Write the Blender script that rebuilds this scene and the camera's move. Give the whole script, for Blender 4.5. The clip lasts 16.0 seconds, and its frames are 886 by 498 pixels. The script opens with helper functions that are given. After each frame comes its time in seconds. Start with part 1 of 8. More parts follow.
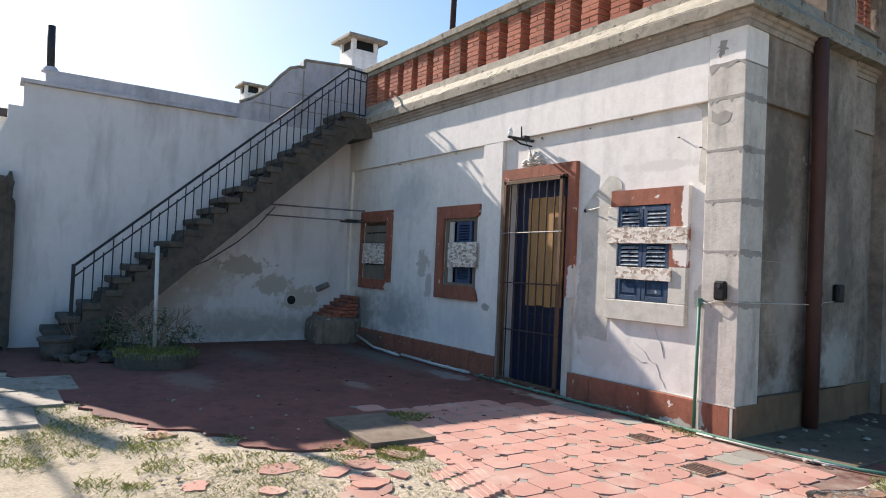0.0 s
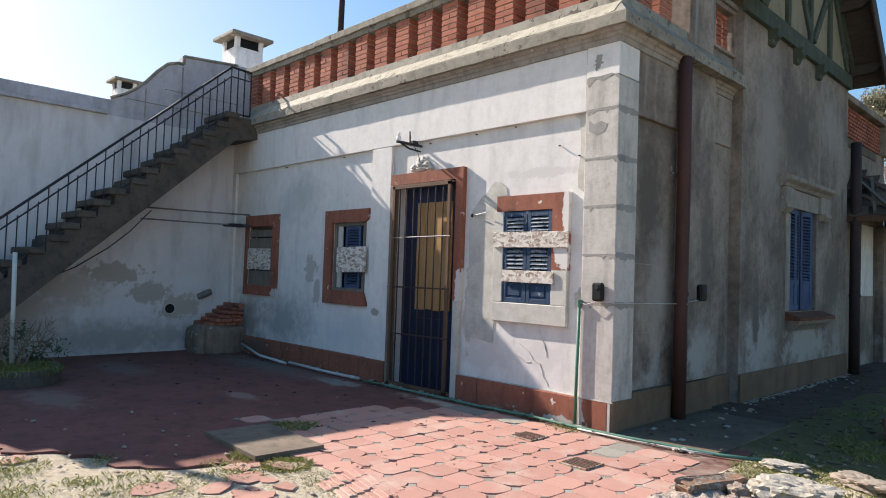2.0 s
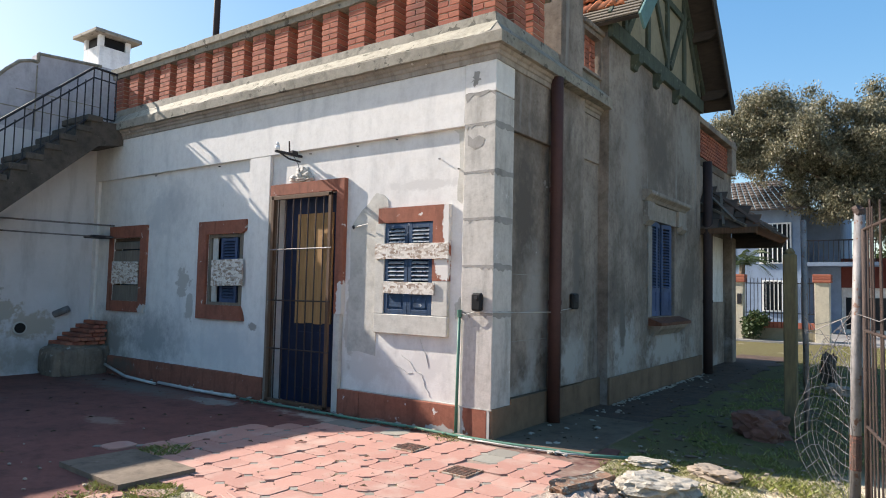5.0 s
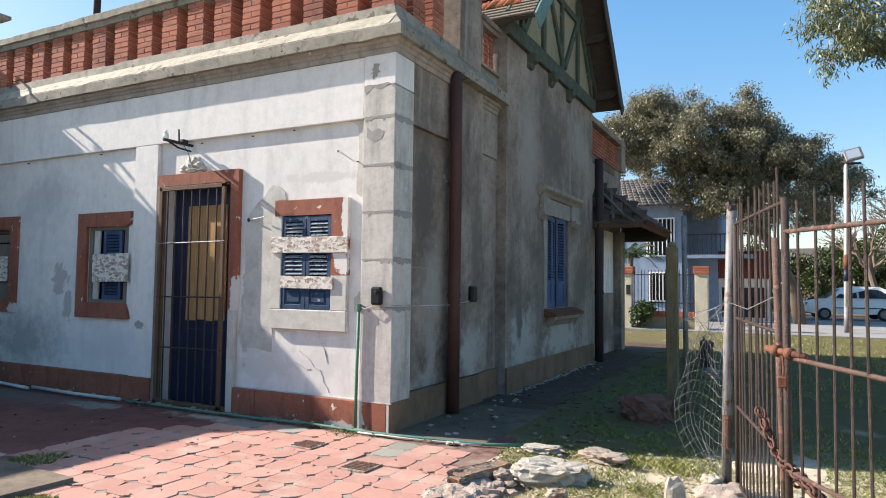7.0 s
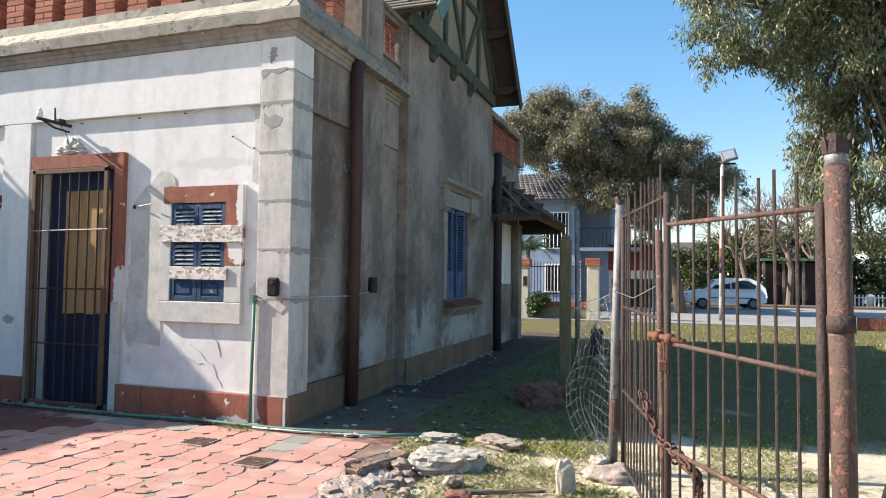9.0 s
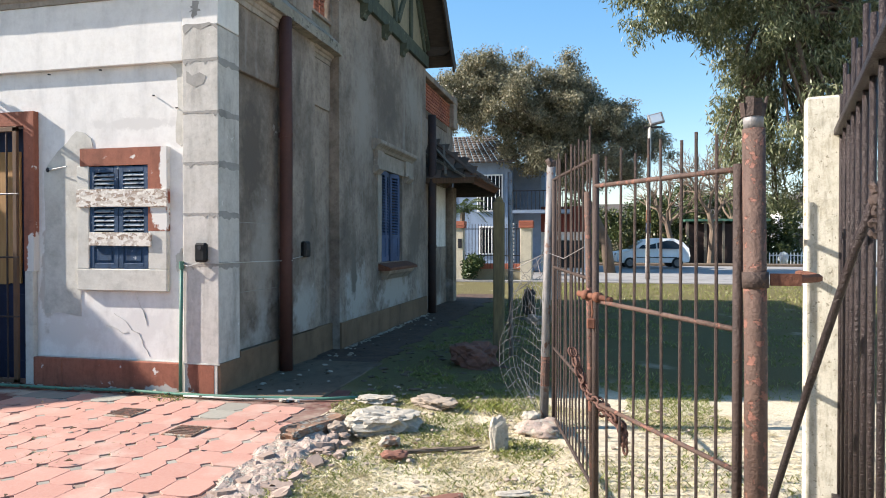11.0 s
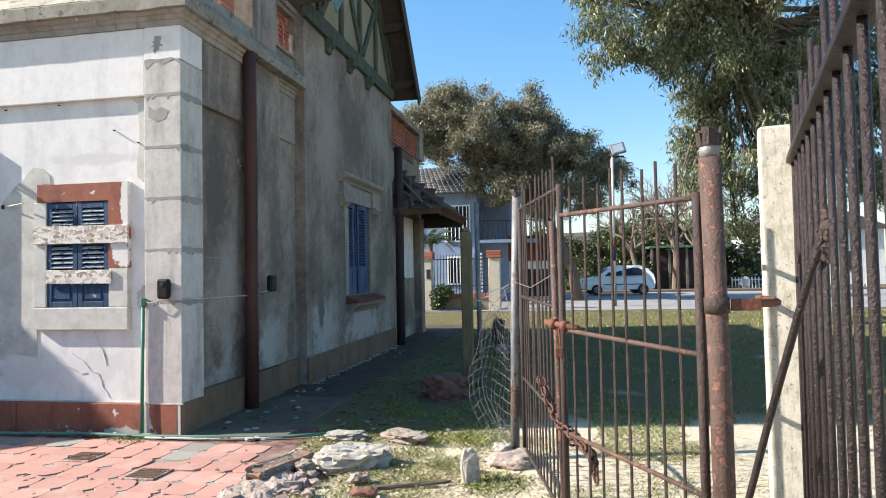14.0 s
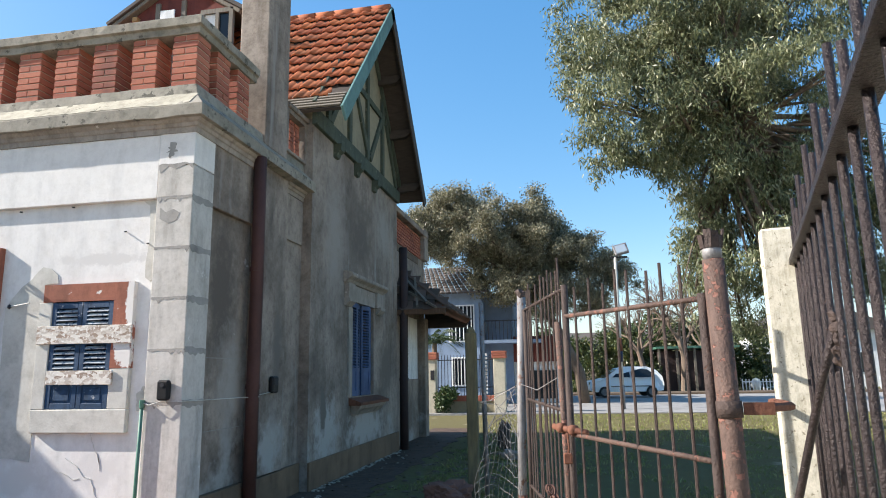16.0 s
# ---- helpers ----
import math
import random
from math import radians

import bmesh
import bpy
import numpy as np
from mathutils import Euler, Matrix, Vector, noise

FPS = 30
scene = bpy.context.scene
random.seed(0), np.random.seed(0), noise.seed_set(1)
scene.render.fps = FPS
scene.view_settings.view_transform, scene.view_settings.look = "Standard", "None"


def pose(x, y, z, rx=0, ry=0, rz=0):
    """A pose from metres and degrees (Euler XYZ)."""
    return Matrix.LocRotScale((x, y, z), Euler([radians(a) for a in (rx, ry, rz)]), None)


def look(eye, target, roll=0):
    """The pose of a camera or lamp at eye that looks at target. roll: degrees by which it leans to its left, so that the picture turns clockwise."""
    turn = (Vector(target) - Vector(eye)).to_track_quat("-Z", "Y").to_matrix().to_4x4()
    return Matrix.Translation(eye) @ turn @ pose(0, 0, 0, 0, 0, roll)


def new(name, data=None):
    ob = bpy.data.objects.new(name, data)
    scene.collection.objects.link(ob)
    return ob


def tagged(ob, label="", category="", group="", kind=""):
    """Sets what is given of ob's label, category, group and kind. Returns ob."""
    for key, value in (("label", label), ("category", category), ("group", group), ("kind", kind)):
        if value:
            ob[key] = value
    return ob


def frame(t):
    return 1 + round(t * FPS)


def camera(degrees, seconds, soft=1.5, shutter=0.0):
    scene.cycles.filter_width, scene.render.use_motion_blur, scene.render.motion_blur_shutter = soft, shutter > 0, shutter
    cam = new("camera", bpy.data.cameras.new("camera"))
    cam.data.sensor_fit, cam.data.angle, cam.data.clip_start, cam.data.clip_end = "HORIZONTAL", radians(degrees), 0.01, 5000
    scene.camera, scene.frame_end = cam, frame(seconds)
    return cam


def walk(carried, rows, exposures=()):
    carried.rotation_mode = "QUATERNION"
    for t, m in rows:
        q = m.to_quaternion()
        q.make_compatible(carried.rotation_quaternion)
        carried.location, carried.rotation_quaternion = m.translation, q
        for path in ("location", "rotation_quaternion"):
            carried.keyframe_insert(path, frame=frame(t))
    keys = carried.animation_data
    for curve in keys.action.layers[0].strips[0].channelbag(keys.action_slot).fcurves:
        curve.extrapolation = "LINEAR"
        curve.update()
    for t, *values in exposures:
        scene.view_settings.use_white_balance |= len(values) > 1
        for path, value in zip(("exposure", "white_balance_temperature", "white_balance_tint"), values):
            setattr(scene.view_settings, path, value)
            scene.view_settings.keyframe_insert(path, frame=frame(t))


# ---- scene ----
cam = camera(67.6, 16.0, soft=1.0)
PATH = [
    (0, (3.374, -5.658, 1.457), (1.732, -4.517, 1.508), 2.6),
    (0.5, (3.377, -5.646, 1.463), (1.783, -4.44, 1.519), 2.4),
    (1, (3.373, -5.621, 1.468), (1.833, -4.347, 1.532), 2.3),
    (1.5, (3.382, -5.649, 1.465), (1.902, -4.305, 1.536), 2.1),
    (2, (3.379, -5.632, 1.462), (1.946, -4.239, 1.539), 2.0),
    (2.5, (3.386, -5.626, 1.457), (1.99, -4.196, 1.539), 1.8),
    (3, (3.387, -5.623, 1.463), (2.026, -4.16, 1.55), 1.5),
    (5.5, (3.403, -5.607, 1.463), (2.292, -3.949, 1.586), 1.4),
    (6, (3.406, -5.6, 1.463), (2.351, -3.904, 1.581), 1.5),
    (6.5, (3.415, -5.596, 1.46), (2.418, -3.867, 1.573), 1.2),
    (7, (3.419, -5.586, 1.463), (2.501, -3.813, 1.571), 0.7),
    (7.5, (3.421, -5.586, 1.461), (2.587, -3.771, 1.566), 0.5),
    (8, (3.426, -5.578, 1.461), (2.663, -3.732, 1.564), 0.6),
    (8.5, (3.427, -5.573, 1.456), (2.727, -3.702, 1.557), 0.7),
    (11, (3.436, -5.556, 1.449), (2.978, -3.609, 1.426), -0.0),
    (11.5, (3.439, -5.554, 1.449), (3.035, -3.596, 1.401), -0.2),
    (12, (3.442, -5.552, 1.449), (3.077, -3.587, 1.38), -0.1),
    (12.5, (3.44, -5.552, 1.448), (3.07, -3.588, 1.368), 0.2),
    (13, (3.442, -5.549, 1.449), (3.065, -3.586, 1.395), -0.1),
    (13.5, (3.444, -5.552, 1.45), (3.078, -3.585, 1.449), -0.5),
    (14, (3.446, -5.551, 1.452), (3.082, -3.585, 1.521), -1.1),
    (14.5, (3.448, -5.555, 1.453), (3.091, -3.591, 1.58), -1.5),
    (15, (3.444, -5.552, 1.455), (3.084, -3.598, 1.675), -1.7),
    (15.5, (3.443, -5.557, 1.457), (3.081, -3.614, 1.763), -1.2),
    (16, (3.442, -5.558, 1.456), (3.077, -3.626, 1.824), -1.0),
]
walk(cam, [(t, look(e, g, r)) for t, e, g, r in PATH], [(0, 1.03, 6900, 16), (1.5, 0.97, 6880, 15), (3.0, 1.02, 6850, 14), (7.0, 1.13, 6780, 13), (12.0, 1.25, 6650, 12), (16.0, 1.17, 6500, 11)])

SUN = Vector((1.58, 0.325, -1.0))

# ---- light ----
world = bpy.data.worlds.new("sky")
scene.world = world
world.use_nodes = True
wn = world.node_tree
sky = wn.nodes.new("ShaderNodeTexSky")
sky.sky_type, sky.sun_disc = "NISHITA", False
sky.sun_elevation = math.atan2(1.0, math.hypot(1.58, 0.325))
sky.sun_rotation = math.atan2(-SUN.x, -SUN.y)
sky.air_density, sky.dust_density, sky.ozone_density = 1.0, 0.9, 1.6
tone = wn.nodes.new("ShaderNodeHueSaturation")
tone.inputs["Saturation"].default_value = 1.8
flat = wn.nodes.new("ShaderNodeGamma")
flat.inputs["Gamma"].default_value = 0.6
wn.links.new(sky.outputs[0], flat.inputs["Color"])
wn.links.new(flat.outputs[0], tone.inputs["Color"])
wn.links.new(tone.outputs[0], wn.nodes["Background"].inputs[0])
wn.nodes["Background"].inputs[1].default_value = 0.195
sun = new("sun", bpy.data.lights.new("sun", "SUN"))
sun.data.energy, sun.data.angle, sun.data.color = 5.0, radians(0.5), (1.0, 0.95, 0.87)
sun.matrix_world = look((0, 0, 30), Vector((0, 0, 30)) + SUN)


# ---- materials ----
def nodes_of(name, rough=0.9, metal=0.0, spec=0.3):
    m = bpy.data.materials.new(name)
    m.use_nodes = True
    nt = m.node_tree
    b = nt.nodes["Principled BSDF"]
    b.inputs["Roughness"].default_value, b.inputs["Metallic"].default_value = rough, metal
    b.inputs["Specular IOR Level"].default_value = spec
    return m, nt, b


def coords(nt, kind="Object", scale=(1, 1, 1)):
    tc, mp = nt.nodes.new("ShaderNodeTexCoord"), nt.nodes.new("ShaderNodeMapping")
    mp.inputs["Scale"].default_value = scale
    nt.links.new(tc.outputs[kind], mp.inputs[0])
    return mp.outputs[0]


def world_coords(nt, scale=(1, 1, 1)):
    g, mp = nt.nodes.new("ShaderNodeNewGeometry"), nt.nodes.new("ShaderNodeMapping")
    mp.inputs["Scale"].default_value = scale
    nt.links.new(g.outputs["Position"], mp.inputs[0])
    return mp.outputs[0]


def noise_tex(nt, vec, scale, detail=6.0, rough=0.6):
    n = nt.nodes.new("ShaderNodeTexNoise")
    n.inputs["Scale"].default_value, n.inputs["Detail"].default_value, n.inputs["Roughness"].default_value = scale, detail, rough
    nt.links.new(vec, n.inputs["Vector"])
    return n.outputs["Fac"]


def ramp(nt, fac, lo, hi):
    r = nt.nodes.new("ShaderNodeMapRange")
    r.inputs[1].default_value, r.inputs[2].default_value = lo, hi
    nt.links.new(fac, r.inputs[0])
    return r.outputs[0]


def blend(nt, fac, a, b, mode="MIX"):
    x = nt.nodes.new("ShaderNodeMix")
    x.data_type, x.blend_type = "RGBA", mode
    for sock, v in ((x.inputs[0], fac), (x.inputs[6], a), (x.inputs[7], b)):
        if hasattr(v, "is_linked"):
            nt.links.new(v, sock)
        else:
            sock.default_value = (*v, 1) if isinstance(v, tuple) else v
    return x.outputs[2]


def bump(nt, b, height, strength=0.3, dist=0.01):
    n = nt.nodes.new("ShaderNodeBump")
    n.inputs["Strength"].default_value, n.inputs["Distance"].default_value = strength, dist
    nt.links.new(height, n.inputs["Height"])
    nt.links.new(n.outputs[0], b.inputs["Normal"])


def stain_mask(nt, v, place, size, hard):
    """An uneven stain round a place: 1 inside, 0 outside, with a ragged soft or hard edge."""
    mp = nt.nodes.new("ShaderNodeMapping")
    mp.inputs["Location"].default_value = [-p / q for p, q in zip(place, size)]
    mp.inputs["Scale"].default_value = [1 / q for q in size]
    nt.links.new(v, mp.inputs[0])
    ln = nt.nodes.new("ShaderNodeVectorMath")
    ln.operation = "LENGTH"
    nt.links.new(mp.outputs[0], ln.inputs[0])
    ad = nt.nodes.new("ShaderNodeMath")
    ad.operation, ad.inputs[1].default_value = "MULTIPLY_ADD", 2.6
    nt.links.new(noise_tex(nt, v, 5.5, 10, 0.68), ad.inputs[0])
    nt.links.new(ln.outputs["Value"], ad.inputs[2])
    return ramp(nt, ad.outputs[0], 2.1 + hard, 2.1 - hard)


def rough_paint(name, base, dirt, chip=None, chip_at=0.66, scale=1.0, rough=0.85, streak=1.0, metal=0.0, bump_by=0.35, grain=45.0, spec=0.3, dirt_by=(0.45, 0.75), mottle=((0.82, 0.81, 0.80), (0.88, 0.87, 0.86)), crack=False, bloom=None, runs_by=0.72, spots=()):
    """Weathered surface: a base colour, stains at two scales with vertical runs, chips of another colour, fine relief."""
    m, nt, b = nodes_of(name, rough, metal, spec)
    v, vs = world_coords(nt), world_coords(nt, (1, 1, 0.22 if streak else 1))
    big, runs, fine = noise_tex(nt, v, 0.9 * scale), noise_tex(nt, vs, 3.2 * scale, 8), noise_tex(nt, v, grain, 4)
    c = blend(nt, ramp(nt, big, *dirt_by), base, dirt)
    c = blend(nt, ramp(nt, runs, 0.5, 0.78), c, tuple(runs_by * x for x in dirt))
    mot, mot2 = noise_tex(nt, v, 7.0 * scale, 10, 0.75), noise_tex(nt, v, 17.0 * scale, 6, 0.7)
    c = blend(nt, ramp(nt, mot, 0.44, 0.68), c, blend(nt, 1.0, c, mottle[0], "MULTIPLY"))
    c = blend(nt, ramp(nt, mot2, 0.52, 0.72), c, blend(nt, 1.0, c, mottle[1], "MULTIPLY"))
    if crack:
        ab, cm = nt.nodes.new("ShaderNodeMath"), nt.nodes.new("ShaderNodeMath")
        ab.operation, cm.operation, cm.use_clamp = "SUBTRACT", "MULTIPLY", True
        lines = nt.nodes.new("ShaderNodeTexVoronoi")
        lines.feature = "DISTANCE_TO_EDGE"
        lines.inputs["Scale"].default_value = 1.8
        warp = nt.nodes.new("ShaderNodeMix")
        warp.data_type, warp.blend_type = "RGBA", "ADD"
        warp.inputs[0].default_value = 0.55
        wnz = nt.nodes.new("ShaderNodeTexNoise")
        wnz.inputs["Scale"].default_value, wnz.inputs["Detail"].default_value = 3.0, 8.0
        nt.links.new(v, wnz.inputs["Vector"])
        nt.links.new(v, warp.inputs[6])
        nt.links.new(wnz.outputs["Color"], warp.inputs[7])
        nt.links.new(warp.outputs[2], lines.inputs["Vector"])
        thin = ramp(nt, lines.outputs["Distance"], 0.010, 0.002)
        nt.links.new(thin, cm.inputs[0])
        nt.links.new(ramp(nt, big, 0.50, 0.62), cm.inputs[1])
        c = blend(nt, cm.outputs[0], c, tuple(0.45 * x for x in dirt))
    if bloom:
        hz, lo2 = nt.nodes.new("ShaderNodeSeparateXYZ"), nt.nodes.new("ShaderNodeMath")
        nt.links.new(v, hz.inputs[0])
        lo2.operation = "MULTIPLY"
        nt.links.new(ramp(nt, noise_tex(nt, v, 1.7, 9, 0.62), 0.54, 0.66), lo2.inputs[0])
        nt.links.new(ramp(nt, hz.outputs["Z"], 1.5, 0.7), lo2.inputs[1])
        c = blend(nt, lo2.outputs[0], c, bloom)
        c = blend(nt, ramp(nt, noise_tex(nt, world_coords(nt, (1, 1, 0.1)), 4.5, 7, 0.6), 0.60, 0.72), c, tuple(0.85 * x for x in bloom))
    for place, size, tint, hard in spots:
        c = blend(nt, stain_mask(nt, v, place, size, hard), c, tint)
    if chip:
        ch = noise_tex(nt, v, 2.6 * scale, 9, 0.65)
        st = nt.nodes.new("ShaderNodeMapRange")
        st.inputs[1].default_value, st.inputs[2].default_value = chip_at, chip_at + 0.02
        nt.links.new(ch, st.inputs[0])
        c = blend(nt, st.outputs[0], c, chip)
        hs = nt.nodes.new("ShaderNodeMath")
        hs.operation = "SUBTRACT"
        nt.links.new(fine, hs.inputs[0])
        nt.links.new(st.outputs[0], hs.inputs[1])
        bump(nt, b, hs.outputs[0], bump_by, 0.008)
    else:
        bump(nt, b, fine, bump_by, 0.006)
    nt.links.new(c, b.inputs["Base Color"])
    return m


def varied(name, a, b2, rough=0.8, grain=30.0, bump_by=0.3, stain=None, island=False, metal=0.0, spec=0.3):
    """Pieces that differ one from another, with grain and stains."""
    m, nt, b = nodes_of(name, rough, metal, spec)
    if island:
        rnd = nt.nodes.new("ShaderNodeNewGeometry").outputs["Random Per Island"]
    else:
        rnd = nt.nodes.new("ShaderNodeObjectInfo").outputs["Random"]
    v = world_coords(nt)
    c = blend(nt, rnd, a, b2)
    f = noise_tex(nt, v, grain, 5)
    c = blend(nt, ramp(nt, f, 0.3, 0.8), c, blend(nt, 0.35, c, stain or tuple(0.5 * x for x in a)))
    if stain:
        c = blend(nt, ramp(nt, noise_tex(nt, v, 2.2, 7), 0.5, 0.72), c, stain)
    nt.links.new(c, b.inputs["Base Color"])
    bump(nt, b, f, bump_by, 0.006)
    return m


def wood(name, a, b2, scale=(14, 14, 1.2), rough=0.75):
    m, nt, b = nodes_of(name, rough)
    f, g = noise_tex(nt, world_coords(nt, scale), 3.0, 8), noise_tex(nt, world_coords(nt), 1.6)
    c = blend(nt, ramp(nt, f, 0.3, 0.7), a, b2)
    c = blend(nt, ramp(nt, g, 0.5, 0.8), c, tuple(0.5 * x for x in a))
    nt.links.new(c, b.inputs["Base Color"])
    bump(nt, b, f, 0.3, 0.004)
    return m


def leafy(name, a, b2, c3):
    m, nt, b = nodes_of(name, 0.45, 0, 0.42)
    rnd = nt.nodes.new("ShaderNodeNewGeometry").outputs["Random Per Island"]
    c = blend(nt, ramp(nt, rnd, 0.0, 0.8), a, b2)
    c = blend(nt, ramp(nt, rnd, 0.86, 1.0), c, c3)
    nt.links.new(c, b.inputs["Base Color"])
    tr, mx = nt.nodes.new("ShaderNodeBsdfTranslucent"), nt.nodes.new("ShaderNodeMixShader")
    mx.inputs[0].default_value = 0.22
    nt.links.new(c, tr.inputs[0])
    nt.links.new(b.outputs[0], mx.inputs[1])
    nt.links.new(tr.outputs[0], mx.inputs[2])
    nt.links.new(mx.outputs[0], nt.nodes["Material Output"].inputs[0])
    return m


def flakes(name):
    """Chipboard of pressed wood flakes."""
    m, nt, b = nodes_of(name, 0.85)
    v = nt.nodes.new("ShaderNodeTexVoronoi")
    v.inputs["Scale"].default_value = 1.0
    nt.links.new(world_coords(nt, (17, 17, 38)), v.inputs["Vector"])
    c = blend(nt, ramp(nt, v.outputs["Color"], 0.35, 0.72), (0.66, 0.61, 0.54), (0.30, 0.22, 0.165))
    c = blend(nt, ramp(nt, noise_tex(nt, world_coords(nt), 40), 0.52, 0.66), c, (0.76, 0.73, 0.68))
    nt.links.new(c, b.inputs["Base Color"])
    bump(nt, b, v.outputs["Distance"], 0.4, 0.004)
    return m


def soil_mat():
    """Sandy soil with dry grass and green patches, darkened where the house's shade lies."""
    m, nt, b = nodes_of("sandy_soil", 1.0, 0, 0.1)
    v = world_coords(nt)
    fine, mid, big = noise_tex(nt, v, 38, 8, 0.7), noise_tex(nt, v, 4.5, 8, 0.7), noise_tex(nt, v, 0.55, 6)
    sx = nt.nodes.new("ShaderNodeSeparateXYZ")
    nt.links.new(v, sx.inputs[0])
    yard = blend(nt, ramp(nt, fine, 0.3, 0.75), (0.60, 0.52, 0.40), (0.35, 0.295, 0.215))
    sand = blend(nt, ramp(nt, fine, 0.3, 0.75), (0.76, 0.665, 0.50), (0.44, 0.365, 0.255))
    c = blend(nt, ramp(nt, sx.outputs["X"], -0.5, 2.2), yard, sand)
    g = blend(nt, ramp(nt, fine, 0.3, 0.7), (0.10, 0.105, 0.035), (0.22, 0.20, 0.095))
    sep = nt.nodes.new("ShaderNodeSeparateXYZ")
    nt.links.new(v, sep.inputs[0])
    shift = nt.nodes.new("ShaderNodeMath")
    shift.operation = "MULTIPLY_ADD"
    shift.inputs[1].default_value = -1.0
    nt.links.new(ramp(nt, sep.outputs["X"], 2.2, 3.6), shift.inputs[0])
    nt.links.new(sep.outputs["Y"], shift.inputs[2])
    # Ground past this edge turns dark: the house's shade is put into its colour.
    lawn = ramp(nt, shift.outputs[0], -0.1, 0.7)
    c = blend(nt, lawn, c, blend(nt, ramp(nt, fine, 0.3, 0.75), (0.155, 0.112, 0.070), (0.075, 0.053, 0.032)))
    mx = nt.nodes.new("ShaderNodeMath")
    mx.operation, mx.use_clamp = "ADD", True
    half = nt.nodes.new("ShaderNodeMath")
    half.operation = "MULTIPLY"
    half.inputs[1].default_value = 0.55
    nt.links.new(lawn, half.inputs[0])
    pat = ramp(nt, mid, 0.56, 0.74)
    nt.links.new(half.outputs[0], mx.inputs[0])
    nt.links.new(pat, mx.inputs[1])
    bare = ramp(nt, big, 0.63, 0.72)
    c = blend(nt, mx.outputs[0], c, g)
    c = blend(nt, bare, c, (0.42, 0.35, 0.26))
    nt.links.new(c, b.inputs["Base Color"])
    bump(nt, b, fine, 0.9, 0.03)
    return m


GREYED, SALT, BARE = (0.38, 0.37, 0.355), (0.385, 0.355, 0.325), (0.46, 0.425, 0.38)
WHITE = rough_paint("white_limewash", (0.73, 0.70, 0.665), (0.64, 0.615, 0.59), (0.52, 0.49, 0.45), 0.70, 1.3, dirt_by=(0.52, 0.85), runs_by=0.9, bump_by=0.25, mottle=((0.88, 0.87, 0.86), (0.94, 0.94, 0.93)), spots=(
    ((-6.1, 0, 0.62), (0.75, 0.4, 0.42), GREYED, 0.5), ((-5.72, 0, 2.62), (0.42, 0.4, 0.36), (0.50, 0.49, 0.48), 0.6), ((-6.15, 0, 2.45), (0.25, 0.4, 0.3), (0.55, 0.54, 0.53), 0.6),
    ((-5.37, 0, 1.52), (0.20, 0.3, 0.19), BARE, 0.06), ((-5.42, 0, 1.35), (0.17, 0.3, 0.09), BARE, 0.06), ((-5.2, 0, 1.13), (0.11, 0.3, 0.2), BARE, 0.08), ((-7.3, 0, 0.55), (0.5, 0.4, 0.5), (0.30, 0.28, 0.25), 0.6),
    ((-1.75, 0, 0.55), (0.45, 0.3, 0.22), (0.62, 0.58, 0.54), 0.2), ((-0.95, 0, 0.60), (0.40, 0.3, 0.16), (0.63, 0.60, 0.57), 0.2), ((-1.0, 0, 2.60), (0.6, 0.3, 0.07), (0.60, 0.57, 0.54), 0.12), ((-2.02, 0, 1.0), (0.08, 0.3, 0.5), (0.50, 0.45, 0.40), 0.1), ((-3.7, 0, 0.92), (0.10, 0.3, 0.06), (0.35, 0.31, 0.27), 0.1), ((-4.3, 0, 0.6), (0.8, 0.3, 0.25), (0.60, 0.59, 0.58), 0.5)))
# Greyer, bluer white with the yard wall's shade put into its base; peeled spots on top.
SHADYWHITE = rough_paint("shaded_white_paint", (0.60, 0.59, 0.60), (0.50, 0.495, 0.505), None, dirt_by=(0.5, 0.85), bump_by=0.12, mottle=((0.94, 0.94, 0.93), (0.96, 0.96, 0.96)), spots=(
    ((-8, -2.0, 1.3), (0.5, 0.55, 0.22), (0.36, 0.335, 0.30), 0.08), ((-8, -1.4, 1.0), (0.5, 0.4, 0.22), (0.40, 0.37, 0.33), 0.08), ((-8, -2.6, 1.05), (0.5, 0.6, 0.3), (0.43, 0.41, 0.38), 0.3), ((-8, -0.9, 0.75), (0.5, 0.45, 0.25), (0.42, 0.38, 0.33), 0.12), ((-8, -1.8, 0.25), (0.5, 2.2, 0.3), (0.36, 0.34, 0.315), 0.5), ((-8, -3.2, 0.6), (0.5, 0.7, 0.45), (0.42, 0.40, 0.375), 0.4)))
PEELED = rough_paint("peeled_limewash", (0.56, 0.53, 0.49), (0.42, 0.40, 0.37), (0.28, 0.25, 0.21), 0.58, 0.8)
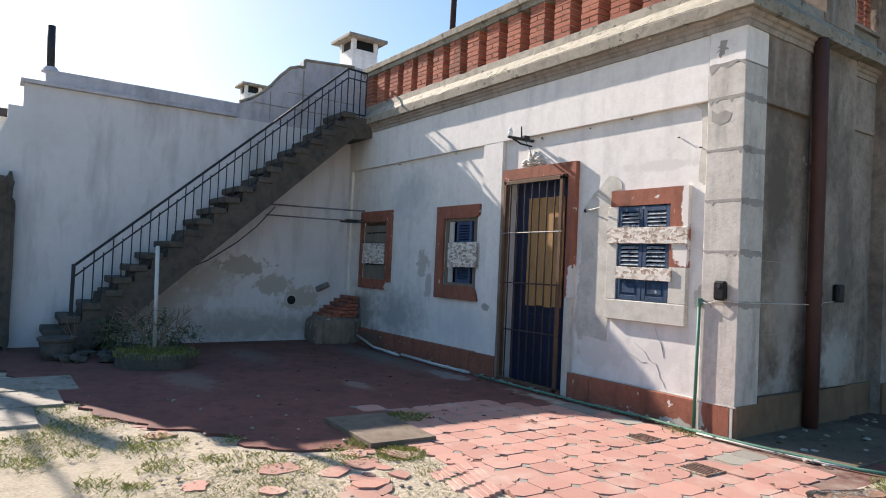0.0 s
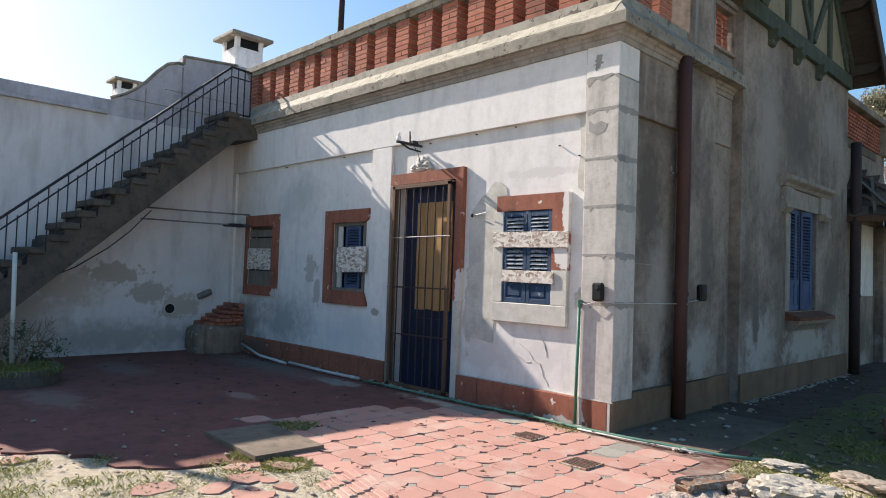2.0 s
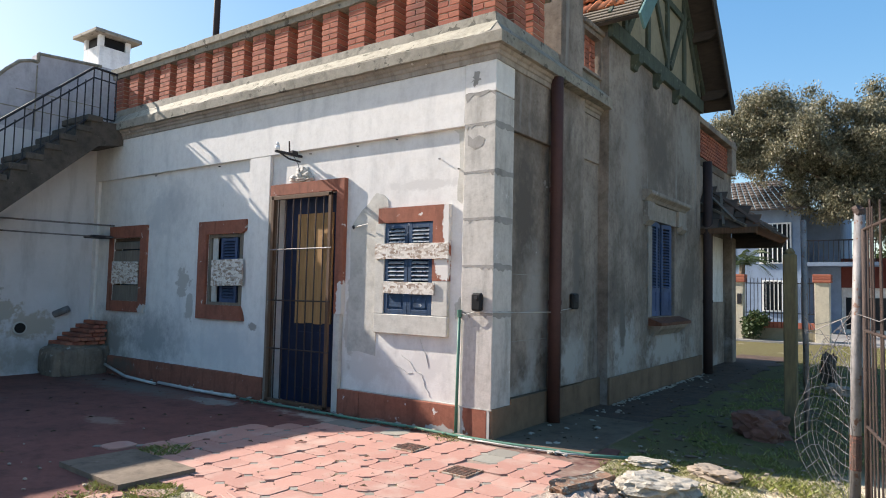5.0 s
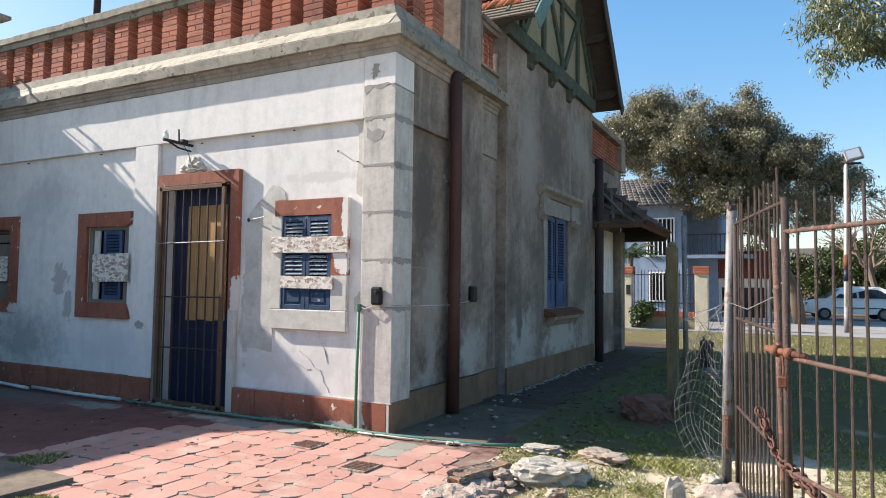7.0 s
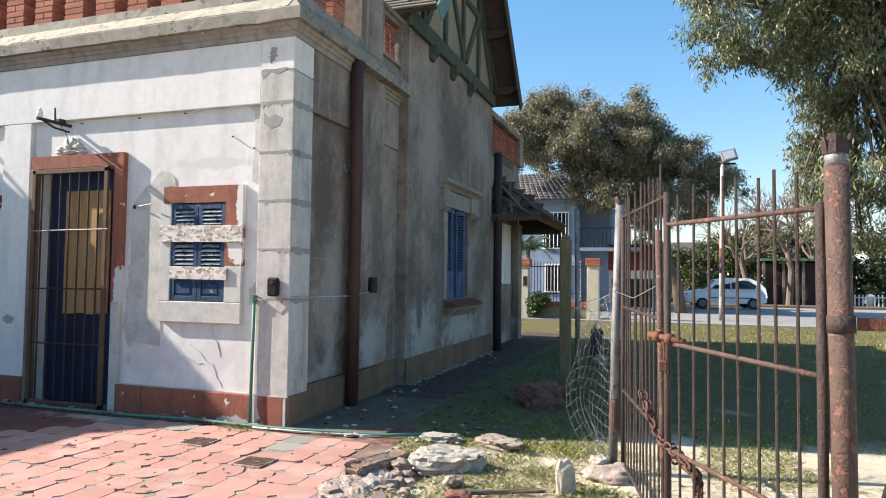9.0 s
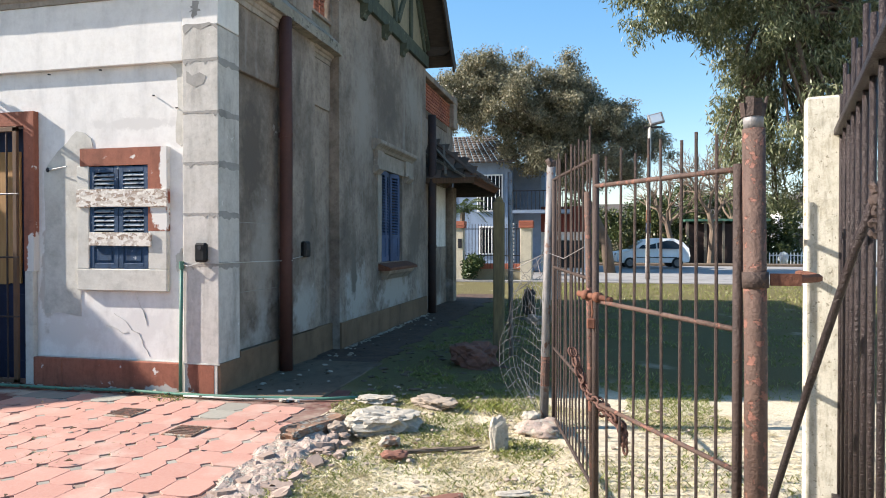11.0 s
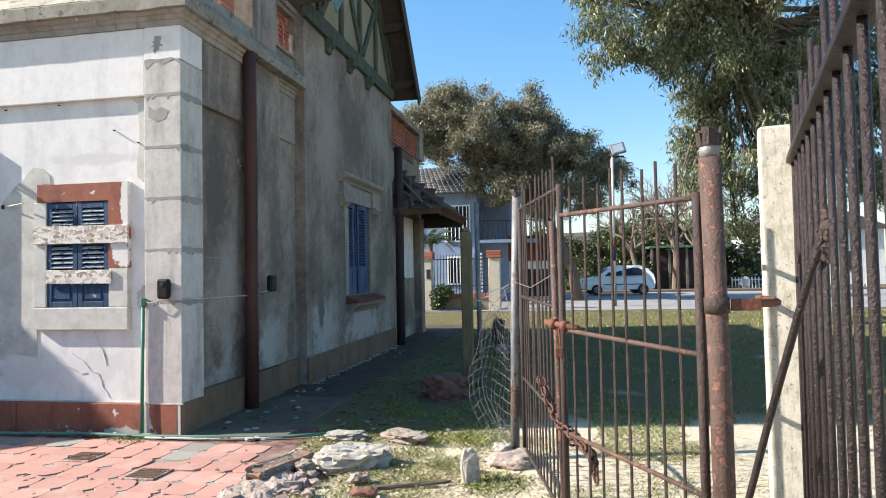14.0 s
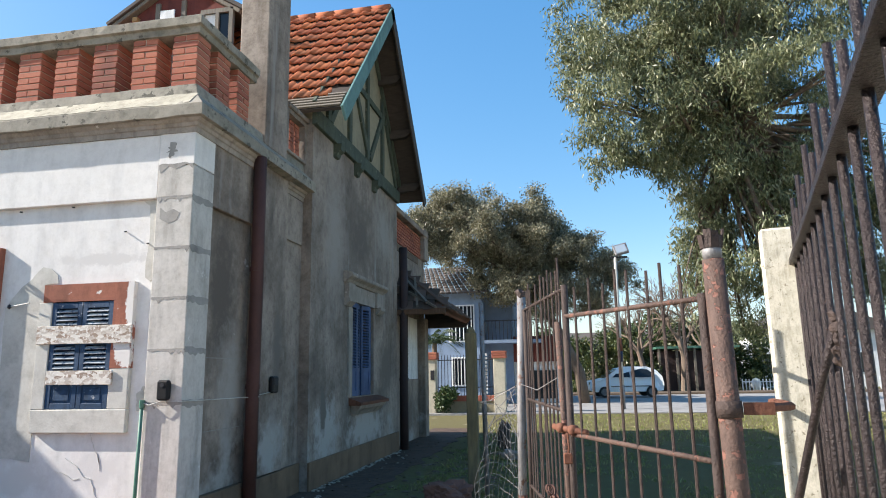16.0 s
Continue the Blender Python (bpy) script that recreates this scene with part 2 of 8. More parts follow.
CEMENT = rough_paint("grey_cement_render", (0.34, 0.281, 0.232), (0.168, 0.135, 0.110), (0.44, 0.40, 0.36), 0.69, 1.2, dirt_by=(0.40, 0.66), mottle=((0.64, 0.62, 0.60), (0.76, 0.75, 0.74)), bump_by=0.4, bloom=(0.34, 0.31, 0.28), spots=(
    ((-0.1, 0.72, 2.3), (0.3, 0.36, 0.9), (0.125, 0.102, 0.084), 0.45), ((-0.1, 1.0, 1.35), (0.3, 0.30, 0.55), (0.34, 0.305, 0.27), 0.5), ((0, 1.80, 0.62), (0.3, 0.30, 0.32), SALT, 0.3), ((0, 1.95, 1.8), (0.3, 0.12, 0.5), (0.16, 0.135, 0.115), 0.3),
    ((0.05, 3.4, 0.72), (0.3, 0.45, 0.5), SALT, 0.25), ((0.05, 5.3, 0.60), (0.3, 1.1, 0.32), SALT, 0.3), ((0.05, 3.3, 1.02), (0.3, 0.14, 0.4), (0.15, 0.13, 0.11), 0.2), ((0.05, 6.45, 1.6), (0.3, 0.45, 0.6), (0.15, 0.125, 0.105), 0.4), ((0.05, 4.9, 3.7), (0.3, 0.9, 0.7), (0.14, 0.115, 0.095), 0.5), ((0.05, 3.7, 3.5), (0.3, 0.5, 1.1), (0.30, 0.265, 0.232), 0.6), ((0.05, 6.3, 4.1), (0.3, 0.6, 0.6), (0.30, 0.27, 0.235), 0.5)))
MOULD = rough_paint("moulded_cement", (0.34, 0.30, 0.26), (0.23, 0.20, 0.17), (0.50, 0.47, 0.44), 0.66, 3.0)
JOINT = rough_paint("stained_joint_cement", (0.33, 0.31, 0.285), (0.25, 0.235, 0.215), None, streak=0)
PALECON = rough_paint("pale_broken_concrete", (0.46, 0.42, 0.355), (0.33, 0.295, 0.245), (0.28, 0.24, 0.19), 0.60, 6.0, streak=0, bump_by=1.0, grain=60)
CHAINRUST = rough_paint("red_rust_chain", (0.13, 0.066, 0.05), (0.08, 0.042, 0.034), (0.24, 0.12, 0.085), 0.6, 12.0, rough=0.75, bump_by=0.8, grain=90)
JAMB = rough_paint("stained_jamb_plaster", (0.26, 0.20, 0.15), (0.17, 0.12, 0.09), (0.40, 0.36, 0.31), 0.62, 4.0)
PATCH = rough_paint("cement_patch", (0.56, 0.535, 0.48), (0.47, 0.445, 0.40), None, streak=0)
QUOIN = rough_paint("corner_block_render", (0.55, 0.515, 0.47), (0.42, 0.39, 0.35), (0.66, 0.63, 0.60), 0.64, 1.8, bump_by=0.3)
COPING = rough_paint("weathered_concrete", (0.31, 0.28, 0.23), (0.18, 0.165, 0.13), (0.11, 0.10, 0.08), 0.60, 2.6, streak=0)
PILLARMAT = rough_paint("stained_pillar_concrete", (0.55, 0.51, 0.42), (0.38, 0.345, 0.265), (0.24, 0.215, 0.16), 0.61, 20.0, bump_by=0.3, grain=110)
PALESLOPE = rough_paint("pale_yellowish_concrete", (0.42, 0.385, 0.305), (0.29, 0.265, 0.205), (0.17, 0.16, 0.12), 0.60, 3.0, streak=0)
BLOCKWALL = rough_paint("grey_blockwork", (0.48, 0.47, 0.50), (0.38, 0.37, 0.40), None)
REDPAINT = rough_paint("terracotta_paint", (0.31, 0.112, 0.07), (0.21, 0.08, 0.052), (0.60, 0.54, 0.50), 0.64, 3.0, spots=(
    ((-0.62, 0, -0.01), (0.36, 0.3, 0.10), BARE, 0.06), ((-0.40, 0, 0.10), (0.07, 0.3, 0.3), BARE, 0.08), ((-1.4, 0, -0.02), (0.5, 0.3, 0.05), (0.30, 0.20, 0.15), 0.1), ((-0.60, 0, 2.18), (0.08, 0.3, 0.30), (0.66, 0.62, 0.58), 0.05), ((-0.66, 0, 1.70), (0.10, 0.3, 0.22), (0.66, 0.62, 0.58), 0.05), ((-2.12, 0, 1.25), (0.08, 0.3, 0.3), (0.60, 0.56, 0.52), 0.05), ((-6.4, 0, 1.05), (0.16, 0.3, 0.08), (0.55, 0.50, 0.46), 0.05), ((-6.9, 0, 0.15), (0.5, 0.3, 0.12), (0.15, 0.10, 0.075), 0.4)))
PLINTHOCHRE = rough_paint("ochre_plinth", (0.205, 0.130, 0.080), (0.125, 0.083, 0.054), None)
# Pale tone holds both peeled paint and the sunlight on the louvres.
SLATPALE = rough_paint("sunlit_worn_slat_paint", (0.36, 0.39, 0.42), (0.20, 0.24, 0.29), (0.03, 0.06, 0.11), 0.56, 7.0, rough=0.65)
BLUE = rough_paint("faded_blue_paint", (0.025, 0.062, 0.125), (0.016, 0.038, 0.075), (0.30, 0.33, 0.36), 0.62, 7.0, rough=0.6)
BLUEPALE = rough_paint("chalky_blue_paint", (0.068, 0.108, 0.21), (0.04, 0.06, 0.115), None, rough=0.65)
NAVY = rough_paint("dark_blue_door_paint", (0.014, 0.022, 0.06), (0.01, 0.014, 0.03), None, rough=0.5)
OSB = flakes("flake_board")
PLY = wood("raw_plank_wood", (0.44, 0.25, 0.105), (0.33, 0.18, 0.07))
OLDWOOD = wood("grey_old_wood", (0.22, 0.19, 0.15), (0.13, 0.11, 0.09))
BROWNWOOD = wood("brown_frame_wood", (0.15, 0.085, 0.05), (0.09, 0.05, 0.03))
POSTWOOD = wood("mossy_post_wood", (0.17, 0.14, 0.07), (0.09, 0.075, 0.045), (10, 10, 1.5))
RUST = rough_paint("rusted_iron", (0.072, 0.050, 0.043), (0.045, 0.033, 0.030), (0.14, 0.07, 0.048), 0.66, 9.0, rough=0.7, metal=0.2, bump_by=0.9, grain=90)
RUSTRED = rough_paint("rust_and_red_lead", (0.115, 0.072, 0.057), (0.075, 0.048, 0.040), (0.21, 0.098, 0.073), 0.56, 9.0, rough=0.7, bump_by=0.8, grain=80)
RUSTCLAMP = rough_paint("orange_rust", (0.17, 0.07, 0.042), (0.11, 0.045, 0.03), None, 0.6, 8.0, rough=0.8, bump_by=0.9)
GALV = rough_paint("galvanised_steel", (0.25, 0.24, 0.24), (0.15, 0.14, 0.135), (0.14, 0.085, 0.065), 0.60, 6.0, rough=0.6, metal=0.3)
IRON = rough_paint("dark_iron_paint", (0.028, 0.028, 0.034), (0.02, 0.02, 0.022), None, rough=0.6)
PIPEBROWN = rough_paint("brown_red_pipe_paint", (0.085, 0.036, 0.028), (0.05, 0.024, 0.02), None, rough=0.7)
PIPEDARK = rough_paint("dark_pipe_paint", (0.05, 0.032, 0.03), (0.03, 0.02, 0.02), None, rough=0.7)
BLACK = rough_paint("black_plastic", (0.012, 0.012, 0.013), (0.02, 0.02, 0.02), None, rough=0.5, spec=0.2)
HOSE = rough_paint("green_hose_plastic", (0.075, 0.20, 0.14), (0.13, 0.24, 0.19), None, rough=0.5)
PVC = rough_paint("dirty_white_pvc", (0.55, 0.54, 0.50), (0.40, 0.39, 0.36), None, rough=0.5)
BRICK = varied("red_brick", (0.46, 0.165, 0.10), (0.33, 0.105, 0.07), 0.9, 60, 0.5, (0.20, 0.08, 0.06))
MORTAR = rough_paint("lime_mortar", (0.46, 0.34, 0.26), (0.36, 0.27, 0.21), None, streak=0)
TILE = varied("red_floor_tile", (0.47, 0.24, 0.188), (0.385, 0.188, 0.148), 0.75, 60, 0.4, (0.46, 0.335, 0.275))
SHARD = varied("broken_red_tile", (0.40, 0.19, 0.145), (0.30, 0.15, 0.12), 0.8, 30, 0.35, (0.44, 0.34, 0.26), island=True)
TILEGREY = varied("grey_floor_tile", (0.33, 0.31, 0.26), (0.22, 0.20, 0.17), 0.85, 25, 0.3)
BED = rough_paint("worn_red_cement_floor", (0.195, 0.076, 0.060), (0.12, 0.052, 0.043), (0.21, 0.13, 0.105), 0.70, 1.6, streak=0, bump_by=0.35, spots=(
    ((-4.6, -3.6, 0), (0.7, 0.3, 0.5), (0.20, 0.125, 0.098), 0.3), ((-3.7, -1.9, 0), (0.35, 0.14, 0.5), (0.25, 0.165, 0.13), 0.25), ((-6.4, -2.3, 0), (0.8, 0.3, 0.5), (0.17, 0.115, 0.095), 0.4), ((-3.9, -0.45, 0), (0.5, 0.2, 0.5), (0.27, 0.235, 0.20), 0.15), ((-5.7, -0.5, 0), (1.6, 0.3, 0.5), (0.15, 0.12, 0.10), 0.5), ((-1.0, -0.3, 0), (1.8, 0.16, 0.5), (0.40, 0.33, 0.26), 0.3), ((0.3, -1.4, 0), (1.6, 1.4, 0.5), (0.30, 0.24, 0.19), 0.5)))
PATHMAT = rough_paint("earthy_path_cement", (0.105, 0.066, 0.048), (0.045, 0.031, 0.023), (0.15, 0.115, 0.09), 0.62, 2.4, streak=0, bump_by=0.6)
SLAB = rough_paint("concrete_slab", (0.160, 0.116, 0.080), (0.084, 0.061, 0.042), (0.12, 0.09, 0.06), 0.62, 1.4, streak=0, bump_by=0.4)
STONE = varied("broken_concrete", (0.36, 0.30, 0.24), (0.23, 0.185, 0.15), 0.95, 30, 1.0, (0.22, 0.17, 0.135))
RUBBLE = varied("brown_rubble", (0.40, 0.305, 0.25), (0.26, 0.195, 0.16), 0.95, 40, 1.0, (0.24, 0.185, 0.155), island=True)
COVERSLAB = rough_paint("worn_cover_slab", (0.20, 0.155, 0.115), (0.12, 0.095, 0.07), (0.26, 0.215, 0.17), 0.66, 3.0, streak=0, bump_by=0.5)
LITTER = varied("brown_leaf_litter", (0.13, 0.085, 0.05), (0.085, 0.055, 0.035), 0.9, 40, 0.3, island=True)
CLOD = varied("earthy_clods", (0.17, 0.12, 0.085), (0.10, 0.07, 0.05), 0.95, 40, 1.0, (0.20, 0.16, 0.13), island=True)
KERB = rough_paint("broken_brick_kerb", (0.34, 0.20, 0.13), (0.20, 0.135, 0.10), (0.36, 0.31, 0.25), 0.52, 5.0, streak=0, bump_by=1.0, grain=50)
CRUMBLE = rough_paint("crumbled_mortar", (0.44, 0.345, 0.29), (0.30, 0.225, 0.185), (0.40, 0.36, 0.30), 0.55, 7.0, streak=0, bump_by=1.0, grain=55)
REDSTONE = varied("reddish_rubble", (0.24, 0.11, 0.08), (0.16, 0.08, 0.06), 0.95, 18, 1.0)
STEP = rough_paint("mossy_step_concrete", (0.10, 0.085, 0.07), (0.05, 0.045, 0.038), (0.20, 0.175, 0.15), 0.68, 3.0, streak=0, bump_by=0.8)
SOIL = soil_mat()
ROADM = rough_paint("pale_road_surface", (0.30, 0.29, 0.28), (0.24, 0.23, 0.22), None, 0.6, 0.5, streak=0)
ROOFTILE = varied("orange_roof_tile", (0.50, 0.155, 0.06), (0.34, 0.09, 0.045), 0.85, 20, 0.4, (0.20, 0.09, 0.05))
DARKTILE = varied("dark_roof_tile", (0.13, 0.11, 0.10), (0.075, 0.065, 0.06), 0.9, 20, 0.4, island=True)
OLDTILE = varied("mouldy_roof_tile", (0.17, 0.11, 0.085), (0.085, 0.062, 0.05), 0.95, 20, 0.5, (0.08, 0.07, 0.055))
GREENWOOD = rough_paint("green_timber_paint", (0.075, 0.092, 0.068), (0.052, 0.064, 0.05), (0.15, 0.16, 0.12), 0.62, 4.0)
TEAL = rough_paint("teal_bargeboard_paint", (0.13, 0.24, 0.23), (0.09, 0.15, 0.15), None)
STUCCO = rough_paint("tan_stucco", (0.30, 0.265, 0.18), (0.22, 0.20, 0.14), None)
SOFFIT = wood("dark_soffit_board", (0.07, 0.055, 0.045), (0.04, 0.032, 0.028), (2, 8, 8))
REDWALL = rough_paint("oxide_red_wall", (0.17, 0.045, 0.035), (0.11, 0.032, 0.028), None)
HOUSEBLUE = rough_paint("blue_grey_house_paint", (0.24, 0.31, 0.42), (0.20, 0.26, 0.36), None, 0.6, 0.4)
CREAM = rough_paint("cream_wall_paint", (0.62, 0.56, 0.44), (0.5, 0.45, 0.36), None)
WHITEP = rough_paint("plain_white_paint", (0.80, 0.80, 0.79), (0.72, 0.72, 0.71), None)
CARPAINT = nodes_of("white_car_paint", 0.4, 0, 0.4)[0]
CARPAINT.node_tree.nodes["Principled BSDF"].inputs["Base Color"].default_value = (0.86, 0.86, 0.86, 1)
CARPAINT.node_tree.nodes["Principled BSDF"].inputs["Coat Weight"].default_value = 0.2
GLASS = nodes_of("dark_window_glass", 0.12, 0, 0.35)[0]
GLASS.node_tree.nodes["Principled BSDF"].inputs["Base Color"].default_value = (0.015, 0.02, 0.025, 1)
LAMPGLASS = nodes_of("lamp_glass", 0.1, 0.6, 0.6)[0]
LAMPGLASS.node_tree.nodes["Principled BSDF"].inputs["Base Color"].default_value = (0.75, 0.76, 0.72, 1)
RUBBER = nodes_of("tyre_rubber", 0.85)[0]
RUBBER.node_tree.nodes["Principled BSDF"].inputs["Base Color"].default_value = (0.02, 0.02, 0.02, 1)
BARK = rough_paint("grey_brown_bark", (0.16, 0.12, 0.09), (0.09, 0.07, 0.055), None, 0.7, 3.0, bump_by=1.0, grain=20)
STRAW = leafy("dry_straw", (0.50, 0.43, 0.27), (0.64, 0.56, 0.38), (0.26, 0.22, 0.12))
FENCEIRON = rough_paint("blackened_iron", (0.040, 0.029, 0.028), (0.024, 0.019, 0.019), (0.12, 0.058, 0.043), 0.66, 9.0, rough=0.4, metal=0.3, bump_by=1.0, grain=110)
DRYTWIG = rough_paint("dry_twig", (0.20, 0.15, 0.11), (0.14, 0.10, 0.08), None)
LEAF = leafy("eucalyptus_leaf", (0.085, 0.105, 0.048), (0.215, 0.23, 0.12), (0.42, 0.40, 0.25))
LEAFGREY = leafy("grey_green_leaf", (0.075, 0.072, 0.042), (0.26, 0.245, 0.155), (0.44, 0.37, 0.25))
BUSH = leafy("bush_leaf", (0.03, 0.05, 0.014), (0.075, 0.095, 0.03), (0.16, 0.16, 0.05))
PALMLEAF = leafy("palm_leaf", (0.03, 0.06, 0.02), (0.06, 0.09, 0.03), (0.1, 0.1, 0.04))
GRASS = leafy("grass_blade", (0.125, 0.145, 0.030), (0.24, 0.26, 0.07), (0.44, 0.38, 0.19))


# ---- building tools ----
def finish(name, bm, material, smooth=False):
    me = bpy.data.meshes.new(name)
    bmesh.ops.recalc_face_normals(bm, faces=bm.faces[:])
    bm.to_mesh(me)
    bm.free()
    me.materials.append(material)
    if smooth:
        me.polygons.foreach_set("use_smooth", [True] * len(me.polygons))
    return me


def part(name, bm, material, parent=None, label="", smooth=False):
    ob = new(name, finish(name, bm, material, smooth))
    if parent is not None:
        ob.parent = parent
    if label:
        tagged(ob, label)
    return ob


def thing(name, label, category, group="", at=(0, 0, 0)):
    ob = tagged(new(name), label, category, group)
    ob.location = at
    return ob


def structure(name, bm, material, smooth=False):
    return tagged(part(name, bm, material, None, "", smooth), kind="structure")


def box(bm, a, b, m=None, bev=0.0):
    lo, hi = [min(p, q) for p, q in zip(a, b)], [max(p, q) for p, q in zip(a, b)]
    vs = [bm.verts.new((x, y, z)) for x in (lo[0], hi[0]) for y in (lo[1], hi[1]) for z in (lo[2], hi[2])]
    fs = [bm.faces.new([vs[i] for i in q]) for q in ((0, 1, 3, 2), (4, 6, 7, 5), (0, 4, 5, 1), (2, 3, 7, 6), (0, 2, 6, 4), (1, 5, 7, 3))]
    if bev:
        es = list({e for f in fs for e in f.edges})
        r = bmesh.ops.bevel(bm, geom=es, offset=bev, segments=1, affect="EDGES")
        vs = list({v for f in r["faces"] for v in f.verts} | {v for v in vs if v.is_valid})
    if m is not None:
        bmesh.ops.transform(bm, matrix=m, verts=vs)
    return vs


def cyl(bm, p0, p1, r0, r1=None, n=10, caps=True):
    p0, p1 = Vector(p0), Vector(p1)
    r1 = r0 if r1 is None else r1
    d = (p1 - p0).normalized()
    u = d.orthogonal().normalized()
    w = d.cross(u)
    rings = []
    for p, r in ((p0, r0), (p1, r1)):
        rings.append([bm.verts.new(p + (u * math.cos(2 * math.pi * i / n) + w * math.sin(2 * math.pi * i / n)) * r) for i in range(n)])
    for i in range(n):
        j = (i + 1) % n
        bm.faces.new((rings[0][i], rings[0][j], rings[1][j], rings[1][i]))
    if caps:
        bm.faces.new(rings[0][::-1])
        bm.faces.new(rings[1])


def tube(bm, pts, r, n=8, taper=1.0):
    pts = [Vector(p) for p in pts]
    u, rings = None, []
    for k, p in enumerate(pts):
        d = (pts[min(k + 1, len(pts) - 1)] - pts[max(k - 1, 0)]).normalized()
        u = d.orthogonal().normalized() if u is None else (u - d * u.dot(d)).normalized()
        w = d.cross(u)
        rr = r * (1 + (taper - 1) * k / max(1, len(pts) - 1))
        rings.append([bm.verts.new(p + (u * math.cos(2 * math.pi * i / n) + w * math.sin(2 * math.pi * i / n)) * rr) for i in range(n)])
    for a, b in zip(rings, rings[1:]):
        for i in range(n):
            j = (i + 1) % n
            bm.faces.new((a[i], a[j], b[j], b[i]))
    bm.faces.new(rings[0][::-1])
    bm.faces.new(rings[-1])


def prism(bm, poly, axis, lo, hi):
    """A flat outline pushed from lo to hi along an axis; outline in (y, z), (x, z) or (x, y)."""
    def at(p, v):
        return {"x": (v, p[0], p[1]), "y": (p[0], v, p[1]), "z": (p[0], p[1], v)}[axis]
    a, b = [bm.verts.new(at(p, lo)) for p in poly], [bm.verts.new(at(p, hi)) for p in poly]
    bm.faces.new(a[::-1])
    bm.faces.new(b)
    for i in range(len(poly)):
        j = (i + 1) % len(poly)
        bm.faces.new((a[i], a[j], b[j], b[i]))


def wall_with_holes(bm, axis, u0, u1, z0, z1, lo, hi, holes):
    """A wall along x (axis 'y': its thickness) or along y (axis 'x'), cut by holes (u0, u1, z0, z1)."""
    us = sorted({u0, u1, *[h[0] for h in holes], *[h[1] for h in holes]})
    for a, b in zip(us, us[1:]):
        mid, z = (a + b) / 2, z0
        for h in sorted((h for h in holes if h[0] < mid < h[1]), key=lambda h: h[2]):
            if h[2] > z:
                box(bm, *(((a, lo, z), (b, hi, h[2])) if axis == "y" else ((lo, a, z), (hi, b, h[2]))))
            z = h[3]
        if z < z1:
            box(bm, *(((a, lo, z), (b, hi, z1)) if axis == "y" else ((lo, a, z), (hi, b, z1))))


def sweep(bm, path, normals, profile):
    """A moulding: profile of (outward, z), carried along a plan path with an outward vector at each point."""
    rows = []
    for p, nrm in zip(path, normals):
        rows.append([bm.verts.new((p[0] + nrm[0] * o, p[1] + nrm[1] * o, z)) for o, z in profile])
    for a, b in zip(rows, rows[1:]):
        for i in range(len(profile)):
            j = (i + 1) % len(profile)
            bm.faces.new((a[i], a[j], b[j], b[i]))
    bm.faces.new(rows[0])
    bm.faces.new(rows[-1][::-1])


def worn_sweep(bm, path, normals, profile, step=0.12, wear=0.006):
    """A moulding with chipped, wavering edges: the path is cut into short lengths and each point strays a little."""
    fine_p, fine_n = [], []
    for (p, q), (m, n) in zip(zip(path, path[1:]), zip(normals, normals[1:])):
        k = max(1, round(math.hypot(q[0] - p[0], q[1] - p[1]) / step))
        for i in range(k):
            fine_p.append((p[0] + (q[0] - p[0]) * i / k, p[1] + (q[1] - p[1]) * i / k))
            fine_n.append(m if i == 0 else n if m != n and abs(n[0]) + abs(n[1]) == 1 else m if abs(m[0]) + abs(m[1]) == 1 else n)
    fine_p.append(path[-1])
    fine_n.append(normals[-1])
    first = len(bm.verts)
    sweep(bm, fine_p, fine_n, profile)
    bm.verts.ensure_lookup_table()
    for v in bm.verts[first:]:
        a = noise.noise(v.co * 9.0)
        v.co += Vector((a, noise.noise(v.co * 9.0 + Vector((7, 3, 1))), noise.noise(v.co * 7.0 + Vector((1, 9, 4))))) * wear
        if noise.noise(v.co * 4.3 + Vector((2, 2, 5))) > 0.42:
            v.co.z -= wear * 1.6


def blob(c, rx, ry, seed, n=42, rag=0.45):
    """The outline of an uneven patch round c."""
    out = []
    for i in range(n):
        a = 2 * math.pi * i / n
        d = Vector((math.cos(a), math.sin(a), seed * 3.7))
        k = 1 + rag * noise.noise(d * 1.2) + rag * 0.7 * noise.noise(d * 3.1) + rag * 0.45 * noise.noise(d * 8.0)
        out.append((c[0] + rx * k * math.cos(a), c[1] + ry * k * math.sin(a)))
    return out


def lump(bm, c, size, seed, sub=2, rough=0.35, flat=0.0, jag=0.0):
    r = bmesh.ops.create_icosphere(bm, subdivisions=sub, radius=1.0)
    off = Vector((seed * 7.3, seed * 3.1, seed * 1.7))
    for v in r["verts"]:
        d = v.co.normalized()
        k = 1 + rough * noise.noise(d * 1.3 + off) + 0.5 * rough * noise.noise(d * 3.1 + off) + 0.25 * rough * noise.noise(d * 7 + off)
        k += jag * (noise.noise(d * 11 + off) + 0.6 * noise.noise(d * 23 + off))
        p = Vector([math.copysign(abs(t) ** (1 - flat), t) for t in d]) * k
        v.co = Vector((c[0] + p.x * size[0], c[1] + p.y * size[1], c[2] + p.z * size[2]))


def quads_mesh(name, verts, material, per=4):
    """One mesh of many loose faces, verts in order."""
    me = bpy.data.meshes.new(name)
    n = len(verts) // per
    me.vertices.add(len(verts))
    me.vertices.foreach_set("co", np.asarray(verts, dtype=np.float32).ravel())
    me.loops.add(len(verts))
    me.loops.foreach_set("vertex_index", np.arange(len(verts), dtype=np.int32))
    me.polygons.add(n)
    me.polygons.foreach_set("loop_start", np.arange(n, dtype=np.int32) * per)
    me.update(calc_edges=True)
    me.materials.append(material)
    return me

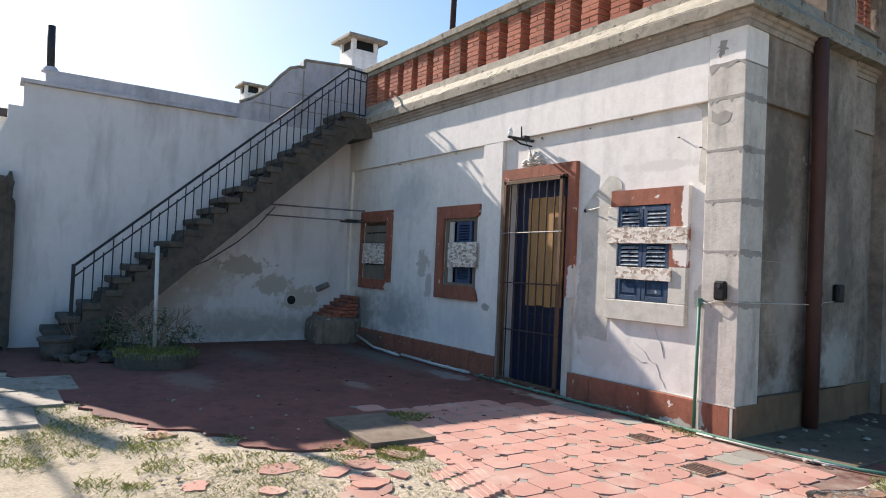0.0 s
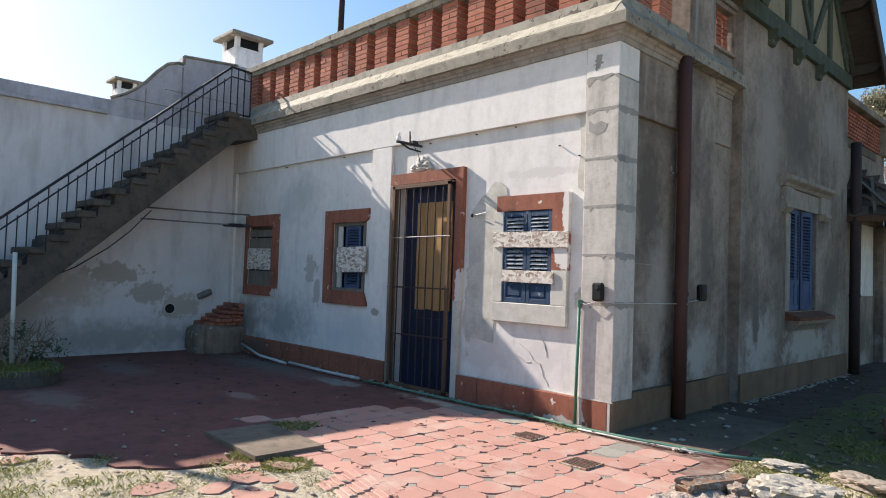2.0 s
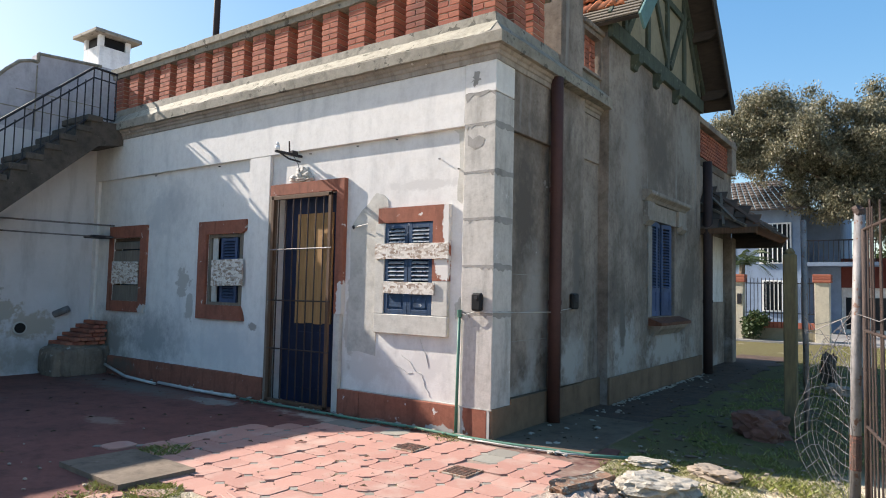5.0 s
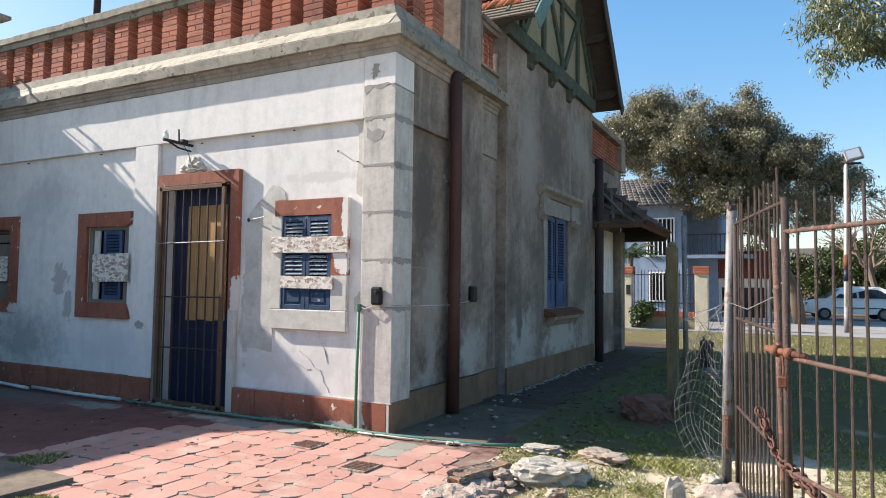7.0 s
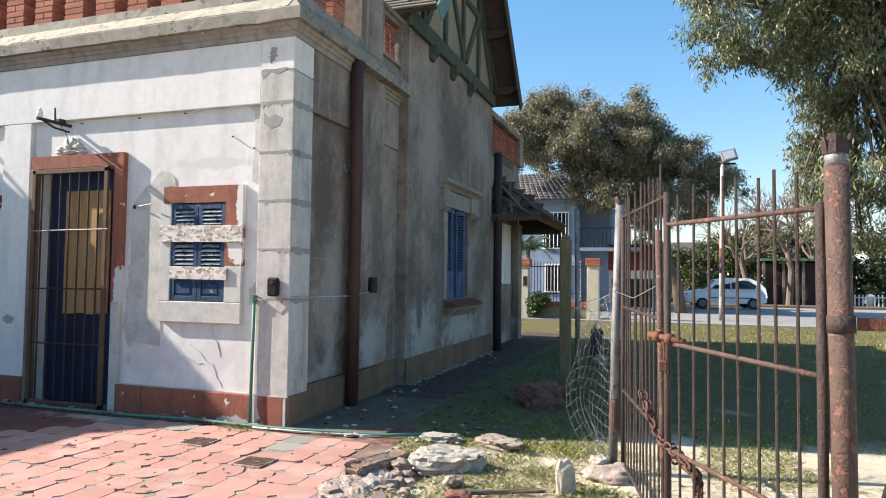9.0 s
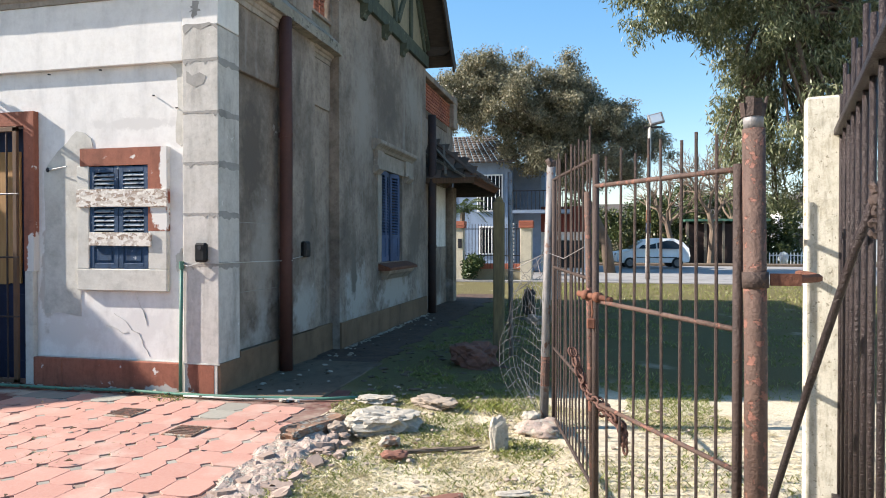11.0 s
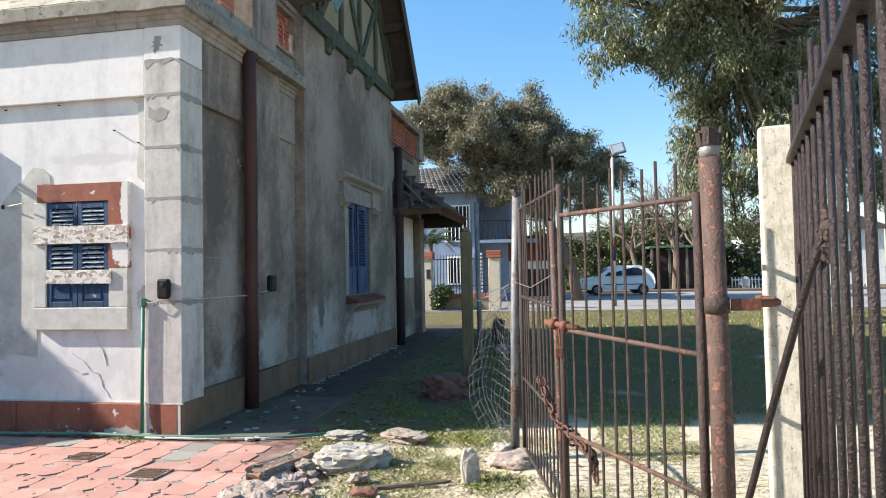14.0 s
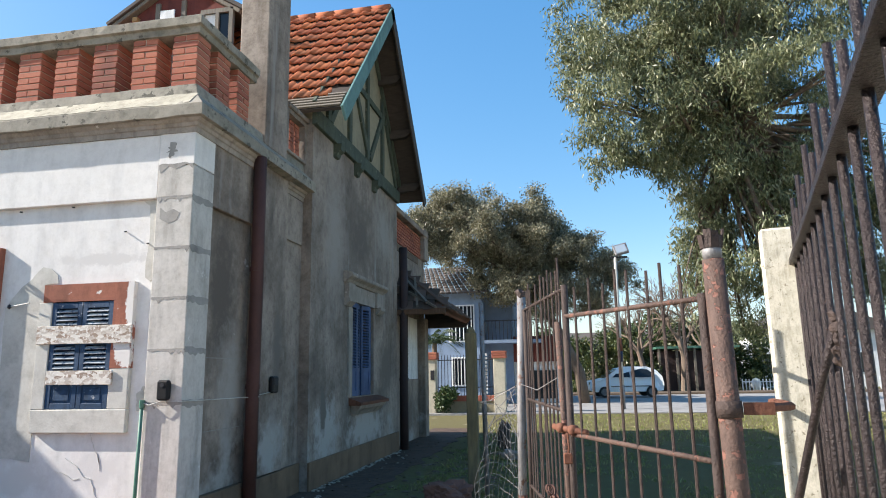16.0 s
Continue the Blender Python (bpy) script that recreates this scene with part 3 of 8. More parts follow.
# ---- ground ----
PATIO = [(-9.6, 0.5), (-9.6, -6.6), (-6.2, -5.5), (-5.0, -5.2), (-4.0, -4.95), (-3.1, -4.7), (-2.5, -4.25), (-1.7, -3.75), (-1.2, -3.2), (-0.9, -2.75), (1.2, -2.75), (1.45, -2.3), (1.3, -1.3), (1.2, -0.5), (1.15, 0.2), (1.1, 0.5)]


def ragged_outline(pts, amount, step):
    """The same outline with short, broken edges along its free front."""
    out = []
    for (ax, ay), (bx, by) in zip(pts, pts[1:] + pts[:1]):
        k = max(1, round(math.hypot(bx - ax, by - ay) / step)) if max(ay, by) < -1.0 and max(ax, bx) < 1.3 else 1
        for i in range(k):
            x, y = ax + (bx - ax) * i / k, ay + (by - ay) * i / k
            w = amount if k > 1 else 0.0
            out.append((x + w * 0.5 * noise.noise(Vector((x * 5, y * 5, 3))), y + w * (noise.noise(Vector((x * 2.1, y * 2.1, 7))) + 0.6 * noise.noise(Vector((x * 6.3, y * 6.3, 9))))))
    return out


PATIO = ragged_outline(PATIO, 0.22, 0.12)


def on_patio(x, y):
    inside, n = False, len(PATIO)
    for i in range(n):
        (ax, ay), (bx, by) = PATIO[i], PATIO[(i + 1) % n]
        if (ay > y) != (by > y) and x < ax + (bx - ax) * (y - ay) / (by - ay):
            inside = not inside
    return inside


def ground_height(x, y):
    h = 0.03 * noise.noise(Vector((x * 0.7, y * 0.7, 0))) + 0.018 * noise.noise(Vector((x * 2.3, y * 2.3, 5)))
    near = max(0.0, 1 - max(abs(x - 2.0) / 9, abs(y + 2) / 9))
    inside = on_patio(x, y)
    h -= 0.10 * math.exp(-((x - 1.55) / 0.16) ** 2 - ((y + 0.85) / 0.30) ** 2)
    path = -9 < x < 0.7 and y > -0.1
    return (-0.035 if inside or path else -0.012) + h * min(1, near * 3) * (0.0 if inside or path else 1)


bm = bmesh.new()
xs = [-300, -120, -60, -30, -16] + [-10 + 0.2 * i for i in range(101)] + [14, 18, 26, 40, 70, 140, 300]
ys = [-300, -100, -40, -20, -12] + [-9 + 0.2 * i for i in range(91)] + [12, 16, 22, 30, 45, 80, 160, 400]
grid = [[bm.verts.new((x, y, ground_height(x, y))) for x in xs] for y in ys]
for r0, r1 in zip(grid, grid[1:]):
    for i in range(len(xs) - 1):
        bm.faces.new((r0[i], r0[i + 1], r1[i + 1], r1[i]))
ground = structure("ground", bm, SOIL, True)

bm = bmesh.new()
prism(bm, [(-40, 17.2), (4, 18.3), (60, 19.8), (60, 36.5), (-40, 33.5)], "z", -0.1, 0.02)
structure("road", bm, ROADM)
bm = bmesh.new()
prism(bm, [(-40, 33.5), (60, 36.5), (60, 39), (-40, 36)], "z", -0.1, 0.12)
structure("pavement", bm, SLAB)
bm = bmesh.new()
prism(bm, PATIO, "z", -0.2, -0.005)
patio = structure("patio_floor", bm, BED)
bm = bmesh.new()
box(bm, (-0.3, 0.06, -0.2), (0.95, 1.9, 0.012), bev=0.01)
structure("pavement", bm, SLAB)
bm = bmesh.new()
for a, b in (((-5.3, -5.6), (-4.5, -4.75)), ((-4.45, -5.75), (-3.7, -4.95)), ((-5.2, -6.5), (-4.4, -5.65)), ((-3.65, -5.9), (-2.95, -5.2))):
    box(bm, (*a, -0.1), (*b, 0.014), bev=0.012)
structure("pavement", bm, COPING)
bm = bmesh.new()
prism(bm, [(-2.16, -3.04), (-1.22, -3.07), (-1.19, -2.47), (-2.12, -2.44)], "z", -0.2, 0.035)
structure("pavement", bm, COVERSLAB)
bm = bmesh.new()
edge = [(0.86 + 0.16 * noise.noise(Vector((0, y * 1.7, 8))) + 0.06 * noise.noise(Vector((0, y * 6.0, 8))), y) for y in [1.93 + 0.1 * i for i in range(106)]]
prism(bm, [(-0.3, 12.43), (-0.3, 1.93)] + edge, "z", -0.2, 0.0)
structure("path", bm, PATHMAT)

# ---- south wall ----
DOOR = (-3.33, -2.22, 0.0, 2.62)
WIN1 = (-1.46, -0.79, 1.18, 2.19)
WIN2 = (-4.80, -4.02, 1.18, 2.165)
WIN3 = (-7.38, -6.53, 1.17, 2.18)
bm = bmesh.new()
wall_with_holes(bm, "y", -8.05, -0.38, 0.0, 3.84, 0.055, 0.40, [DOOR, WIN1, WIN2, WIN3])
wall_south = structure("wall_south", bm, WHITE)
bm = bmesh.new()
box(bm, (-8.05, 0.0, 3.16), (-0.408, 0.053, 3.80), bev=0.006)
box(bm, (-3.88, 0.001, 0.285), (-3.46, 0.053, 3.158), bev=0.006)
box(bm, (-8.05, 0.002, 0.285), (-7.88, 0.053, 3.158), bev=0.006)
part("raised_band", bm, WHITE, wall_south)
bm = bmesh.new()
for a, b in ((-7.3, -3.46), (-2.12, -1.78), (-1.775, -0.45), (-0.395, -0.075)):
    box(bm, (a, -0.012, -0.05), (b, 0.052, 0.285), bev=0.005)
part("painted_plinth", bm, REDPAINT, wall_south, "terracotta painted plinth with a white top line")
bm = bmesh.new()
box(bm, (-0.45, -0.004, -0.05), (-0.395, 0.052, 0.285))
box(bm, (-0.075, -0.010, -0.05), (-0.045, 0.052, 0.283))
box(bm, (-0.405, -0.013, 0.285), (-0.02, 0.0, 0.296))
box(bm, (-2.12, 0.03, 0.285), (-0.45, 0.054, 0.293))
part("plaster_patch", bm, PATCH, wall_south)
bm = bmesh.new()
left_e = [(-2.03 + 0.05 * noise.noise(Vector((0, z * 2.1, 4))) + 0.02 * noise.noise(Vector((0, z * 9, 1))), z) for z in [0.72 + 0.09 * i for i in range(17)]]
prism(bm, [(-1.601, 0.70), (-1.601, 2.372), (-1.45, 2.38), (-1.47, 2.47), (-1.55, 2.53), (-1.64, 2.55), (-1.70, 2.50), (-1.76, 2.43), (-1.86, 2.36), (-1.95, 2.26)] + left_e[::-1] + [(-1.85, 0.735), (-1.72, 0.715)], "y", 0.047, 0.0575)
part("cement_patch", bm, PATCH, wall_south)
bm = bmesh.new()
strip = [(-0.575, 3.15), (-0.408, 3.15), (-0.408, 2.40), (-0.46, 2.36)] + [(-0.50 - 0.045 * noise.noise(Vector((1, z * 3, 2))) - 0.012 * noise.noise(Vector((3, z * 11, 2))), z) for z in [2.40 + 0.07 * i for i in range(11)]]
prism(bm, strip, "y", 0.047, 0.0568)
prism(bm, blob((-0.475, 1.27), 0.05, 0.10, 3), "y", 0.047, 0.0572)
part("cement_patch", bm, PATCH, wall_south)
for pts in ([(-1.22, 0.74), (-1.08, 0.66), (-1.02, 0.58), (-0.93, 0.55), (-0.88, 0.43), (-0.80, 0.31)], [(-1.32, 0.62), (-1.22, 0.60), (-1.12, 0.55), (-1.05, 0.56)], [(-0.97, 0.95), (-0.92, 0.82), (-0.86, 0.72), (-0.85, 0.62)]):
    bm = bmesh.new()
    fine = []
    for (ax, az), (bx, bz) in zip(pts, pts[1:]):
        for i in range(6):
            fx, fz = ax + (bx - ax) * i / 6, az + (bz - az) * i / 6
            fine.append((fx + 0.012 * noise.noise(Vector((fx * 30, fz * 30, 1))), fz + 0.012 * noise.noise(Vector((fx * 30, fz * 30, 7)))))
    prism(bm, [(x, z + 0.001) for x, z in fine] + [(x, z - 0.001) for x, z in fine[::-1]], "y", 0.05, 0.0562)
    part("plaster_crack", bm, PATCH, wall_south)

# corner blocks
jr = random.Random(8)
for k in range(7):
    z0 = [0.288, 1.232, 1.712, 2.192, 2.672, 3.165, 3.48][k]
    z1 = [1.222, 1.702, 2.182, 2.662, 3.152, 3.47, 3.82][k]
    bm = bmesh.new()
    box(bm, (-0.405, -0.006, z0), (-0.028, 0.368, z1), bev=0.006)
    part("corner_block", bm, QUOIN if k < 6 else WHITE, wall_south)
for z in (1.227, 1.707, 2.187, 2.667, 3.158):
    bm = bmesh.new()
    top_e, low_e = [], []
    for i in range(15):
        x = -0.40 + 0.368 * i / 14
        top_e.append((x, z + 0.006 + jr.uniform(0, 0.008)))
        low_e.append((x, z - 0.006 - jr.uniform(0, 0.014) - (0.035 if jr.random() < 0.15 else 0)))
    prism(bm, top_e + low_e[::-1], "y", -0.0085, 0.0)
    top_e, low_e = [], []
    for i in range(9):
        y = 0.362 * i / 8
        top_e.append((y, z + 0.012 + jr.uniform(0, 0.02)))
        low_e.append((y, z - 0.02 - jr.uniform(0, 0.035)))
    prism(bm, top_e + low_e[::-1], "x", -0.034, -0.0255)
    part("stained_joint", bm, JOINT, wall_south)
bm = bmesh.new()
prism(bm, [(-0.398, 3.45), (-0.38, 3.40), (-0.30, 3.47), (-0.21, 3.44), (-0.10, 3.48), (-0.034, 3.43), (-0.034, 3.47), (-0.12, 3.50), (-0.25, 3.49), (-0.36, 3.50), (-0.398, 3.49)], "y", -0.0085, 0.0)
prism(bm, [(-0.36, 2.95), (-0.27, 2.90), (-0.18, 2.93), (-0.15, 3.0), (-0.22, 3.04), (-0.30, 3.01), (-0.36, 3.06)], "y", -0.0085, 0.0)
part("bare_plaster_patch", bm, JOINT, wall_south)
bm = bmesh.new()
box(bm, (-0.38, 0.014, 0.0), (-0.05, 0.36, 3.80))
part("wall_core", bm, PATCH, wall_south)

# ---- east wall ----
bm = bmesh.new()
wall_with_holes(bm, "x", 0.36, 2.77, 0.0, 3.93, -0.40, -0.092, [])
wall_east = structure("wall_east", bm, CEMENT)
bm = bmesh.new()
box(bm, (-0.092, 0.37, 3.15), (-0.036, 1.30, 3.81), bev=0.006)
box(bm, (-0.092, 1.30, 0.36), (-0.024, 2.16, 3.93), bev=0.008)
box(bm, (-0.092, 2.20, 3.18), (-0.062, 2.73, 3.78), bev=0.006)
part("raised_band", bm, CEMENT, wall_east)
bm = bmesh.new()
box(bm, (-0.092, 0.37, 0.93), (-0.088, 1.30, 0.936))
box(bm, (-0.092, 0.37, 1.64), (-0.088, 1.30, 1.646))
part("plaster_joint", bm, JOINT, wall_east)
bm = bmesh.new()
box(bm, (-0.054, 0.0, -0.05), (-0.012, 0.372, 0.30), bev=0.004)
box(bm, (-0.092, 0.372, -0.05), (-0.02, 1.30, 0.355), bev=0.004)
box(bm, (-0.092, 1.30, -0.05), (0.0, 2.16, 0.352), bev=0.004)
box(bm, (-0.092, 2.16, -0.05), (-0.05, 2.77, 0.352), bev=0.004)
part("ochre_plinth", bm, PLINTHOCHRE, wall_east)

WINB = (4.48, 5.70, 1.11, 2.60)
bm = bmesh.new()
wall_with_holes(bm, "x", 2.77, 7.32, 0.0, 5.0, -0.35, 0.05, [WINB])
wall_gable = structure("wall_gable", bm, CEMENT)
bm = bmesh.new()
prism(bm, [(2.86, 5.002), (7.32, 5.002), (7.32, 5.62), (5.23, 7.88), (2.86, 5.3)], "x", -0.3, 0.045)
part("gable_field", bm, STUCCO, wall_gable, "tan stucco gable between green timbers")
bm = bmesh.new()
box(bm, (0.05, 2.77, -0.05), (0.085, 7.32, 0.355), bev=0.008)
part("ochre_plinth", bm, PLINTHOCHRE, wall_gable)


def timber(a, b, w, d=0.05, x=0.046):
    bm = bmesh.new()
    a, b = Vector((0, *a)), Vector((0, *b))
    v = b - a
    ang = math.atan2(v.z, v.y)
    box(bm, (x, 0, -w / 2), (x + d, v.length, w / 2), Matrix.Translation(a) @ Matrix.Rotation(ang, 4, "X"), 0.006)
    return part("timber", bm, GREENWOOD, wall_gable)


timber((2.72, 5.03), (7.32, 5.03), 0.24, 0.07)
for y in (3.30, 4.27, 5.23, 6.19):
    timber((y, 5.18), (y, 5.18 + max(0.3, 2.62 - abs(y - 5.23) * 1.125)), 0.12)
timber((3.4, 5.2), (4.3, 6.4), 0.12, 0.045)
timber((5.3, 5.25), (4.4, 6.5), 0.12, 0.045)
timber((5.4, 5.25), (6.3, 6.5), 0.12, 0.045)
timber((4.4, 6.35), (6.3, 6.35), 0.12, 0.042)
timber((7.2, 5.2), (6.4, 6.4), 0.12, 0.045)
timber((2.75, 5.2), (5.23, 7.96), 0.14, 0.055)
timber((7.62, 5.25), (5.23, 7.93), 0.14, 0.055)
for y in (3.57, 4.55, 5.55):
    bm = bmesh.new()
    prism(bm, [(0.05, 4.91), (0.18, 4.91), (0.17, 4.81), (0.12, 4.77), (0.10, 4.71), (0.05, 4.70)], "y", y, y + 0.16)
    part("corbel", bm, GREENWOOD, wall_gable)

# gable roof
RIDGE, EAVE, MID, HALF, FRONT, BACK = 8.05, 5.08, 5.23, 2.62, 0.55, -5.2
slope = math.atan2(RIDGE - EAVE, HALF)
roof = thing("gable_roof", "steep orange clay tiled gable roof with teal bargeboards and dark boarded underside", "roof")
tagged(roof, kind="structure")
for sgn in (-1, 1):
    bm = bmesh.new()
    n = Vector((0, sgn * math.sin(slope), math.cos(slope)))
    a, b = Vector((0, MID + sgn * HALF, EAVE)), Vector((0, MID, RIDGE))
    vs = []
    for x in (BACK, FRONT - 0.03):
        for p, o in ((a, 0.0), (b, 0.0), (b, -0.05), (a, -0.05)):
            q = p + n * o
            vs.append(bm.verts.new((x, q.y, q.z)))
    for f in ((0, 1, 2, 3), (7, 6, 5, 4), (0, 4, 5, 1), (1, 5, 6, 2), (2, 6, 7, 3), (3, 7, 4, 0)):
        bm.faces.new([vs[i] for i in f])
    part("boarding", bm, SOFFIT, roof)
    bm = bmesh.new()
    ang = math.atan2(RIDGE - EAVE, -sgn * HALF)
    ln = math.hypot(RIDGE - EAVE, HALF)
    box(bm, (FRONT - 0.03, -0.05, -0.20), (FRONT + 0.005, ln, 0.035), Matrix.Translation(a) @ Matrix.Rotation(ang if sgn < 0 else 0, 4, "X") if sgn < 0 else Matrix.Translation(a) @ Matrix.Scale(-1, 4, (0, 1, 0)) @ Matrix.Rotation(math.pi - ang, 4, "X"), 0.006)
    part("bargeboard", bm, TEAL if sgn < 0 else SOFFIT, roof)
    for t in (0.12, 0.42, 0.7):
        p = a.lerp(b, t)
        bm = bmesh.new()
        prism(bm, [(0.05, p.z - 0.06), (FRONT - 0.04, p.z - 0.06), (FRONT - 0.04, p.z - 0.13), (FRONT - 0.16, p.z - 0.22), (0.05, p.z - 0.24)], "y", p.y - 0.06, p.y + 0.06)
        part("purlin_end", bm, SOFFIT, roof)
# roof tiles on the sunny slope
TW, TL = 0.27, 0.335
bm = bmesh.new()
prof = [(0, 0.0), (0.03, 0.035), (0.085, 0.052), (0.13, 0.02), (0.17, 0.012), (0.215, 0.03), (TW, 0.0)]
top = [[bm.verts.new((u, v, h + 0.03 - 0.055 * v / TL)) for u, h in prof] for v in (0.0, TL + 0.05)]
bot = [[bm.verts.new((u, v, 0.012 + h * 0.6 - 0.03 * v / TL)) for u, h in prof] for v in (0.0, TL + 0.05)]
for i in range(len(prof) - 1):
    bm.faces.new((top[0][i], top[0][i + 1], top[1][i + 1], top[1][i]))
    bm.faces.new((top[0][i], bot[0][i], bot[0][i + 1], top[0][i + 1]))
tile_me = finish("roof_tile", bm, ROOFTILE, True)
down = Matrix.Translation((0, MID - HALF, EAVE)) @ Matrix.Rotation(slope, 4, "X")
rng = random.Random(4)
for r in range(12):
    for c in range(17):
        if r == 0 and c < 4 or r == 1 and c < 1:
            continue
        ob = new("roof_tile", tile_me)
        ob.parent = roof
        ob.matrix_local = down @ pose(FRONT - 0.04 - TW * (c + 1), r * TL + rng.uniform(-0.01, 0.01), 0.005, rng.uniform(-1, 1), 0, rng.uniform(-1.2, 1.2))
for k in range(5):
    bm = bmesh.new()
    box(bm, (FRONT - 1.15, 0, 0), (FRONT - 0.05, 0.045, 0.03), down @ Matrix.Translation((0, 0.02 + 0.085 * k, 0.004)), 0.004)
    part("batten", bm, OLDWOOD, roof)
for k in range(15):
    bm = bmesh.new()
    cyl(bm, (FRONT - 0.05 - 0.36 * k, MID, RIDGE - 0.02), (FRONT - 0.44 - 0.36 * k, MID, RIDGE + 0.0), 0.11, 0.09, 10)
    part("ridge_tile", bm, ROOFTILE, roof, "", True)

# ---- cornice, parapet ----
CX = -0.03
ROUND = [(-7.53, 0), (-3.7, 0), (CX, 0), (CX, 1.4), (CX, 2.77)], [(0, -1), (0, -1), (1, -1), (1, 0), (1, 0)]
bm = bmesh.new()
worn_sweep(bm, *ROUND, [(-0.38, 3.93), (0.128, 3.93), (0.132, 4.045), (0.115, 4.06), (-0.045, 4.225), (-0.06, 4.335), (-0.38, 4.335)])
cornice = structure("cornice", bm, COPING)
MOULDING = [(-0.02, 3.80), (0.016, 3.80), (0.02, 3.85), (0.036, 3.858), (0.042, 3.89), (0.064, 3.90), (0.078, 3.929), (-0.02, 3.929)]
bm = bmesh.new()
worn_sweep(bm, [(-7.53, 0), (-3.7, 0), (CX, 0), (CX, 1.30)], [(0, -1), (0, -1), (1, -1), (1, 0)], MOULDING, 0.15, 0.003)
part("bed_mould", bm, MOULD, cornice)
bm = bmesh.new()
worn_sweep(bm, [(CX - 0.06, 2.165), (CX - 0.06, 2.768)], [(1, 0), (1, 0)], MOULDING, 0.15, 0.003)
part("bed_mould", bm, MOULD, cornice)
# thin paler, yellower strip over the sloping top of the cornice
bm = bmesh.new()
worn_sweep(bm, [(-7.1, 0), (CX - 0.02, 0)], [(0, -1), (0, -1)], [(0.119, 4.064), (-0.041, 4.229), (-0.05, 4.222), (0.108, 4.056)])
part("pale_slope", bm, PALESLOPE, cornice)
bm = bmesh.new()
worn_sweep(bm, [(-7.72, 0), (CX, 0), (CX, 1.32)], [(0, -1), (1, -1), (1, 0)], [(-0.066, 4.90), (-0.056, 4.965), (-0.022, 4.975), (-0.018, 5.06), (-0.03, 5.07), (-0.36, 5.07), (-0.36, 4.90)])
parapet = structure("parapet", bm, COPING)
BW, BH = 0.275, 0.0705
bm = bmesh.new()
box(bm, (0, 0, 0), (BW, 0.25, 0.058), bev=0.004)
long_me = finish("brick", bm, BRICK)
bm = bmesh.new()
box(bm, (0, 0, 0), (BW / 2 - 0.005, 0.25, 0.058), bev=0.004)
half_me = finish("brick", bm, BRICK)
cores = bmesh.new()
rng = random.Random(8)


def pier(m):
    box(cores, (0.010, 0.010, 4.335), (BW - 0.010, 0.240, 4.90), m)
    for k in range(8):
        z = 4.338 + k * BH
        for me, u in ([(long_me, 0)] if k % 2 == 0 else [(half_me, 0), (half_me, BW / 2 + 0.005)]):
            ob = new("brick", me)
            ob.parent = parapet
            ob.matrix_local = m @ pose(u + rng.uniform(-0.004, 0.004), rng.uniform(-0.004, 0.004), z, 0, 0, rng.uniform(-0.7, 0.7))


for k in range(17):
    pier(Matrix.Translation((-0.392 - k * 0.4555, 0.085, 0)))
for y in (0.47, 0.915):
    pier(Matrix.Translation((-0.365, y + BW, 0)) @ Matrix.Rotation(-math.pi / 2, 4, "Z"))
part("pier_core", cores, MORTAR, parapet)
# white plastic downpipe seen through the first gap
bm = bmesh.new()
for x in (-0.665, -0.62):
    tube(bm, [(x, 0.42, 4.2), (x, 0.42, 4.95)], 0.016, 8)
tagged(part("vent_pipe", bm, PVC, None, "pair of thin white pipes behind the brick parapet", True), category="pipe")

bm = bmesh.new()
box(bm, (-8.0, 0.1, 4.05), (-0.1, 9.9, 4.2))
structure("terrace_slab", bm, SLAB)

# stack on the east parapet
stack = thing("chimney_stack", "tall rectangular grey cement chimney stack above the cornice", "chimney")
bm = bmesh.new()
box(bm, (-0.43, 1.51, 4.2), (-0.045, 2.13, 7.4), bev=0.012)
part("shaft", bm, CEMENT, stack)
bm = bmesh.new()
box(bm, (-0.49, 1.45, 7.4), (0.015, 2.19, 7.52), bev=0.012)
part("cap", bm, COPING, stack)

bm = bmesh.new()
wall_with_holes(bm, "x", 2.13, 2.77, 4.335, 4.93, -0.30, -0.047, [(2.17, 2.71, 4.37, 4.87)])
box(bm, (-0.32, 2.13, 4.93), (-0.01, 2.77, 5.0), bev=0.01)
grille_wall = structure("wall_panel", bm, CEMENT)
rng = random.Random(2)
bm = bmesh.new()
box(bm, (0, 0, 0), (0.10, 0.14, 0.053), bev=0.004)
small_me = finish("brick", bm, BRICK)
for k in range(8):
    for j in range(3):
        ob = new("brick", small_me)
        ob.parent = grille_wall
        ob.location = (-0.22 + rng.uniform(-0.004, 0.004), 2.185 + j * 0.178 + (0.0 if k % 2 else 0.004), 4.372 + k * 0.062)

# ---- upper storey behind the terrace ----
dormer = thing("dormer_gable", "oxide red boarded upper gable wall with grey roof edge behind the terrace", "dormer")
tagged(dormer, kind="structure")
bm = bmesh.new()
prism(bm, [(-3.95, 4.2), (-2.05, 4.2), (-2.05, 7.78), (-3.02, 8.34), (-3.95, 7.74)], "y", 4.05, 4.2)
part("wall", bm, REDWALL, dormer)
for sgn in (-1, 1):
    for lay, (w, h) in enumerate(((0.0, 0.0), (0.04, 0.075))):
        bm = bmesh.new()
        box(bm, (0.0, 3.93 - w, -0.05 + h), (1.46 + w, 6.0, 0.02 + h), Matrix.Translation((-3.02, 0, 8.36)) @ Matrix.Scale(sgn, 4, (1, 0, 0)) @ Matrix.Rotation(0.565, 4, "Y"), 0.008)
        part("roof_edge", bm, DARKTILE if lay else OLDWOOD, dormer)
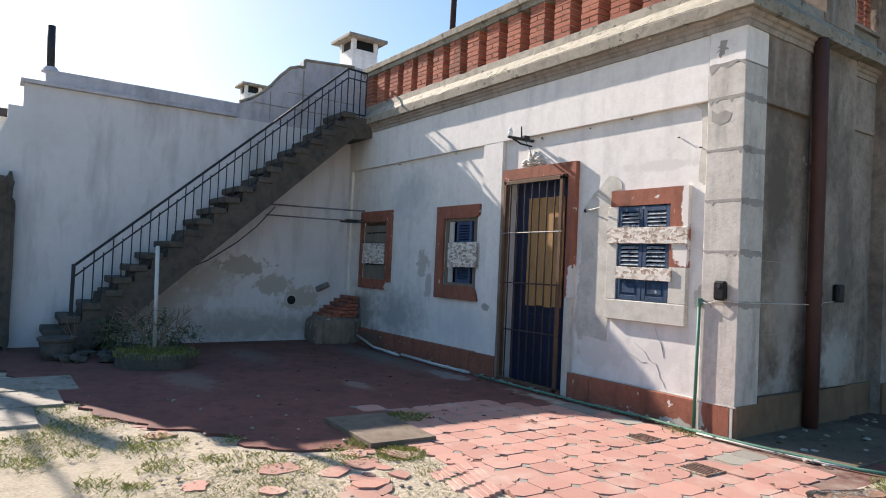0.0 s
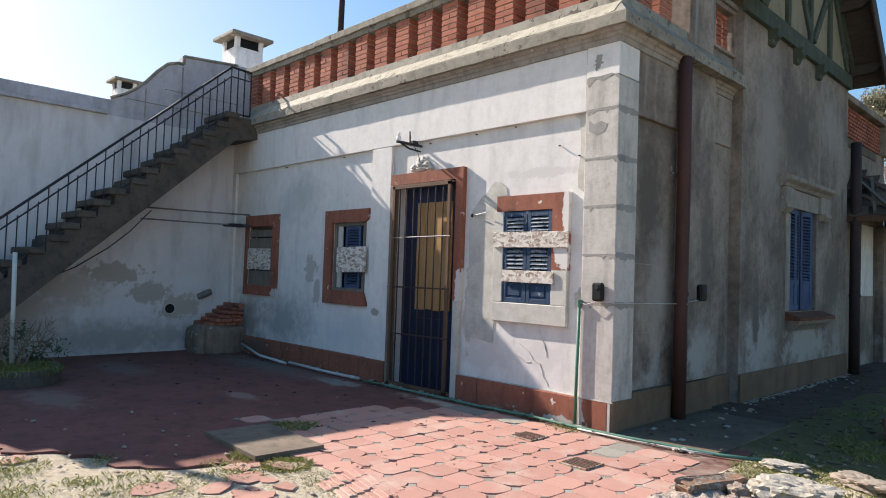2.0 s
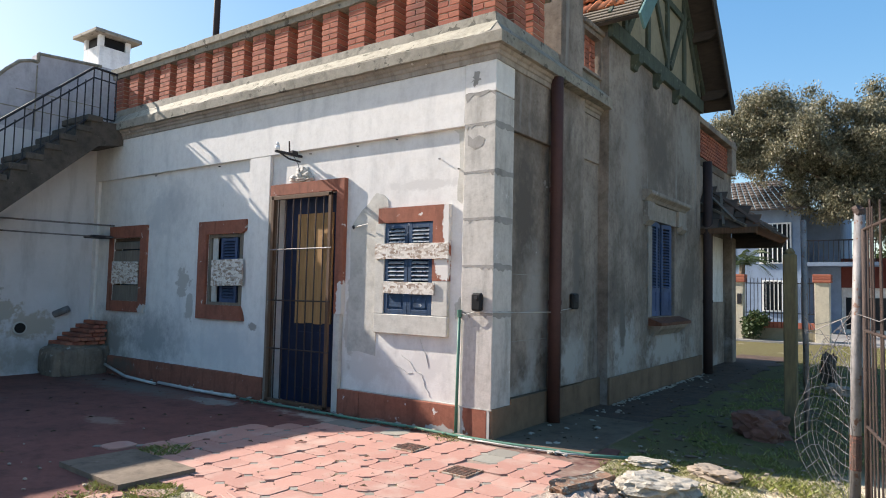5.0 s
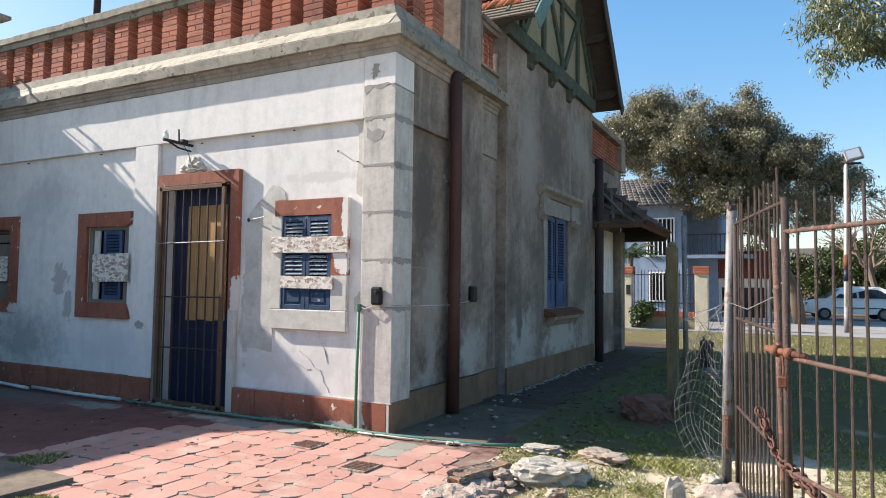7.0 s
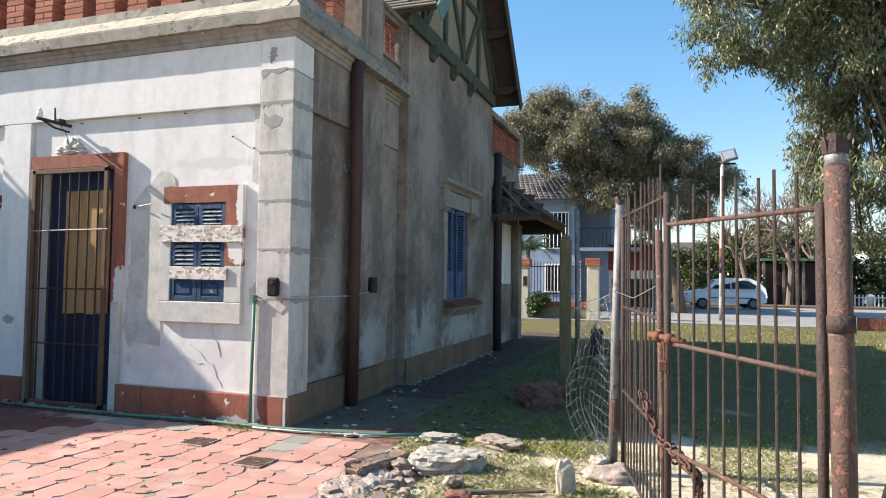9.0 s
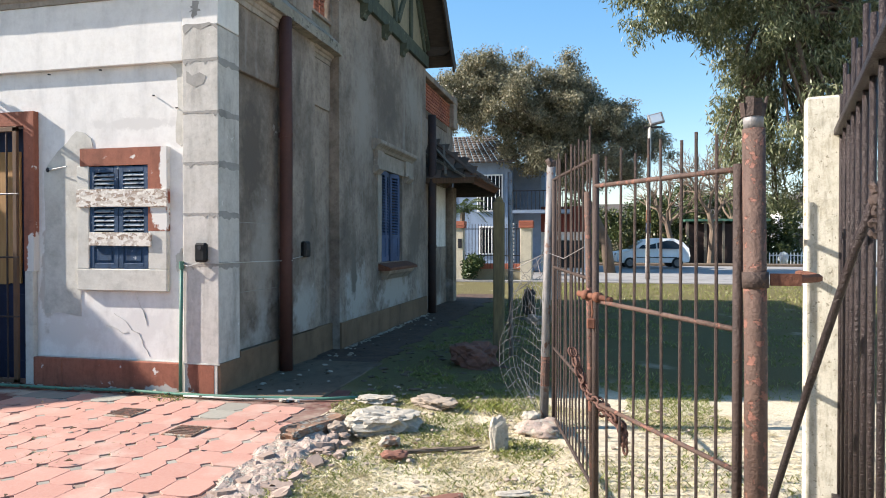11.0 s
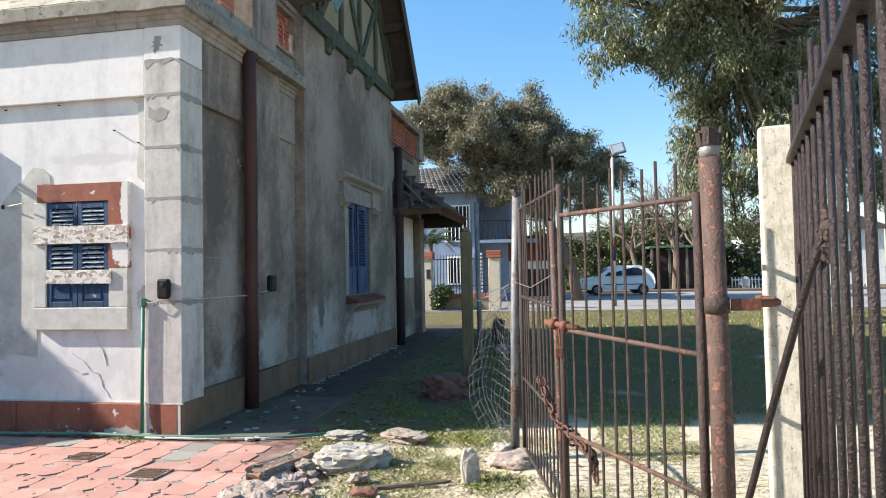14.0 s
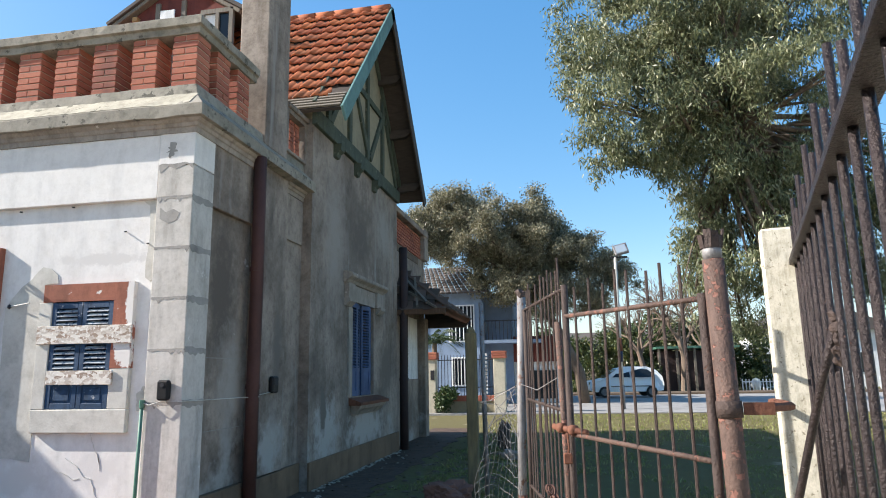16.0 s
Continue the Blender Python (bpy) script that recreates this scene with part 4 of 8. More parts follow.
for x in (-3.45, -2.95):
    bm = bmesh.new()
    box(bm, (x, 4.01, 4.2), (x + 0.09, 4.05, 7.95), bev=0.004)
    part("timber", bm, OLDWOOD, dormer)
bm = bmesh.new()
box(bm, (-3.33, 3.97, 7.35), (-3.05, 4.0, 7.78), bev=0.01)
part("pale_board", bm, WHITEP, dormer, "loose pale board")
bm = bmesh.new()
box(bm, (-3.86, 3.95, 7.62), (-3.76, 4.05, 7.72), bev=0.01)
part("rafter_end", bm, PLY, dormer)
win = part("window", (lambda b: (wall_with_holes(b, "y", -2.52, -1.92, 6.6, 7.66, 3.93, 4.0, [(-2.45, -2.24, 6.65, 7.58), (-2.18, -1.99, 6.65, 7.58)]), b)[1])(bmesh.new()), OLDWOOD, dormer)
bm = bmesh.new()
box(bm, (-2.45, 3.97, 6.65), (-2.24, 3.985, 7.58))
part("pane", bm, WHITEP, win, "white curtained pane")
bm = bmesh.new()
box(bm, (-2.18, 3.97, 6.65), (-1.99, 3.985, 7.58))
part("pane", bm, GLASS, win)

flue = thing("flue_pipe", "tall dark metal flue pipe rising behind the brick parapet", "flue pipe")
bm = bmesh.new()
cyl(bm, (-6.24, 1.0, 4.2), (-6.2, 1.0, 8.2), 0.055, n=12)
part("pipe", bm, PIPEDARK, flue, "", True)
bm = bmesh.new()
cyl(bm, (-6.24, 1.0, 4.2), (-6.24, 1.0, 4.32), 0.09, n=12)
part("collar", bm, PIPEDARK, flue)

# ---- porch end of the east side ----
bm = bmesh.new()
wall_with_holes(bm, "x", 7.32, 10.6, 0.0, 4.22, -0.45, -0.12, [(8.2, 9.96, 0.0, 2.72)])
porch = structure("wall_porch", bm, CEMENT)
bm = bmesh.new()
box(bm, (-0.24, 8.2, 1.33), (-0.15, 9.96, 2.72))
part("boarded_opening", bm, WHITEP, porch, "white boarded upper opening")
bm = bmesh.new()
box(bm, (-0.30, 8.2, 0.0), (-0.135, 9.96, 1.328))
part("dado", bm, CEMENT, porch)
bm = bmesh.new()
box(bm, (-0.12, 9.99, 0.0), (0.03, 10.36, 2.75), bev=0.01)
box(bm, (-0.3, 10.2, 4.22), (0.0, 10.6, 5.0), bev=0.01)
box(bm, (-0.3, 7.32, 4.80), (0.02, 10.6, 4.92), bev=0.01)
part("pilaster", bm, CEMENT, porch)
bm = bmesh.new()
box(bm, (-0.2, 7.4, 4.22), (-0.16, 10.2, 4.80))
lat = part("lattice_backing", bm, REDWALL, porch)
rng = random.Random(5)
for k in range(8):
    for j in range(16):
        ob = new("brick", small_me)
        ob.parent = porch
        ob.location = (-0.20, 7.42 + j * 0.174 + (0.087 if k % 2 else 0), 4.235 + k * 0.07)
canopy = thing("porch_canopy", "sagging porch canopy of mouldy dark tiles on brown rafters", "canopy")
cslope = Matrix.Translation((-0.1, 7.42, 3.62)) @ Matrix.Rotation(radians(38), 4, "Y")
bm = bmesh.new()
prism(bm, [(0, 0.9), (1.42, 0), (1.42, 3.3), (0, 3.3)], "z", -0.08, -0.02)
bmesh.ops.transform(bm, matrix=cslope, verts=bm.verts[:])
part("boarding", bm, SOFFIT, canopy)
cend = Matrix.Translation((-0.1, 7.42, 2.746)) @ Matrix.Rotation(radians(44.2), 4, "X")
bm = bmesh.new()
prism(bm, [(0, 0), (1.119, 0), (0, 1.254)], "z", -0.08, -0.02)
bmesh.ops.transform(bm, matrix=cend, verts=bm.verts[:])
part("end_boarding", bm, SOFFIT, canopy)
for k in range(6):
    bm = bmesh.new()
    box(bm, (max(0.0, 1.42 * (1 - (0.05 + 0.62 * k) / 0.9)) * 0.98, 0.05 + 0.62 * k, -0.18), (1.38, 0.13 + 0.62 * k, -0.08), cslope, 0.006)
    part("rafter", bm, BROWNWOOD, canopy)
bm = bmesh.new()
box(bm, (0, 0, 0), (0.36, 0.24, 0.022), bev=0.006)
slate_me = finish("tile", bm, OLDTILE)
rng = random.Random(9)
for r in range(5):
    for c in range(14):
        if rng.random() < 0.14 or 0.235 * c < 0.9 * (1 - 0.28 * (r + 1) / 1.42) - 0.1:
            continue
        ob = new("tile", slate_me)
        ob.parent = canopy
        ob.matrix_local = cslope @ pose(0.28 * r + rng.uniform(-0.03, 0.03), 0.235 * c, 0.01 + 0.012 * (r % 2), rng.uniform(-2, 2), rng.uniform(-5, 1), rng.uniform(-9, 9))
for r in range(5):
    for c in range(5):
        if 0.235 * c > 1.15 * (1 - 0.26 * r / 1.254) or rng.random() < 0.1:
            continue
        ob = new("tile", slate_me)
        ob.parent = canopy
        ob.matrix_local = cend @ pose(0.23 * c + 0.22, 0.25 * r - 0.06, 0.012 + 0.014 * (r % 2), rng.uniform(-3, 1), rng.uniform(-2, 3), 90 + rng.uniform(-9, 9))
for a, b in (((0.1, 1.0, 0.05), (0.75, 0.05, 0.10)), ((0.35, 0.95, 0.07), (0.55, 0.0, 0.05)), ((0.0, 0.7, 0.06), (0.95, -0.08, 0.07))):
    bm = bmesh.new()
    pa, pb = cend @ Vector(a), cend @ Vector(b)
    tube(bm, [pa, pa.lerp(pb, 0.5), pb], 0.032, 4)
    part("loose_batten", bm, OLDWOOD, canopy, "broken grey batten lying on the tiles")
bm = bmesh.new()
tube(bm, [(-0.1, 8.32, 3.64), (0.5, 7.85, 3.2), (1.03, 7.42, 2.77)], 0.05, 6)
part("hip_ridge", bm, OLDTILE, canopy)
bm = bmesh.new()
box(bm, (0.0, -0.05, -0.13), (1.12, 0.03, -0.01), Matrix.Translation((-0.1, 7.42, 2.746)), 0.005)
part("end_fascia", bm, BROWNWOOD, canopy)
bm = bmesh.new()
box(bm, (1.34, -0.02, -0.14), (1.42, 3.32, 0.02), cslope, 0.005)
part("fascia", bm, RUSTCLAMP, canopy, "rusty gutter edge")
for y in (10.6,):
    bm = bmesh.new()
    prism(bm, [(-0.1, 2.55), (0.92, 2.55), (0.98, 2.66), (-0.1, 3.5)], "y", y, y + 0.1)
    part("cheek", bm, SOFFIT, canopy)


def downpipe(x, y, z1, r, material, label):
    ob = thing("downpipe", label, "downpipe", "drain pipes on the shaded wall")
    bm = bmesh.new()
    tube(bm, [(x, y, -0.02), (x, y, z1 * 0.33), (x + 0.006, y, z1 * 0.66), (x, y, z1)], r, 14)
    part("pipe", bm, material, ob, "", True)
    for z in (1.32, 2.6):
        bm = bmesh.new()
        cyl(bm, (x, y, z), (x, y, z + 0.05), r + 0.008, n=14)
        part("collar", bm, material, ob)
    return ob


downpipe(0.05, 1.21, 3.925, 0.072, PIPEBROWN, "brown-red cast iron downpipe against the grey cement wall")
downpipe(0.15, 7.45, 4.0, 0.085, PIPEDARK, "dark brown downpipe beside the porch")

# ---- openings of the south wall ----
def shutter_leaf(parent, x0, x1, z0, z1, y, material, sections, slat_paint=None):
    """One louvred leaf: stiles, rails, slats, and a raised panel where a section has no slats."""
    leaf = bmesh.new()
    st = 0.05
    box(leaf, (x0, y, z0), (x0 + st, y + 0.03, z1), bev=0.003)
    box(leaf, (x1 - st, y, z0), (x1, y + 0.03, z1), bev=0.003)
    for za, zb, kind in sections:
        box(leaf, (x0 + st, y, za - 0.03), (x1 - st, y + 0.03, za + 0.025), bev=0.003)
        box(leaf, (x0 + st, y, zb - 0.025), (x1 - st, y + 0.03, zb + 0.03), bev=0.003)
        if kind == "panel":
            box(leaf, (x0 + st, y + 0.012, za + 0.025), (x1 - st, y + 0.02, zb - 0.025))
            box(leaf, (x0 + st + 0.03, y + 0.002, za + 0.05), (x1 - st - 0.03, y + 0.012, zb - 0.05), bev=0.003)
    ob = part("shutter", leaf, material, parent)
    for za, zb, kind in sections:
        if kind == "slats":
            n = max(3, round((zb - za - 0.05) / 0.045))
            for i in range(n):
                bm = bmesh.new()
                z = za + 0.03 + (i + 0.5) * (zb - za - 0.06) / n
                box(bm, (x0 + st, -0.021, -0.004), (x1 - st, 0.021, 0.004), Matrix.Translation((0, y + 0.015, z)) @ Matrix.Rotation(radians(38), 4, "X"))
                part("slat", bm, slat_paint or material, ob)
    return ob


# Near-black sheet standing for the unlit room behind an opening.
def dark_back(parent, a, b):
    bm = bmesh.new()
    box(bm, a, b)
    return part("dark_room_backing", bm, NAVY, parent)


def board(parent, a, b, turn=0.0, seed=0):
    bm = bmesh.new()
    cx, cz = (a[0] + b[0]) / 2, (a[2] + b[2]) / 2
    box(bm, (a[0] - cx, a[1], a[2] - cz), (b[0] - cx, b[1], b[2] - cz), Matrix.Translation((cx, 0, cz)) @ Matrix.Rotation(radians(turn), 4, "Y"), 0.003)
    return part("board", bm, OSB, parent, "flake board nailed across the shutters")


# window beside the corner
w1 = tagged(new("window_1"), kind="structure")
bm = bmesh.new()
wall_with_holes(bm, "y", -1.56, -0.585, 2.19, 2.36, 0.0, 0.054, [])
box(bm, (-0.79, 0.0, 1.55), (-0.585, 0.054, 2.19))
part("painted_surround", bm, REDPAINT, w1)
bm = bmesh.new()
box(bm, (-1.60, -0.002, 0.965), (-0.585, 0.054, 1.18), bev=0.008)
box(bm, (-1.60, 0.0, 1.18), (-1.46, 0.054, 2.19), bev=0.006)
box(bm, (-0.79, 0.001, 1.18), (-0.587, 0.054, 1.55), bev=0.006)
part("cement_surround", bm, PATCH, w1)
sec = [(1.21, 1.42, "panel"), (1.47, 1.80, "slats"), (1.85, 2.15, "slats")]
shutter_leaf(w1, -1.455, -1.128, 1.185, 2.185, 0.008, BLUE, sec, SLATPALE)
shutter_leaf(w1, -1.122, -0.795, 1.185, 2.185, 0.008, BLUE, sec, SLATPALE)
dark_back(w1, (-1.46, 0.10, 1.18), (-0.79, 0.12, 2.19))
board(w1, (-1.585, -0.022, 1.785), (-0.57, -0.004, 1.955), 0.4)
board(w1, (-1.445, -0.022, 1.405), (-0.745, -0.004, 1.535), 0.6)

# window left of the door
w2 = tagged(new("window_2"), kind="structure")
bm = bmesh.new()
wall_with_holes(bm, "y", -4.99, -4.02, 0.98, 2.35, 0.012, 0.054, [(-4.80, -4.02, 1.18, 2.165)])
prism(bm, [(-4.02, 0.98), (-3.935, 0.985), (-3.96, 1.06), (-3.975, 1.10), (-4.02, 1.18)], "y", 0.012, 0.054)
prism(bm, [(-4.02, 2.165), (-3.955, 2.20), (-3.93, 2.26), (-3.93, 2.35), (-4.02, 2.35)], "y", 0.012, 0.054)
part("painted_surround", bm, REDPAINT, w2)
bm = bmesh.new()
wall_with_holes(bm, "y", -4.80, -4.02, 1.18, 2.165, 0.06, 0.16, [(-4.74, -4.10, 1.22, 2.12)])
part("window_frame", bm, OLDWOOD, w2)
shutter_leaf(w2, -4.56, -4.20, 1.22, 2.12, 0.09, BLUEPALE, [(1.25, 1.65, "slats"), (1.7, 2.09, "slats")])
bm = bmesh.new()
box(bm, (-4.74, 0.085, 1.22), (-4.63, 0.11, 2.12), bev=0.004)
part("side_panel", bm, PVC, w2)
dark_back(w2, (-4.80, 0.2, 1.18), (-4.02, 0.22, 2.165))
board(w2, (-4.635, -0.008, 1.45), (-3.945, 0.008, 1.81), -1.0)

# window near the stair
w3 = tagged(new("window_3"), kind="structure")
bm = bmesh.new()
wall_with_holes(bm, "y", -7.47, -6.36, 1.0, 2.37, 0.015, 0.054, [(-7.38, -6.53, 1.17, 2.18)])
part("painted_surround", bm, REDPAINT, w3)
bm = bmesh.new()
wall_with_holes(bm, "y", -7.38, -6.53, 1.17, 2.18, 0.08, 0.15, [(-7.31, -6.60, 1.22, 2.13)])
part("window_frame", bm, BROWNWOOD, w3)
for k, (za, zb) in enumerate(((1.17, 1.42), (1.80, 1.98), (2.0, 2.12))):
    bm = bmesh.new()
    box(bm, (-7.38, 0.06, za), (-6.53, 0.08, zb), bev=0.003)
    part("plank", bm, OLDWOOD, w3)
dark_back(w3, (-7.38, 0.2, 1.17), (-6.53, 0.22, 2.18))
board(w3, (-7.43, 0.03, 1.44), (-6.6, 0.05, 1.80), 0.5)

# door with its iron grille
d1 = tagged(new("door_1"), kind="structure")
bm = bmesh.new()
wall_with_holes(bm, "y", -3.42, -2.10, 2.62, 2.76, -0.01, 0.054, [])
box(bm, (-2.22, -0.01, 1.15), (-2.10, 0.054, 2.62))
part("painted_surround", bm, REDPAINT, d1)
bm = bmesh.new()
box(bm, (-2.22, -0.008, 0.0), (-2.12, 0.054, 1.15), bev=0.006)
part("cement_jamb", bm, PATCH, d1)
bm = bmesh.new()
box(bm, (-3.455, -0.004, 0.0), (-3.34, 0.054, 2.62), bev=0.008)
part("stained_jamb", bm, JAMB, d1, "brown stained door jamb")
bm = bmesh.new()
box(bm, (-3.33, 0.16, 0.02), (-2.22, 0.20, 2.62))
leaf = part("door_leaf", bm, NAVY, d1, "dark blue wooden door")
for k in range(4):
    bm = bmesh.new()
    box(bm, (-3.05 + 0.16 * k, 0.135, 1.0 + 0.012 * (k % 2)), (-2.893 + 0.16 * k, 0.158, 2.38), bev=0.003)
    part("plank", bm, PLY, leaf, "raw brown boarding over the upper door")
for a in (-3.05, -2.66):
    bm = bmesh.new()
    box(bm, (a, 0.148, 0.2), (a + 0.3, 0.16, 0.9), bev=0.006)
    part("panel", bm, NAVY, leaf)
grille = thing("door_grille", "rusty brown iron bar grille over the blue door", "door grille")
bm = bmesh.new()
for a, b in (((-3.345, -0.055, 0.02), (-3.295, -0.02, 2.60)), ((-2.315, -0.055, 0.02), (-2.265, -0.02, 2.60)), ((-3.345, -0.055, 2.555), (-2.265, -0.02, 2.605)), ((-3.345, -0.055, 0.02), (-2.265, -0.02, 0.06))):
    box(bm, a, b, bev=0.004)
part("frame", bm, BROWNWOOD, grille)
for k in range(7):
    bm = bmesh.new()
    x = -3.21 + 0.135 * k
    cyl(bm, (x, -0.038, 0.05), (x, -0.038, 2.56), 0.009, n=8)
    part("bar", bm, RUST, grille)
for z, mt in ((0.68, RUST), (1.28, RUST), (1.92, GALV)):
    bm = bmesh.new()
    cyl(bm, (-3.35, -0.048, z), (-2.25, -0.048, z + 0.01), 0.009, n=8)
    part("cross_bar", bm, mt, grille)
bm = bmesh.new()
for ox, oz, sx, sz in ((-3.04, 2.83, 0.07, 0.035), (-2.96, 2.90, 0.05, 0.055), (-2.86, 2.92, 0.055, 0.035), (-2.79, 2.85, 0.08, 0.03), (-2.90, 2.80, 0.12, 0.022), (-2.73, 2.81, 0.05, 0.025), (-2.93, 2.86, 0.04, 0.04)):
    lump(bm, (ox, 0.048, oz), (sx, 0.032, sz), ox * 9, 3, 1.0, 0.0, 0.3)
tagged(part("plaster_ornament", bm, PEELED, None, "broken white plaster crest over the door", True), category="ornament")

# ---- east window ----
wb = tagged(new("window_4"), kind="structure")
bm = bmesh.new()
prism(bm, [(0.051, 2.86), (0.10, 2.87), (0.13, 2.91), (0.19, 2.95), (0.20, 2.97), (0.20, 3.01), (0.051, 3.05)], "y", 4.08, 6.17)
prism(bm, [(0.051, 2.60), (0.115, 2.60), (0.12, 2.862), (0.051, 2.862)], "y", 4.16, 4.478)
prism(bm, [(0.051, 2.60), (0.075, 2.60), (0.075, 2.858), (0.051, 2.858)], "y", 4.479, 5.699)
prism(bm, [(0.051, 1.12), (0.075, 1.12), (0.075, 2.498), (0.051, 2.498)], "y", 4.30, 4.477)
prism(bm, [(0.051, 2.60), (0.115, 2.60), (0.12, 2.862), (0.051, 2.862)], "y", 5.70, 6.06)
prism(bm, [(0.051, 2.5), (0.08, 2.5), (0.15, 2.57), (0.15, 2.62), (0.051, 2.62)], "y", 4.11, 4.41)
prism(bm, [(0.051, 2.5), (0.08, 2.5), (0.15, 2.57), (0.15, 2.62), (0.051, 2.62)], "y", 5.81, 6.11)
part("hood_mould", bm, MOULD, wb)
bm = bmesh.new()
prism(bm, [(-0.2, 1.11), (0.05, 1.10), (0.25, 1.03), (0.25, 0.985), (0.03, 0.985)], "y", 4.38, 5.97)
part("sill_tile", bm, RUSTCLAMP, wb, "terracotta sloping sill")
bm = bmesh.new()
prism(bm, [(0.051, 0.985), (0.21, 0.985), (0.19, 0.93), (0.13, 0.89), (0.08, 0.83), (0.051, 0.83)], "y", 4.48, 5.9)
part("sill_mould", bm, MOULD, wb)


def side_shutter(y0, y1, x, turn, material):
    """A tall louvred leaf of the east window, turned on its edge."""
    m = Matrix.Translation((x, y0, 0)) @ Matrix.Rotation(radians(turn), 4, "Z")
    w = y1 - y0
    bm = bmesh.new()
    for a, b in (((0, 0, 1.12), (0.03, 0.045, 2.59)), ((0, w - 0.045, 1.12), (0.03, w, 2.59)), ((0, 0.045, 1.12), (0.03, w - 0.045, 1.2)), ((0, 0.045, 1.5), (0.03, w - 0.045, 1.56)), ((0, 0.045, 2.52), (0.03, w - 0.045, 2.59)), ((0.01, 0.045, 1.2), (0.02, w - 0.045, 1.5))):
        box(bm, a, b, m)
    ob = part("shutter", bm, material, wb)
    for i in range(20):
        bm = bmesh.new()
        box(bm, (-0.02, 0.045, -0.004), (0.02, w - 0.045, 0.004), m @ Matrix.Translation((0.015, 0, 1.585 + 0.047 * i)) @ Matrix.Rotation(radians(38), 4, "Y"))
        part("slat", bm, material, ob)


side_shutter(4.49, 4.78, -0.01, -8, BLUEPALE)
side_shutter(4.80, 5.09, 0.02, 10, BLUEPALE)
side_shutter(5.11, 5.39, -0.01, -14, BLUEPALE)
side_shutter(5.41, 5.69, 0.0, 6, BLUEPALE)
dark_back(wb, (-0.2, 4.48, 1.11), (-0.18, 5.68, 2.60))

# ---- yard wall and stair ----
WX = -8.0
bm = bmesh.new()
prism(bm, [(-5.28, -0.1), (0.06, -0.1), (0.06, 3.84), (-5.28, 3.84)], "x", WX - 0.25, WX)
yard_wall = structure("wall_west", bm, SHADYWHITE)
bm = bmesh.new()
prism(bm, [(-5.46, -0.1), (-5.28, -0.1), (-5.28, 3.5), (-5.46, 3.5)], "x", WX - 0.25, WX - 0.01)
# Unseen length, its sloping top added to shape the shadow on the patio.
prism(bm, [(-16, -0.1), (-5.46, -0.1), (-5.46, 3.3), (-5.65, 2.8), (-6.15, 2.05), (-16, 1.9)], "x", WX - 0.25, WX - 0.012)
part("lower_wall_caster", bm, SHADYWHITE, yard_wall)
bm = bmesh.new()
box(bm, (WX - 0.28, -5.33, 3.84), (WX + 0.07, -2.2, 3.90), bev=0.008)
box(bm, (WX - 0.25, -5.02, 3.90), (WX - 0.02, -2.15, 4.10), bev=0.008)
part("coping", bm, BLOCKWALL, yard_wall)
bm = bmesh.new()
outline = [(-2.2, 3.842), (-2.15, 4.13), (-1.95, 4.23), (-1.75, 4.38), (-1.6, 4.53), (-1.45, 4.72), (-1.27, 4.90), (-1.1, 4.96), (-1.0, 4.96), (-1.0, 5.10), (0.0, 5.18), (3.0, 5.2), (3.0, 3.842)]
prism(bm, outline, "x", WX - 0.25, WX - 0.015)
part("swept_parapet", bm, BLOCKWALL, yard_wall, "grey blockwork parapet rising in a curve")
bm = bmesh.new()
for (a, b) in zip(outline[1:10], outline[2:11]):
    va, vb = Vector((WX - 0.02, *a)), Vector((WX - 0.02, *b))
    tube(bm, [va, vb], 0.03, 6)
part("parapet_edge", bm, COPING, yard_wall)
bm = bmesh.new()
box(bm, (WX - 0.016, -1.9, 4.16), (WX - 0.006, 0.0, 4.175))
box(bm, (WX - 0.016, -1.3, 4.45), (WX - 0.006, 0.0, 4.462))
box(bm, (WX - 0.016, -1.02, 3.9), (WX - 0.006, -1.0, 4.9))
box(bm, (WX - 0.016, -1.62, 3.9), (WX - 0.006, -1.605, 4.4))
part("block_joint", bm, COPING, yard_wall)
bm = bmesh.new()
cyl(bm, (WX + 0.002, -1.05, 0.72), (WX + 0.03, -1.05, 0.72), 0.10, n=20)
part("pipe_collar", bm, PVC, yard_wall)
# Solid black disc: the darkness inside the pipe is put into its colour.
bm = bmesh.new()
cyl(bm, (WX + 0.005, -1.05, 0.72), (WX + 0.034, -1.05, 0.72), 0.08, n=20)
part("pipe_hole_disc", bm, BLACK, yard_wall, "black disc standing for the dark inside of a pipe end")
bm = bmesh.new()
cyl(bm, (WX, -0.55, 0.92), (WX + 0.16, -0.40, 1.02), 0.055, n=12)
part("pipe_stub", bm, GALV, yard_wall)

ragged = thing("broken_wall_end", "ragged brown end of an old plastered wall beside the yard wall", "wall end")
bm = bmesh.new()
lump(bm, (WX + 0.10, -5.62, 1.15), (0.16, 0.28, 1.25), 81, 5, 0.25, 0.8, 0.05)
part("masonry", bm, STEP, ragged)
stove = thing("roof_flue", "short black stove pipe on the yard wall", "flue pipe")
bm = bmesh.new()
cyl(bm, (WX - 0.12, -4.96, 4.08), (WX - 0.12, -4.98, 4.78), 0.055, n=12)
part("pipe", bm, IRON, stove, "", True)
bm = bmesh.new()
cyl(bm, (WX - 0.12, -4.96, 4.08), (WX - 0.12, -4.96, 4.16), 0.13, 0.08, 12)
part("collar", bm, BLOCKWALL, stove)

